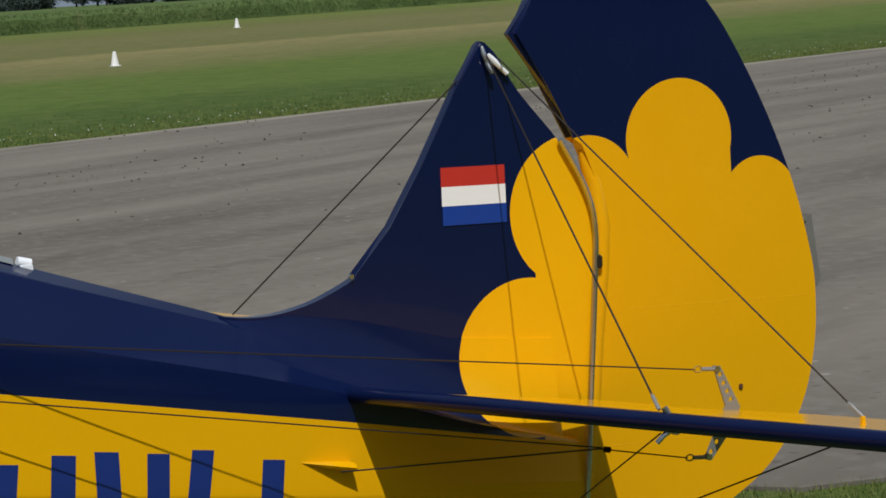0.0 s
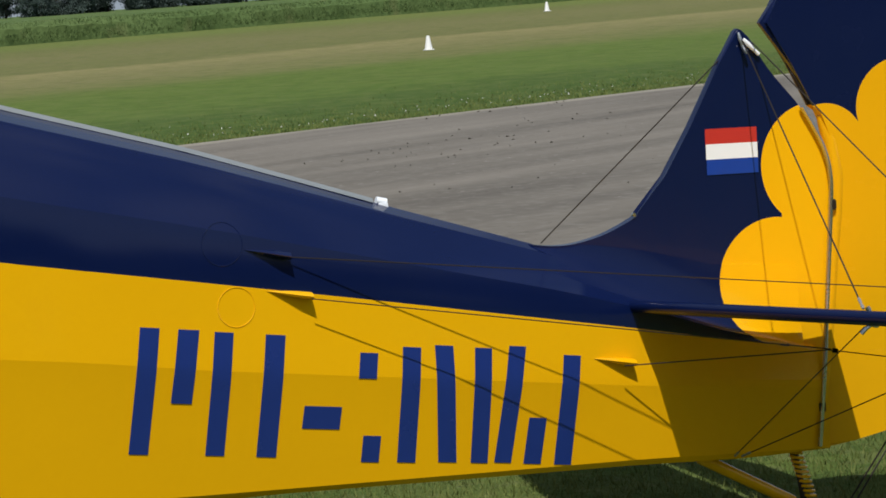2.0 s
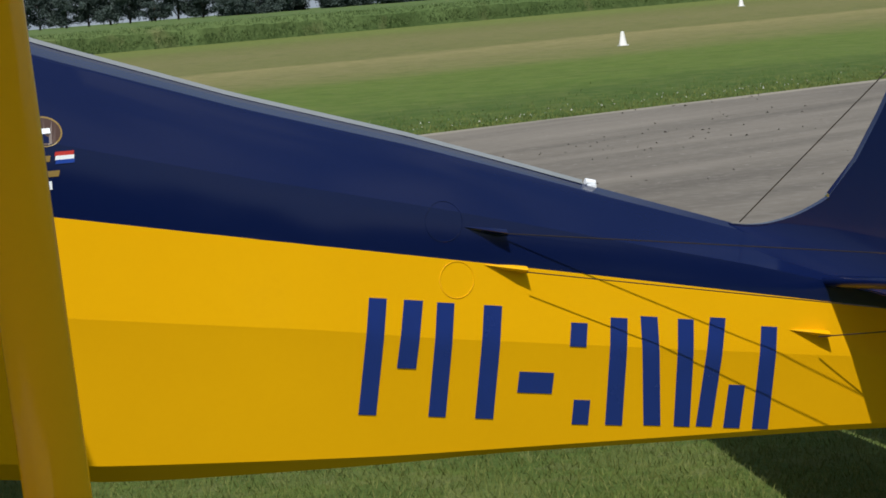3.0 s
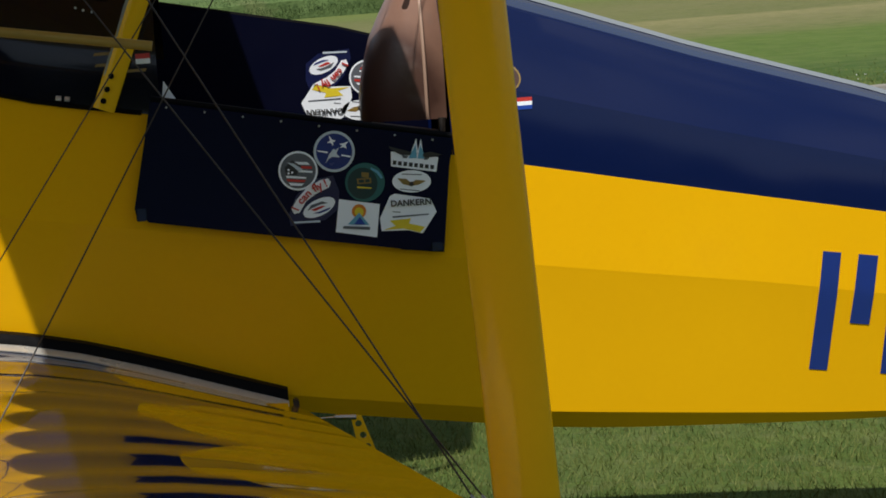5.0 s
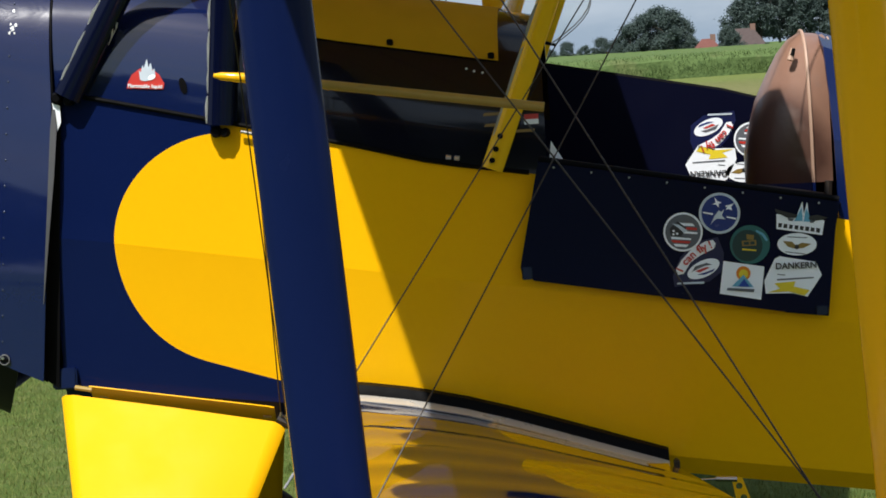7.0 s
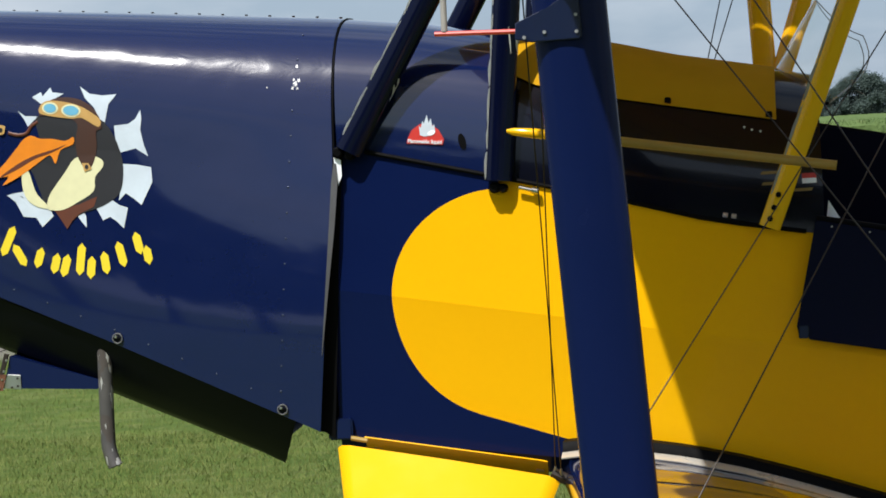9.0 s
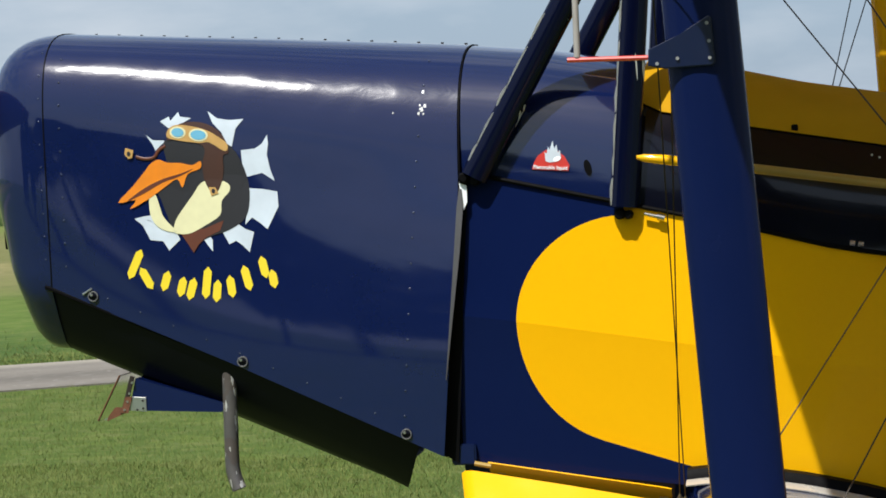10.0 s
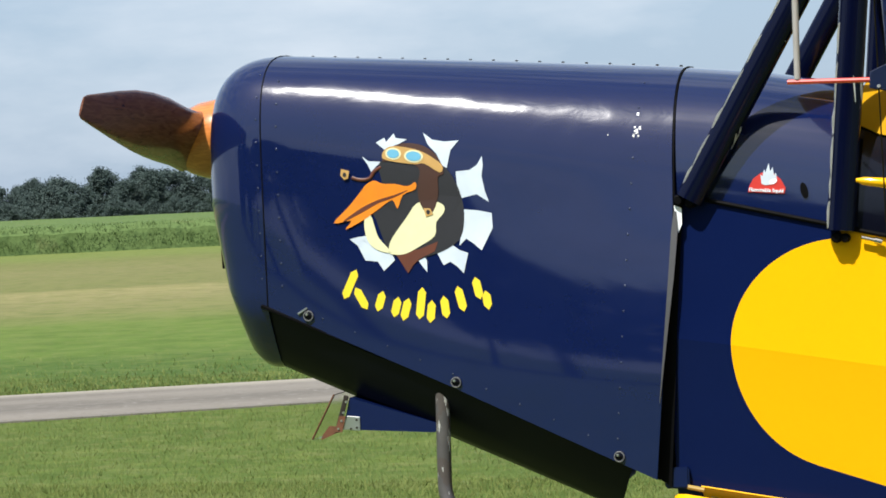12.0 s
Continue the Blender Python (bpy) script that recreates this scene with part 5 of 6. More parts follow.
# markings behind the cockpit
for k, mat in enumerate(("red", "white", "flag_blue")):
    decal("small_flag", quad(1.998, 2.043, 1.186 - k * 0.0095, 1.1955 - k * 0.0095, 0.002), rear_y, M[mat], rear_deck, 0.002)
decal("oval_rim", ellipse(1.978, 1.245, 0.046, 0.036, 24, -8), rear_y, M["gold"], rear_deck, 0.0015)
decal("oval_badge", ellipse(1.978, 1.245, 0.042, 0.032, 24, -8), rear_y, M["brown_ink"], rear_deck, 0.0022)
decal("oval_cross", quad(1.960, 1.995, 1.240, 1.252), rear_y, M["white"], rear_deck, 0.003)
for x0, x1, z in ((1.950, 1.985, 1.182), (1.955, 2.003, 1.146)):
    decal("gold_bar", quad(x0, x1, z - 0.008, z + 0.006, 0.004), rear_y, M["gold"], rear_deck)
decal("white_tag", quad(1.965, 1.985, 1.108, 1.128), rear_y, M["white"], rear_deck)


# ---- stickers on the doors ----
def sticker_set(host, y0, moved=None):
    """Stickers laid on a door. moved: for the far door, the kinds it has, each turned upside down from one middle to another."""
    now = [None]

    def kind(name):
        now[0] = name

    def skip():
        return moved is not None and now[0] not in moved

    def at(x, z):
        if moved is None:
            return (x, z)
        sx, sz, tx, tz = moved[now[0]]
        return (tx - (x - sx), tz - (z - sz))

    def film(name, pts, mat, lift, label=""):
        if not skip():
            decal(name, [at(x, z) for x, z in pts], lambda x, z: y0, M[mat], host, lift, 0, label)

    def words(text, size, x, z, turn, mat):
        if not skip():
            x, z = at(x, z)
            lettering("word", text, size, facing(x, y0 - 0.0042, z, turn + (180 if moved else 0)), M[mat], host)

    A, B, C_, D = 0.0010, 0.0018, 0.0026, 0.0034
    kind("flag")
    film("round_sticker", ellipse(1.475, 1.065, 0.0464, 0.0464, 28, 0), "white", A, "round flag sticker with a pale rim")
    film("round_field", ellipse(1.475, 1.065, 0.0416, 0.0416, 28, 0), "grey_ink", B)
    film("stripe", [(1.462, 1.088), (1.498, 1.084), (1.504, 1.077), (1.465, 1.081)], "white", C_)
    film("stripe", [(1.466, 1.079), (1.508, 1.073), (1.508, 1.067), (1.468, 1.072)], "red", C_)
    film("stripe", [(1.472, 1.068), (1.509, 1.062), (1.508, 1.058), (1.474, 1.062)], "white", C_)
    film("stripe", [(1.446, 1.056), (1.493, 1.049), (1.493, 1.045), (1.447, 1.050)], "white", C_)
    film("stripe", [(1.446, 1.048), (1.492, 1.042), (1.488, 1.037), (1.449, 1.042)], "red", C_)
    film("stripe", [(1.451, 1.039), (1.487, 1.034), (1.480, 1.029), (1.455, 1.032)], "white", C_)
    film("canton", [(1.444, 1.075), (1.463, 1.091), (1.484, 1.075), (1.470, 1.055), (1.446, 1.058)], "charcoal", D)
    film("dot", ellipse(1.453, 1.069, 0.0031, 0.0027, 8, 0), "white", 0.0040)
    film("dot", ellipse(1.461, 1.062, 0.0031, 0.0027, 8, 0), "white", 0.0040)
    film("dot", ellipse(1.452, 1.061, 0.0031, 0.0027, 8, 0), "white", 0.0040)
    film("pale_streak", [(1.450, 1.087), (1.466, 1.083), (1.486, 1.068), (1.477, 1.063), (1.464, 1.076)], "silver_ink", 0.0046)
    kind("blue")
    film("round_sticker", ellipse(1.563, 1.104, 0.0487, 0.0487, 28, 0), "silver_ink", A, "round dark blue sticker with pale shapes")
    film("round_field", ellipse(1.563, 1.104, 0.0425, 0.0425, 28, 0), "mark_blue", B)
    film("aircraft_shape", [(1.553, 1.143), (1.560, 1.133), (1.569, 1.129), (1.562, 1.126), (1.562, 1.117), (1.556, 1.125), (1.547, 1.126), (1.555, 1.130)], "white", C_)
    film("aircraft_shape", [(1.576, 1.121), (1.586, 1.122), (1.599, 1.126), (1.591, 1.118), (1.593, 1.109), (1.584, 1.113), (1.577, 1.111), (1.582, 1.117)], "white", C_)
    film("swoosh", [(1.540, 1.077), (1.551, 1.099), (1.562, 1.111), (1.567, 1.107), (1.575, 1.114), (1.568, 1.099), (1.576, 1.089), (1.557, 1.092), (1.548, 1.087)], "silver_ink", D)
    film("bar", [(1.524, 1.110), (1.548, 1.105), (1.547, 1.101), (1.524, 1.107)], "white", D)
    film("bar", [(1.579, 1.096), (1.601, 1.091), (1.600, 1.087), (1.579, 1.093)], "white", D)
    kind("teal")
    film("round_sticker", ellipse(1.630, 1.026, 0.0469, 0.0460, 28, 0), "teal", A, "round teal sticker with a small green shape")
    film("round_field", ellipse(1.624, 1.024, 0.0354, 0.0372, 28, 0), "teal_dark", B)
    film("block", [(1.611, 1.036), (1.645, 1.036), (1.645, 1.023), (1.612, 1.023)], "gold", C_)
    film("block", [(1.615, 1.033), (1.628, 1.033), (1.628, 1.026), (1.616, 1.026)], "teal_dark", D)
    film("block", [(1.631, 1.033), (1.641, 1.033), (1.641, 1.026), (1.631, 1.026)], "teal_dark", D)
    film("block", [(1.611, 1.018), (1.644, 1.013), (1.644, 1.010), (1.611, 1.014)], "mark_yellow", C_)
    film("block", [(1.623, 1.051), (1.641, 1.048), (1.639, 1.036), (1.623, 1.039)], "gold", C_)
    # highlight on the sticker's rim, painted as a pale ink crescent
    film("glint", [(1.647, 1.060), (1.664, 1.050), (1.673, 1.034), (1.668, 1.032), (1.659, 1.046), (1.645, 1.056)], "sky_ink", C_)
    kind("banner")
    film("banner_backing", [(1.445, 0.962), (1.466, 1.006), (1.500, 1.040), (1.556, 1.048), (1.568, 1.010), (1.564, 0.968), (1.530, 0.944), (1.448, 0.936)], "sticker_blue", 0.0005)
    film("banner_sticker", [(1.453, 0.976), (1.467, 0.998), (1.490, 1.021), (1.524, 1.039), (1.544, 1.042), (1.550, 1.033), (1.545, 1.021), (1.512, 1.007), (1.489, 0.992), (1.471, 0.966), (1.458, 0.964)], "white", A, "white curved sticker with red words")
    words("I", 0.026, 1.4628, 0.9759, 62, "red")
    words("c", 0.026, 1.4757, 0.9936, 52, "red")
    words("a", 0.026, 1.4843, 1.0019, 46, "red")
    words("n", 0.026, 1.4938, 1.0101, 42, "red")
    words("f", 0.026, 1.5096, 1.0200, 33, "red")
    words("l", 0.026, 1.5152, 1.0232, 30, "red")
    words("y", 0.026, 1.5225, 1.0257, 28, "red")
    words("!", 0.026, 1.5371, 1.0308, 20, "red")
    film("oval_sticker", ellipse(1.518, 0.975, 0.0407, 0.0195, 28, 22), "white", A)
    film("oval_print", [(1.490, 0.969), (1.499, 0.982), (1.526, 0.989), (1.539, 0.984), (1.522, 0.982), (1.503, 0.975)], "grey_ink", B)
    film("oval_print", [(1.502, 0.962), (1.520, 0.966), (1.545, 0.974), (1.541, 0.968), (1.519, 0.961)], "mark_blue", B)
    film("oval_print", [(1.498, 0.971), (1.525, 0.979), (1.533, 0.977), (1.508, 0.967)], "red", B)
    film("bar", [(1.454, 0.946), (1.518, 0.945), (1.518, 0.940), (1.454, 0.942)], "silver_ink", B)
    kind("square")
    film("square_sticker", [(1.566, 0.991), (1.661, 0.972), (1.649, 0.894), (1.553, 0.914)], "white", A, "square white sticker with a mountain shape")
    film("sun_shape", ellipse(1.611, 0.959, 0.0168, 0.0168, 20, 0), "orange_ink", B)
    film("sun_shape", ellipse(1.611, 0.957, 0.0106, 0.0115, 16, 0), "mark_yellow", C_)
    film("mountain", [(1.582, 0.930), (1.611, 0.956), (1.633, 0.925)], "sky_ink", D)
    film("mountain", [(1.597, 0.929), (1.612, 0.946), (1.624, 0.926)], "flag_blue", 0.0040)
    film("bar", [(1.572, 0.927), (1.635, 0.920), (1.633, 0.913), (1.570, 0.921)], "grey_ink", C_)
    kind("crest")
    film("crest_sticker", [(1.696, 1.094), (1.745, 1.087), (1.771, 1.082), (1.807, 1.072), (1.800, 1.038), (1.694, 1.059)], "white", A, "pale sticker with wing shapes")
    film("tail_shape", [(1.743, 1.087), (1.758, 1.121), (1.760, 1.085)], "white", A)
    film("tail_shape", [(1.758, 1.085), (1.769, 1.119), (1.772, 1.081)], "white", A)
    film("sky_shape", [(1.736, 1.075), (1.756, 1.107), (1.756, 1.074)], "sky_ink", B)
    film("sky_shape", [(1.758, 1.073), (1.766, 1.105), (1.778, 1.071)], "sky_ink", B)
    film("wing_shape", [(1.692, 1.107), (1.712, 1.100), (1.745, 1.089), (1.741, 1.082), (1.718, 1.085), (1.696, 1.098)], "charcoal", C_)
    film("wing_shape", [(1.772, 1.084), (1.790, 1.087), (1.816, 1.078), (1.800, 1.074), (1.777, 1.073), (1.770, 1.078)], "charcoal", C_)
    film("rotor_shape", [(1.721, 1.085), (1.737, 1.081), (1.732, 1.075), (1.723, 1.077)], "grey_ink", C_)
    film("rotor_shape", [(1.773, 1.075), (1.786, 1.073), (1.780, 1.068), (1.773, 1.069)], "grey_ink", C_)
    film("bar", [(1.700, 1.073), (1.708, 1.071), (1.706, 1.062), (1.698, 1.063)], "charcoal", B)
    film("bar", [(1.712, 1.070), (1.720, 1.069), (1.719, 1.059), (1.710, 1.061)], "charcoal", B)
    film("bar", [(1.725, 1.068), (1.733, 1.066), (1.731, 1.057), (1.723, 1.058)], "charcoal", B)
    film("bar", [(1.737, 1.065), (1.746, 1.064), (1.744, 1.054), (1.736, 1.056)], "charcoal", B)
    film("bar", [(1.750, 1.063), (1.758, 1.061), (1.756, 1.052), (1.748, 1.054)], "charcoal", B)
    film("bar", [(1.762, 1.061), (1.771, 1.059), (1.769, 1.049), (1.761, 1.051)], "charcoal", B)
    film("bar", [(1.775, 1.058), (1.783, 1.056), (1.782, 1.047), (1.773, 1.049)], "charcoal", B)
    film("bar", [(1.787, 1.056), (1.796, 1.054), (1.794, 1.044), (1.786, 1.046)], "charcoal", B)
    kind("oval")
    film("oval_sticker", ellipse(1.740, 1.020, 0.0460, 0.0265, 28, -4), "white", A, "white oval sticker with gold wings")
    film("wing_shape", [(1.707, 1.030), (1.728, 1.027), (1.738, 1.017), (1.751, 1.023), (1.774, 1.019), (1.756, 1.011), (1.738, 1.009), (1.719, 1.015)], "gold", B)
    film("dot", ellipse(1.739, 1.014, 0.0053, 0.0058, 12, 0), "black_ink", C_)
    film("bar", [(1.718, 1.040), (1.766, 1.035), (1.764, 1.033), (1.718, 1.038)], "grey_ink", B)
    film("bar", [(1.712, 1.005), (1.758, 0.997), (1.758, 0.995), (1.712, 1.003)], "grey_ink", B)
    kind("plate")
    film("plate_sticker", [(1.659, 0.938), (1.686, 0.989), (1.698, 0.994), (1.782, 0.976), (1.794, 0.944), (1.758, 0.895), (1.725, 0.905), (1.661, 0.908)], "white", A, "white sticker with black and yellow print")
    words("DANKERN", 0.0205, 1.7350, 0.9697, -1, "black_ink")
    film("bar", [(1.690, 0.953), (1.709, 0.950), (1.708, 0.948), (1.690, 0.951)], "grey_ink", B)
    film("bar", [(1.689, 0.941), (1.775, 0.941), (1.775, 0.938), (1.689, 0.937)], "grey_ink", B)
    film("yellow_shape", [(1.665, 0.910), (1.695, 0.918), (1.682, 0.931), (1.700, 0.932), (1.732, 0.933), (1.727, 0.921), (1.764, 0.910), (1.751, 0.898), (1.714, 0.910)], "mark_yellow", B)


sticker_set(near_door, DOOR_Y - 0.0065)
sticker_set(far_door, 0.3445, {"banner": (1.510, 0.995, 1.588, 1.264), "plate": (1.735, 0.945, 1.573, 1.187), "oval": (1.738, 1.019, 1.668, 1.160), "flag": (1.474, 1.064, 1.692, 1.245)})

# ---- cowling: emblem, lettering, rivets and latches ----
EMBLEM_TOP = (((-0.761, 1.652), (-0.738, 1.663), (-0.734, 1.652), (-0.714, 1.673), (-0.709, 1.661), (-0.680, 1.656), (-0.708, 1.642), (-0.727, 1.629), (-0.741, 1.635)),
              ((-0.638, 1.671), (-0.614, 1.652), (-0.582, 1.646), (-0.546, 1.647), (-0.567, 1.624), (-0.578, 1.579), (-0.591, 1.588), (-0.604, 1.617), (-0.626, 1.641)),
              ((-0.799, 1.620), (-0.781, 1.606), (-0.743, 1.603), (-0.759, 1.594), (-0.775, 1.579), (-0.784, 1.598)))
EMBLEM_SIDE = (((-0.487, 1.605), (-0.485, 1.583), (-0.489, 1.556), (-0.482, 1.519), (-0.472, 1.490), (-0.503, 1.511), (-0.542, 1.503), (-0.553, 1.536), (-0.555, 1.570), (-0.519, 1.572), (-0.500, 1.584)),
               ((-0.539, 1.475), (-0.502, 1.471), (-0.466, 1.463), (-0.464, 1.426), (-0.481, 1.395), (-0.494, 1.371), (-0.513, 1.388), (-0.533, 1.402), (-0.551, 1.385), (-0.543, 1.432)))
EMBLEM_LOW = (((-0.611, 1.371), (-0.571, 1.389), (-0.551, 1.374), (-0.529, 1.366), (-0.542, 1.316), (-0.559, 1.334), (-0.576, 1.346), (-0.594, 1.338)),
              ((-0.648, 1.368), (-0.637, 1.351), (-0.637, 1.322), (-0.649, 1.337), (-0.659, 1.352)),
              ((-0.818, 1.395), (-0.796, 1.416), (-0.770, 1.393), (-0.730, 1.375), (-0.721, 1.355), (-0.751, 1.329), (-0.766, 1.353), (-0.799, 1.357)),
              ((-0.839, 1.412), (-0.815, 1.417), (-0.794, 1.419), (-0.791, 1.385), (-0.816, 1.393)))
EMBLEM_DARK = ((-0.755, 1.596), (-0.728, 1.606), (-0.669, 1.604), (-0.594, 1.589), (-0.558, 1.548), (-0.538, 1.485), (-0.539, 1.431), (-0.553, 1.398), (-0.592, 1.374), (-0.634, 1.362), (-0.672, 1.352), (-0.735, 1.383), (-0.752, 1.415), (-0.767, 1.458), (-0.778, 1.487), (-0.746, 1.528))
EMBLEM_BROWN = ((-0.744, 1.604), (-0.737, 1.624), (-0.717, 1.640), (-0.688, 1.647), (-0.647, 1.642), (-0.613, 1.623), (-0.592, 1.594), (-0.586, 1.566), (-0.601, 1.558), (-0.601, 1.521), (-0.610, 1.485), (-0.627, 1.463), (-0.643, 1.481), (-0.653, 1.507), (-0.654, 1.543), (-0.647, 1.577), (-0.669, 1.595), (-0.713, 1.606))
EMBLEM_RUST = ((-0.721, 1.374), (-0.656, 1.380), (-0.606, 1.398), (-0.616, 1.373), (-0.654, 1.357), (-0.673, 1.341), (-0.687, 1.321), (-0.702, 1.345))
EMBLEM_CREAM = (((-0.794, 1.480), (-0.779, 1.467), (-0.771, 1.441), (-0.761, 1.412), (-0.735, 1.383), (-0.733, 1.374), (-0.761, 1.380), (-0.786, 1.399), (-0.798, 1.434)),
                ((-0.736, 1.376), (-0.730, 1.404), (-0.709, 1.433), (-0.684, 1.464), (-0.660, 1.494), (-0.624, 1.501), (-0.591, 1.489), (-0.588, 1.470), (-0.609, 1.446), (-0.614, 1.412), (-0.653, 1.388), (-0.692, 1.370), (-0.721, 1.369)))
EMBLEM_ORANGE = ((-0.879, 1.454), (-0.840, 1.492), (-0.805, 1.530), (-0.790, 1.547), (-0.768, 1.557), (-0.745, 1.548), (-0.713, 1.546), (-0.681, 1.539), (-0.660, 1.548), (-0.661, 1.530), (-0.694, 1.517), (-0.709, 1.484), (-0.722, 1.506), (-0.754, 1.488), (-0.800, 1.459), (-0.848, 1.437), (-0.832, 1.459))
EMBLEM_FOLD = ((-0.856, 1.456), (-0.807, 1.488), (-0.759, 1.508), (-0.714, 1.519), (-0.678, 1.530), (-0.718, 1.512), (-0.760, 1.499), (-0.811, 1.474))
EMBLEM_BAND = ((-0.744, 1.613), (-0.738, 1.632), (-0.717, 1.641), (-0.676, 1.635), (-0.639, 1.623), (-0.610, 1.605), (-0.588, 1.586), (-0.595, 1.569), (-0.634, 1.593), (-0.661, 1.593), (-0.719, 1.603))
for pts in EMBLEM_TOP + EMBLEM_SIDE + EMBLEM_LOW:
    decal("shard", pts, cowl_y, M["silver_ink"], cowling, 0.0014, 1, "pale torn-metal shape")
decal("emblem_field", smooth_line(EMBLEM_DARK, 3, True), cowl_y, M["charcoal"], cowling, 0.0020, 2, "dark painted emblem of plain shapes")
decal("rust_shape", EMBLEM_RUST, cowl_y, M["rust_ink"], cowling, 0.0026, 1)
for pts in EMBLEM_CREAM:
    decal("cream_shape", smooth_line(pts, 3, True), cowl_y, M["cream"], cowling, 0.0032, 1)
decal("brown_shape", smooth_line(EMBLEM_BROWN, 3, True), cowl_y, M["brown_ink"], cowling, 0.0038, 1)
decal("orange_shape", smooth_line(EMBLEM_ORANGE, 3, True), cowl_y, M["orange_ink"], cowling, 0.0038, 1)
decal("fold_shape", smooth_line(EMBLEM_FOLD, 3, True), cowl_y, M["rust_ink"], cowling, 0.0044, 1)
decal("tan_band", smooth_line(EMBLEM_BAND, 3, True), cowl_y, M["tan_ink"], cowling, 0.0044, 1)
for cx, cz, rx, rz in ((-0.715, 1.622, 0.021, 0.015), (-0.662, 1.613, 0.025, 0.016)):
    decal("dot_rim", ellipse(cx, cz, rx, rz, 18, -8), cowl_y, M["cream"], cowling, 0.0052)
    decal("blue_dot", ellipse(cx, cz, rx - 0.005, rz - 0.004, 18, -8), cowl_y, M["sky_ink"], cowling, 0.0060)
cord = [(x, cowl_y(x, z) - 0.002, z) for x, z in smooth_line([(-0.749, 1.590), (-0.767, 1.580), (-0.780, 1.563), (-0.804, 1.560), (-0.827, 1.567)], 4)]
part("brown_line", tube(cord, 0.0040, 6, flat=0.4), M["rust_ink"], cowling)
for pts in (((-0.853, 1.590), (-0.832, 1.584), (-0.836, 1.565), (-0.846, 1.562), (-0.856, 1.574)), ((-0.641, 1.482), (-0.624, 1.481), (-0.616, 1.466), (-0.635, 1.460))):
    cx, cz = sum(p[0] for p in pts) / len(pts), sum(p[1] for p in pts) / len(pts)
    decal("tan_square", pts, cowl_y, M["tan_ink"], cowling, 0.0050)
    decal("dark_square", ellipse(cx, cz, 0.005, 0.006, 8), cowl_y, M["charcoal"], cowling, 0.0058)

# the name below it, kept as plain yellow bars on an arc, from (x, z) to (x, z)
STROKES = ((-0.824, 1.335, -0.860, 1.262), (-0.829, 1.290, -0.799, 1.234), (-0.755, 1.279, -0.772, 1.228), (-0.715, 1.263, -0.729, 1.212), (-0.688, 1.259, -0.705, 1.203),
           (-0.651, 1.285, -0.662, 1.205), (-0.627, 1.252, -0.634, 1.195), (-0.597, 1.262, -0.590, 1.205), (-0.560, 1.285, -0.544, 1.221), (-0.514, 1.306, -0.501, 1.250), (-0.488, 1.272, -0.480, 1.224))
for x0, z0, x1, z1 in STROKES:
    a, b = Vector((x0, z0)), Vector((x1, z1))
    d = (b - a).normalized()
    n = Vector((-d.y, d.x)) * 0.0105
    pts = [a, a + d * 0.012 + n, b - d * 0.012 + n, b, b - d * 0.012 - n, a + d * 0.012 - n]
    decal("stroke", [tuple(p) for p in pts], cowl_y, M["mark_yellow"], cowling, 0.0016, 0, "yellow painted bar")


def rivet_on(x, z, r=0.0035, host=None, depth=cowl_y, mat="painted_rivet"):
    y = depth(x, z)
    part("rivet", tube([(x, y + 0.001, z), (x, y - 0.0012, z), (x, y - 0.002, z)], [r, r * 0.9, r * 0.4], 8), M[mat], host or cowling)


for z in np.arange(1.30, 1.86, 0.058):
    rivet_on(seam_front(z) + 0.042, z, 0.0028)
    rivet_on(seam_front(z) - 0.012, z + 0.02, 0.0025)
for z in np.arange(0.90, 1.80, 0.062):
    rivet_on(-0.115 + 0.085 * (z - 1.5), z, 0.0026)
for x in np.arange(-0.92, -0.20, 0.085):
    rivet_on(x, cowl_edge(x) + 0.034, 0.0022)
for x in np.arange(-1.03, 0.0, 0.062):
    bm = tube([(x, 0, cowl_top(x) - 0.002), (x, 0, cowl_top(x) + 0.005)], 0.004, 8)
    part("ridge_rivet", bm, M["cable"], cowling)
for x, z, r in ((-0.100, 1.646, 0.0065), (-0.092, 1.655, 0.0045), (-0.107, 1.637, 0.0040), (-0.095, 1.636, 0.0030), (-0.104, 1.658, 0.0030), (-0.098, 1.690, 0.0042), (-0.17, 1.642, 0.0022)):
    decal("paint_chip", [(x + r * k * math.cos(a), z + 1.3 * r * k * math.sin(a)) for a, k in ((0.1 + r * 900, 0.9), (0.8 + r * 900, 0.6), (1.6 + r * 900, 1.1), (2.3 + r * 900, 0.7), (3.2 + r * 900, 1.0), (4.4 + r * 900, 0.8), (5.3 + r * 900, 0.6))], cowl_y, M["dull"], cowling, 0.0012, 0, "bare chip in the paint")
for x, z in ((-0.957, 1.222), (-0.572, 1.046), (-0.163, 0.856)):
    y = cowl_y(x, z)
    lt = part("latch", tube([(x, y + 0.001, z), (x, y - 0.004, z), (x, y - 0.006, z)], [0.014, 0.013, 0.009], 18), M["belly"], cowling, "worn round cowling latch")
    part("latch_ring", tube([(x + 0.012 * math.cos(a), y - 0.006, z + 0.012 * math.sin(a)) for a in (2 * math.pi * k / 20 for k in range(21))], 0.0017, 6, caps=False), M["scuffed"], lt)
    part("latch_stud", tube([(x - 0.004, y - 0.005, z + 0.004), (x - 0.003, y - 0.011, z + 0.004)], [0.0045, 0.003], 9), M["alu"], lt)
    part("latch_slot", box((x - 0.010, y - 0.009, z - 0.002), (x + 0.010, y - 0.006, z + 0.002), 0.0006), M["black"], lt)
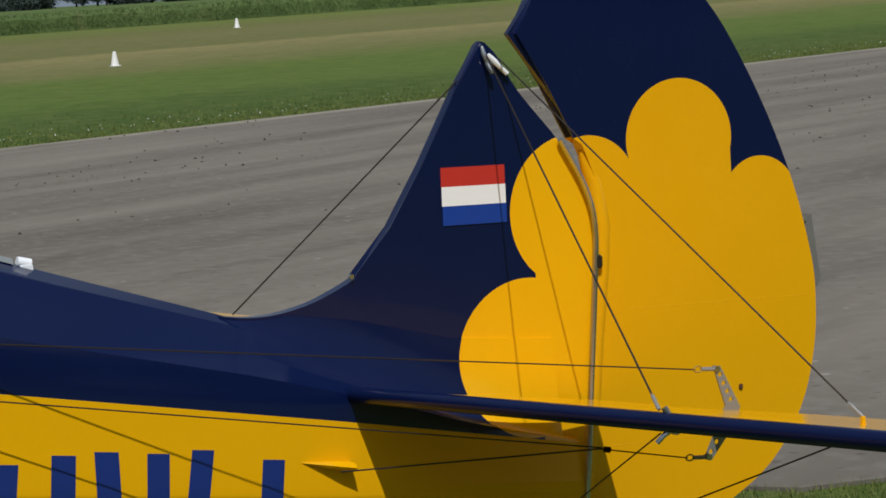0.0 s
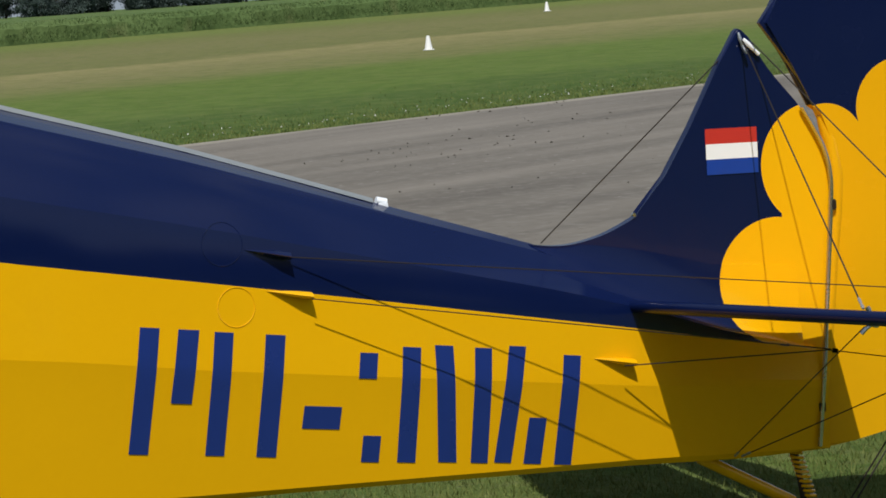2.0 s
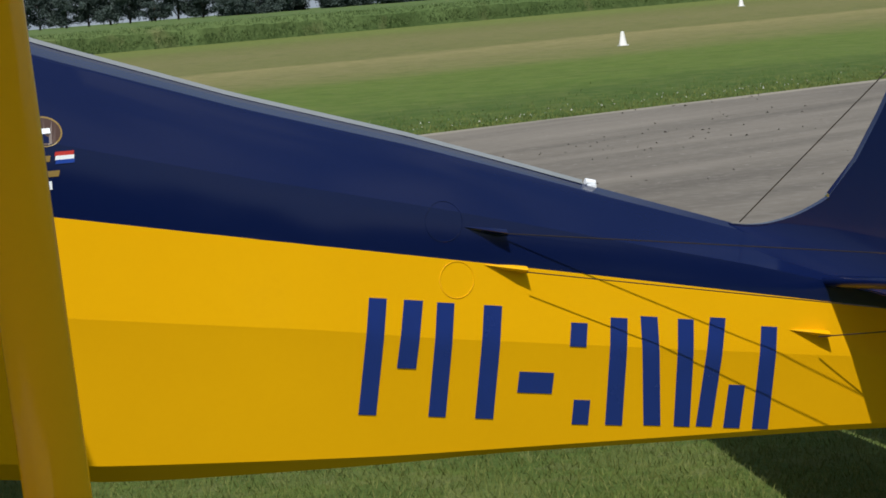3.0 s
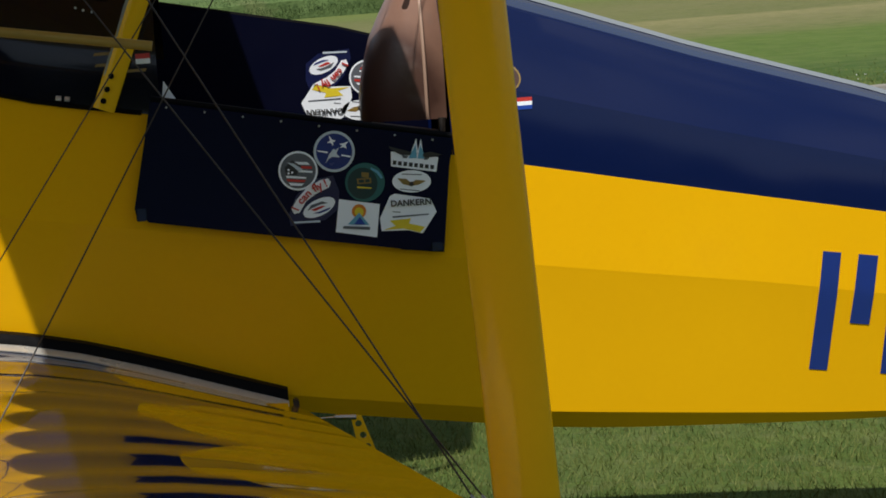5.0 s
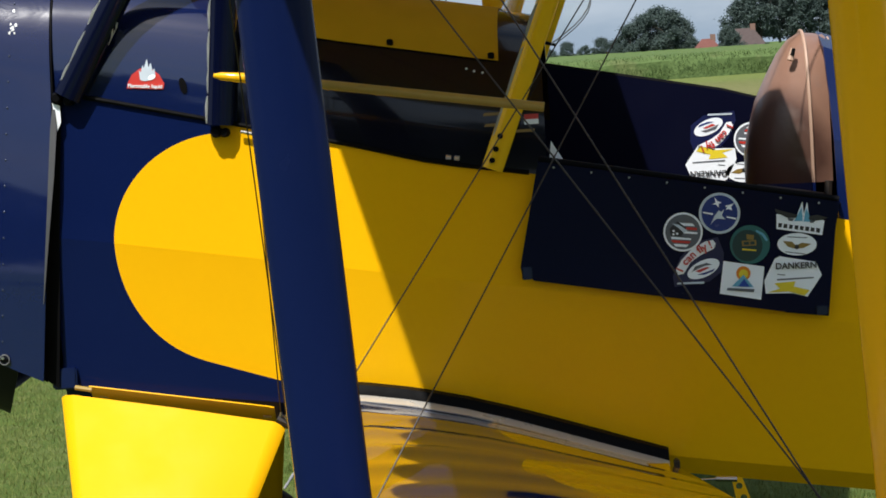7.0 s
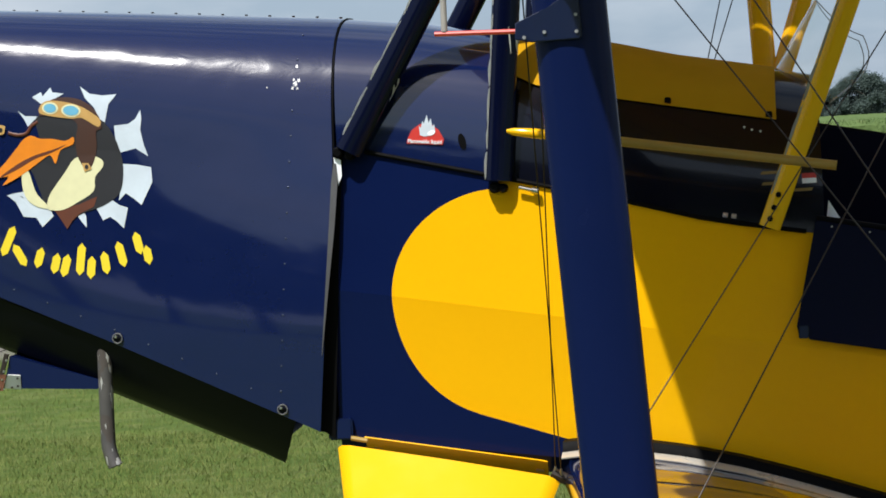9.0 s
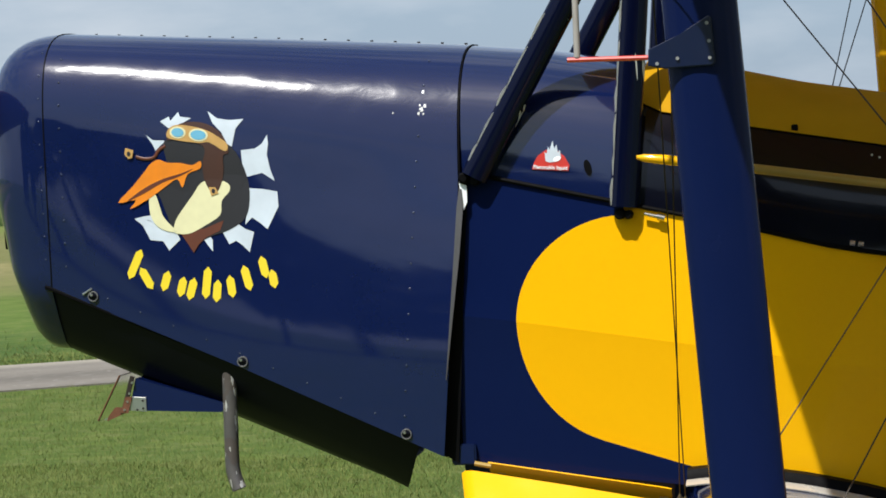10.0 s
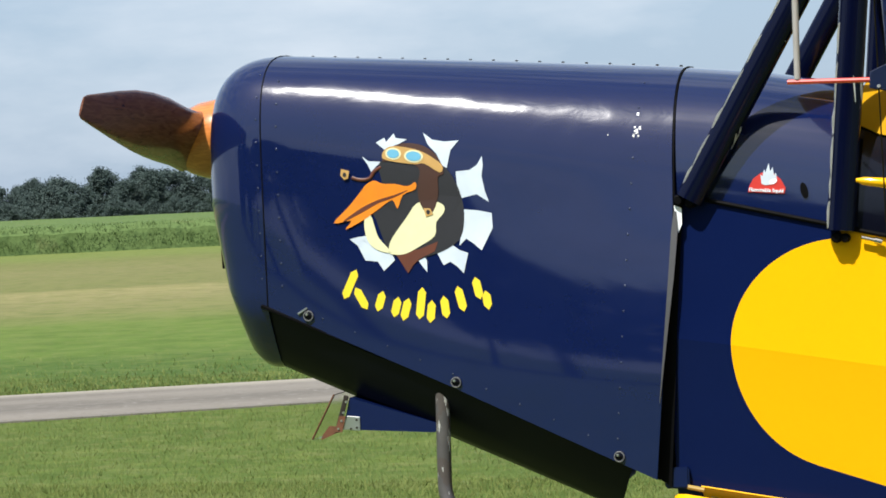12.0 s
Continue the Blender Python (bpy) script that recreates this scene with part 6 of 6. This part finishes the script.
part("small_rod", tube([(-0.985, cowl_y(-0.985, 1.234) - 0.003, 1.228), (-0.960, cowl_y(-0.96, 1.242) - 0.003, 1.242)], 0.003, 6), M["alu"], cowling)
# white patch at the strut foot
bm = slab([(-0.008, 1.462), (0.010, 1.455), (0.010, 1.415), (0.000, 1.395)], -0.381, -0.377)
part("white_patch", bm, M["white"], aeroplane)

# exhaust, scoop
pts = smooth_line([(-0.621, -0.342, 1.027), (-0.623, -0.342, 0.929), (-0.625, -0.342, 0.811), (-0.623, -0.344, 0.766), (-0.609, -0.348, 0.724)], 4)
part("exhaust_pipe", tube(pts, 0.0185, 14, caps=False), M["exhaust"], aeroplane, "burnt exhaust pipe with a bent end", thick=0.003)
bm = loft([[(-0.925, y, 0.995), (-0.945, y, 0.912), (-0.700, y, 0.900), (-0.66, y, 0.915)] for y in (-0.155, -0.15, 0.15, 0.155)], True, True)
scoop = part("air_scoop", bm, M["navy"], aeroplane, "navy air scoop under the cowling", smooth=False)
bm = slab([(-0.948, 0.912), (-0.898, 0.908), (-0.898, 0.945), (-0.932, 0.948)], -0.160, -0.1565, 0.001, 1)
plate = part("plate", bm, M["alu"], scoop, "bright riveted plate")
for x, z in ((-0.906, 0.917), (-0.906, 0.937), (-0.922, 0.914)):
    part("rivet", tube([(x, -0.1605, z), (x, -0.163, z)], 0.003, 8), M["cable"], plate)
bm = slab([(-0.968, 0.905), (-0.955, 0.905), (-0.925, 1.000), (-0.937, 1.003)], -0.162, -0.157, 0.001, 1)
part("edge_strip", bm, M["cable"], scoop)
bm = slab([(-1.006, 0.886), (-0.956, 0.906), (-0.957, 0.921), (-0.982, 0.922), (-1.002, 0.898)], -0.160, -0.154)
part("rusty_lip", bm, M["rust"], scoop)
bm = slab([(-0.966, 0.907), (-0.946, 0.906), (-0.934, 0.948), (-0.952, 0.948)], -0.1645, -0.1622)
patch = part("rust_patch", bm, M["rust"], scoop)
for x, z in ((-0.955, 0.915), (-0.946, 0.936), (-0.940, 0.957), (-0.931, 0.985)):
    part("rivet", tube([(x, -0.161, z), (x, -0.167, z)], 0.003, 8), M["alu"], scoop)
bm = loft([[(-1.030, y, 0.888), (-0.965, y, 1.005)] for y in (-0.16, 0.0, 0.16)])
part("clear_flap", bm, M["glass"], scoop, "clear plastic flap", thick=0.003)
part("flap_edge", tube([(-1.030, -0.161, 0.888), (-0.965, -0.161, 1.005)], 0.002, 6), M["rust"], scoop)
# it sits out at the near side of the belly
scoop.matrix_basis = Matrix.Translation((0.025, -0.154, 0.036)) @ Matrix.Scale(0.976, 4)

# fairing between the hull and the undercarriage leg, tucked in below
top, low = ((0.030, 0.777), (0.077, 0.769), (0.459, 0.704), (0.475, 0.700)), ((0.030, 0.730), (0.074, 0.722), (0.440, 0.660), (0.470, 0.655))
bm = loft([[(x, -0.382, z + 0.002), (u, -0.308, v - 0.007), (u, -0.290, v - 0.007)] for (x, z), (u, v) in zip(top, low)])
part("leg_fairing", bm, M["yellow"], aeroplane, "yellow strip between hull and undercarriage leg", thick=0.003)
for x, z in ((0.058, 0.748), (0.452, 0.676)):
    part("fairing_bolt", tube([(x - 0.010, -0.348, z), (x + 0.010, -0.348, z - 0.002)], 0.004, 8), M["brass"], aeroplane)

# ---- main wheels ----
for side in (-1, 1):
    a0, b0 = Vector((-0.030, side * 0.42, 0.758)), Vector((0.512 if side < 0 else 0.400, side * 0.46, 0.664))
    c0, d0 = Vector((0.300, side * 0.84, 0.17)), Vector((0.085, side * 0.84, 0.18))
    nrm = (b0 - a0).cross(d0 - a0).normalized() * 0.022
    rings = []
    for s in np.linspace(0, 1, 8):
        p, q = a0.lerp(d0, s), b0.lerp(c0, s)
        ring = []
        for f, t in ((0.0, 0.0), (0.02, 0.7), (0.06, 1.0), (0.5, 1.05), (0.94, 0.8), (0.98, 0.5), (1.0, 0.0), (0.98, -0.5), (0.94, -0.8), (0.5, -1.05), (0.06, -1.0), (0.02, -0.7)):
            ring.append(p.lerp(q, f) + nrm * t)
        rings.append(ring)
    leg = part("undercarriage_leg", loft(rings, True, True), M["leg"], aeroplane, "bright yellow faired undercarriage leg", angle=50)
    part("leg_bracket", tube([b0 + Vector((-0.02, 0, 0.02)), b0 + Vector((0.03, 0, -0.005))], 0.014, 8), M["cable"], leg)
    part("leg_bracket", tube([a0 + Vector((0.03, -side * 0.02, 0.02)), a0 + Vector((0.07, -side * 0.02, 0.012))], 0.006, 8), M["brass"], leg)
    w = Vector((0.19, side * 0.90, 0.11))
    ringw = [[(w.x + r * math.cos(a), w.y + dy, w.z + r * math.sin(a)) for a in (2 * math.pi * k / 36 for k in range(36))] for r, dy in ((0.11, -0.05), (0.17, -0.055), (0.203, -0.03), (0.21, 0.0), (0.203, 0.03), (0.17, 0.055), (0.11, 0.05))]
    wheel = part("wheel", loft(ringw, True, True), M["tyre"], aeroplane)
    part("rim", tube([(w.x, w.y - 0.056, w.z), (w.x, w.y + 0.056, w.z)], 0.105, 28), M["alu"], wheel)
    part("axle", tube([(w.x, side * 0.35, 0.20), (w.x, w.y, w.z)], 0.018, 10), M["cable"], aeroplane)
strut("cabane_strut", (0.950, 0.37, 1.25), (1.318, 0.37, 2.33), 0.050, 0.028, M["yellow"], "yellow cabane brace")
# brace seen beyond the cover
strut("cabane_strut", (1.048, 0.370, 1.250), (1.006, 0.370, 2.330), 0.062, 0.028, M["yellow"], "yellow cabane brace")

# slit in the top of the headrest cover
part("cover_slit", tube([(1.775, -0.150, 1.478), (1.766, -0.155, 1.450)], [0.006, 0.009], 8), M["leather_edge"], headrest)
part("cover_slit", tube([(1.776, -0.155, 1.478), (1.771, -0.160, 1.462)], [0.004, 0.005], 8), M["black"], headrest)

# ---- the land ----
built_before = set(bpy.data.objects)
def plain(name, pts, z, material, label, category, kind="structure"):
    bm = bmesh.new()
    f = bm.faces.new([bm.verts.new((x, y, z)) for x, y in pts])
    ob = part(name, bm, material, None, smooth=False)
    return tagged(ob, label, category, kind=kind)


bm = bmesh.new()
bmesh.ops.create_grid(bm, x_segments=8, y_segments=8, size=2500)
ground = tagged(part("ground", bm, M["ground"], None, smooth=False), "mown grass airfield with drier strips", "grass field", kind="structure")


SLOPE = 0.53


def edge(x, u):
    """A place on the line u of the airfield's strips, which all run one way."""
    return (x, SLOPE * x + u)


FAR_SLOPE, FAR_U = 0.449, 16.67
apron = [(-60, FAR_SLOPE * -60 + FAR_U), (60, FAR_SLOPE * 60 + FAR_U), (60, 6), (14.6, 0.4), (9.9, 0.55), (6.6, 0.88), (5.85, 1.02), (5.42, 1.5), (5.25, 4.3), (5.2, 10.0), (2.6, 14.5), (-4.6, 11.75), (-60, -17.7)]
bm = bmesh.new()
top = [bm.verts.new((x, y, 0.012)) for x, y in apron]
low = [bm.verts.new((x, y, -0.05)) for x, y in apron]
bm.faces.new(top)
for k in range(len(apron)):
    bm.faces.new((top[k], low[k], low[(k + 1) % len(apron)], top[(k + 1) % len(apron)]))
tagged(part("road", bm, M["tarmac"], None, smooth=False), "worn grey tarmac taxiway and apron", "taxiway", kind="structure")

rng = np.random.default_rng(4)


def blades(name, places, height, width, material, label, category, lean=0.5):
    """Many thin leaves in one mesh."""
    n = len(places)
    h = height * rng.uniform(0.5, 1.25, n)
    a = rng.uniform(0, 2 * math.pi, n)
    w = width * rng.uniform(0.6, 1.3, n)
    dx, dy = np.cos(a) * w / 2, np.sin(a) * w / 2
    lx, ly = rng.normal(0, lean, n) * h, rng.normal(0, lean, n) * h
    co = np.zeros((n, 3, 3))
    co[:, 0] = np.stack([places[:, 0] - dx, places[:, 1] - dy, places[:, 2]], -1)
    co[:, 1] = np.stack([places[:, 0] + dx, places[:, 1] + dy, places[:, 2]], -1)
    co[:, 2] = np.stack([places[:, 0] + lx, places[:, 1] + ly, places[:, 2] + h], -1)
    me = bpy.data.meshes.new(name)
    me.from_pydata(co.reshape(-1, 3).tolist(), [], np.arange(3 * n).reshape(-1, 3).tolist())
    me.materials.append(material)
    return tagged(new(name, me), label, category, kind="stuff")


def on_apron(x, y):
    """Whether places lie on the tarmac."""
    hit = np.zeros(len(x), bool)
    for (x0, y0), (x1, y1) in zip(apron, apron[1:] + apron[:1]):
        cross = ((y0 > y) != (y1 > y)) & (x < (x1 - x0) * (y - y0) / (y1 - y0 + 1e-12) + x0)
        hit ^= cross
    return hit


def scatter(n, x0, x1, y0, y1, near=1.0):
    x, y = rng.uniform(x0, x1, n), y0 + (y1 - y0) * rng.uniform(0, 1, n) ** near
    keep = ~on_apron(x, y)
    return np.stack([x[keep], y[keep], np.zeros(keep.sum())], -1)


blades("grass", np.concatenate([scatter(400000, -7.5, 8.5, 0.0, 6.5, 1.2), scatter(130000, -12, 3, 6.0, 15.0)]), 0.028, 0.0032, M["blade"], "short lawn grass under and behind the aeroplane", "grass")
xv = rng.uniform(-40, 40, 60000)
uv = FAR_U + 0.05 + rng.exponential(1.3, 60000)
blades("verge_grass", np.stack([xv, FAR_SLOPE * xv + uv, 0 * xv], -1), 0.034, 0.010, M["blade"], "rough grass verge along the taxiway", "grass")
xf = rng.uniform(6, 28, 240)
uf = FAR_U + 0.15 + rng.exponential(0.6, 240)
blades("white_flowers", np.stack([xf, FAR_SLOPE * xf + uf, 0.06 + 0 * xf], -1), 0.016, 0.016, M["petal"], "white clover flowers along the verge", "flowers")

# clods of dried dirt scattered in patches on the tarmac
cx, cu = rng.uniform(2, 30, 34), rng.uniform(4.5, 16.5, 34)
pick = rng.integers(0, 34, 480)
xk, uk = cx[pick] + rng.normal(0, 0.8, 480), cu[pick] + rng.normal(0, 0.5, 480)
keep = on_apron(xk, SLOPE * xk + uk)
xk, uk = xk[keep], uk[keep]
blades("dirt_clods", np.stack([xk, SLOPE * xk + uk, 0.012 + 0 * xk], -1), 0.016, 0.034, M["clod"], "small clods of dried dirt on the tarmac", "dirt")

# crop field
CROP_U = 108.0
bm = bmesh.new()
rows = []
for u, h in ((CROP_U - 0.3, -0.02), (CROP_U - 0.1, 0.80), (CROP_U + 0.5, 1.05), (CROP_U + 3.5, 1.12), (CROP_U + 420, 1.15)):
    rough = 0.0 if u > CROP_U + 100 else 0.16
    rows.append([bm.verts.new((*edge(x, u + rng.uniform(-rough, rough)), h + (rng.uniform(-0.06, 0.06) if 0.5 < h < 1.14 else 0))) for x in np.linspace(-420, 420, 1400)])
for a, b in zip(rows, rows[1:]):
    for k in range(len(a) - 1):
        bm.faces.new((a[k], a[k + 1], b[k + 1], b[k]))
tagged(part("crop_field", bm, M["crop_mass"], None), "tall green crop field beyond the runway", "crop field", kind="stuff")
xc = rng.uniform(-140, 120, 300000)
uc = CROP_U - 0.5 + rng.exponential(4.0, 300000)
blades("crop_edge", np.stack([xc, SLOPE * xc + uc, np.clip((uc - CROP_U + 0.6) * 1.6, 0.0, 1.02) * rng.uniform(0.3, 1.0, 300000) ** 0.5], -1), 0.16, 0.040, M["crop"], "leafy edge of the crop field", "crop", lean=0.45)


# marker cones
def marker(x, y, s):
    thing = tagged(empty("marker_cone", (x, y, 0)), "white plastic airfield marker standing on the grass", "marker", "runway markers")
    rings = [[(x + s * r * math.cos(a), y + s * r * math.sin(a), s * z) for a in (2 * math.pi * k / 16 for k in range(16))] for r, z in ((0.13, 0.03), (0.12, 0.05), (0.055, 0.42), (0.045, 0.45), (0.0, 0.455))]
    part("body", loft(rings, True), M["cone"], thing)
    part("base", box((x - 0.15 * s, y - 0.15 * s, 0), (x + 0.15 * s, y + 0.15 * s, 0.03 * s), 0.008), M["cone"], thing)
    return thing


marker(20.53, 50.3, 0.76)
marker(43.3, 100.7, 0.95)


# trees
def tree_mesh(seed, h, spread, clumps, trunk_h):
    r = np.random.default_rng(seed)
    thing = empty("tree", (0, 0, 0))
    bm = tube([(0, 0, 0), (0.05, 0, trunk_h * 0.6), (0.1, 0.05, trunk_h), (0.05, 0.1, h * 0.75)], [0.26, 0.20, 0.15, 0.04], 8)
    for k in range(6):
        a, z0 = r.uniform(0, 6.28), r.uniform(trunk_h * 0.7, h * 0.55)
        tube([(0.05, 0, z0), (math.cos(a) * spread * 0.4, math.sin(a) * spread * 0.4, z0 + h * 0.14), (math.cos(a) * spread * 0.75, math.sin(a) * spread * 0.75, z0 + h * 0.22)], [0.10, 0.06, 0.02], 5, bm)
    part("trunk", bm, M["bark"], thing)
    cs = []
    for k in range(clumps):
        a, q = r.uniform(0, 6.28), r.uniform(0, 1)
        z = trunk_h + (h - trunk_h) * q
        rad = spread * (0.30 + 0.78 * math.sin(math.pi * min(1, 0.22 + q * 0.78)) ** 0.8) * r.uniform(0.35, 1.0)
        cs.append((math.cos(a) * rad, math.sin(a) * rad, z, r.uniform(0.55, 1.15) * spread * 0.28))
    co, fs = [], []
    for x, y, z, s in cs:
        for _ in range(230):
            d = r.normal(0, 1, 3)
            p = np.array((x, y, z)) + d * np.array((0.62, 0.62, 0.50)) * s
            u, w = r.normal(0, 1, 3), r.normal(0, 1, 3)
            u, w = u / np.linalg.norm(u) * 0.14, w / np.linalg.norm(w) * 0.14
            i = len(co)
            co += [p - u, p + w, p + u, p - w]
            fs.append((i, i + 1, i + 2, i + 3))
    me = bpy.data.meshes.new("crown")
    me.from_pydata([tuple(c) for c in co], [], fs)
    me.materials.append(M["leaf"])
    crown = new("crown", me)
    crown.parent = thing
    return thing


kinds = [tree_mesh(11, 9.0, 3.0, 60, 2.4), tree_mesh(12, 8.0, 3.4, 60, 1.2), tree_mesh(13, 10.5, 2.8, 60, 2.8), tree_mesh(14, 6.5, 3.0, 46, 0.8)]
for t in kinds:
    tagged(t, "leafy green broadleaf tree on the far field edge", "tree", "far trees")
spots = []
# thick wood beyond the crop
for k in range(150):
    spots.append((-178 + k * 1.0 + rng.uniform(-2, 2), 318 + rng.uniform(-10, 18) - k * 0.05, rng.uniform(0.62, 0.86), int(rng.choice((0, 1, 1, 3, 3)))))
for k in range(90):
    spots.append((-178 + k * 1.65 + rng.uniform(-1, 1), 304 + rng.uniform(-3, 4) - k * 0.05, rng.uniform(0.34, 0.52), 3))
# loose row behind the houses
for x, y, s, kd in ((-16, 306, .34, 3), (-13, 304, .30, 3), (-10, 306, .32, 3), (-7, 305, .30, 3), (-4.5, 304, .31, 3), (-2.2, 305, .33, 1), (0, 304, .33, 3), (2.0, 305, .36, 1), (4.0, 304, .42, 3),
                    (5.6, 300, .52, 1), (7.4, 301, .64, 1), (8.8, 303, .68, 0), (10.2, 300, .68, 1), (11.6, 301, .56, 1), (12.8, 299, .36, 3), (16.5, 287, .36, 0), (16.9, 287, .44, 3), (13.4, 286, .16, 3), (19.6, 286, .17, 3), (21.0, 286, .18, 3),
                    (19.4, 306, .70, 0), (21.6, 305, .80, 2), (24.0, 307, .84, 0), (26.2, 305, .78, 2), (28.8, 306, .74, 0), (32, 307, .70, 2), (35, 305, .76, 0), (38, 307, .74, 2), (40.4, 305, .80, 0), (43, 306, .76, 2), (46, 305, .74, 0), (49, 306, .78, 2), (52, 305, .72, 0)):
    spots.append((x, y, s, kd))
for k in range(44):
    spots.append((54 + k * 2.0 + rng.uniform(-1, 1), 296 - k * 0.3 + rng.uniform(-5, 8), rng.uniform(0.62, 0.9), int(rng.integers(0, 4))))
# hedgerow behind the camera, seen only as a reflection in the paint
for k in range(34):
    spots.append((-62 + k * 3.8 + rng.uniform(-1, 1), -66 + rng.uniform(-4, 4), rng.uniform(0.9, 1.35), int(rng.integers(0, 4))))
for k, (x, y, s, kd) in enumerate(spots):
    m = pose(x, y, 0, 0, 0, float(rng.uniform(0, 360))) @ Matrix.Diagonal((s, s, s, 1))
    copy_thing(kinds[kd], m)
for t, (x, y) in zip(kinds, ((-180, 322), (-186, 318), (-183, 330), (-190, 326))):
    t.matrix_basis = pose(x, y, 0) @ Matrix.Diagonal((0.8, 0.8, 0.8, 1))


# far farmhouses
def house(x, y, w, d, eave, ridge, roof, label):
    thing = tagged(empty("farmhouse", (x, y, 0)), label, "house", "far houses")
    part("wall", box((x - w / 2, y - d / 2, 0), (x + w / 2, y + d / 2, eave)), M["brick_wall"], thing, smooth=False)
    bm = bmesh.new()
    o = 0.3
    a = [bm.verts.new(p) for p in ((x - w / 2 - o, y - d / 2 - o, eave - 0.1), (x + w / 2 + o, y - d / 2 - o, eave - 0.1), (x + w / 2 + o, y + d / 2 + o, eave - 0.1), (x - w / 2 - o, y + d / 2 + o, eave - 0.1), (x - w * 0.22, y, ridge), (x + w * 0.22, y, ridge))]
    for q in ((0, 1, 5, 4), (2, 3, 4, 5), (1, 2, 5), (3, 0, 4), (3, 2, 1, 0)):
        bm.faces.new([a[i] for i in q])
    r = part("roof", bm, roof, thing, smooth=False)
    part("chimney", box((x + w * 0.15, y - 0.3, ridge - 0.4), (x + w * 0.15 + 0.6, y + 0.3, ridge + 0.5)), M["brick_wall"], r, smooth=False)
    for k in (-0.25, 0.2):
        wd = part("window", box((x + k * w - 0.35, y - d / 2 - 0.05, 0.45), (x + k * w + 0.35, y - d / 2 + 0.02, 1.0)), M["bark"], thing, smooth=False)
        part("pane", box((x + k * w - 0.30, y - d / 2 - 0.07, 0.50), (x + k * w + 0.30, y - d / 2 - 0.05, 0.95)), M["pane"], wd, smooth=False)
    return thing


house(14.4, 292, 2.7, 3.2, 1.0, 2.15, M["roof_red"], "small far farmhouse with a red tiled roof")
house(18.9, 293, 4.6, 5, 0.9, 3.1, M["roof_brown"], "far farmhouse with a steep brown roof")

shed = tagged(empty("field_shed", (48.0, 268, 0)), "small low white shed at the far field edge", "shed")
part("wall", box((47.05, 267.2, 0), (48.95, 268.8, 0.85), 0.03), M["cone"], shed, smooth=False)
part("roof", box((46.95, 267.1, 0.852), (49.05, 268.9, 0.93), 0.02), M["roof_brown"], shed, smooth=False)

# the land lies a little below the aeroplane's datum, and reaches out from the standpoint in proportion
DROP = 0.10
spread = Matrix.Translation((1.30, -6.35, -DROP)) @ Matrix.Scale(1 + DROP / 1.5, 4) @ Matrix.Translation((-1.30, 6.35, 0))
for ob in [o for o in bpy.data.objects if o not in built_before and not o.parent]:
    ob.matrix_basis = spread @ ob.matrix_basis
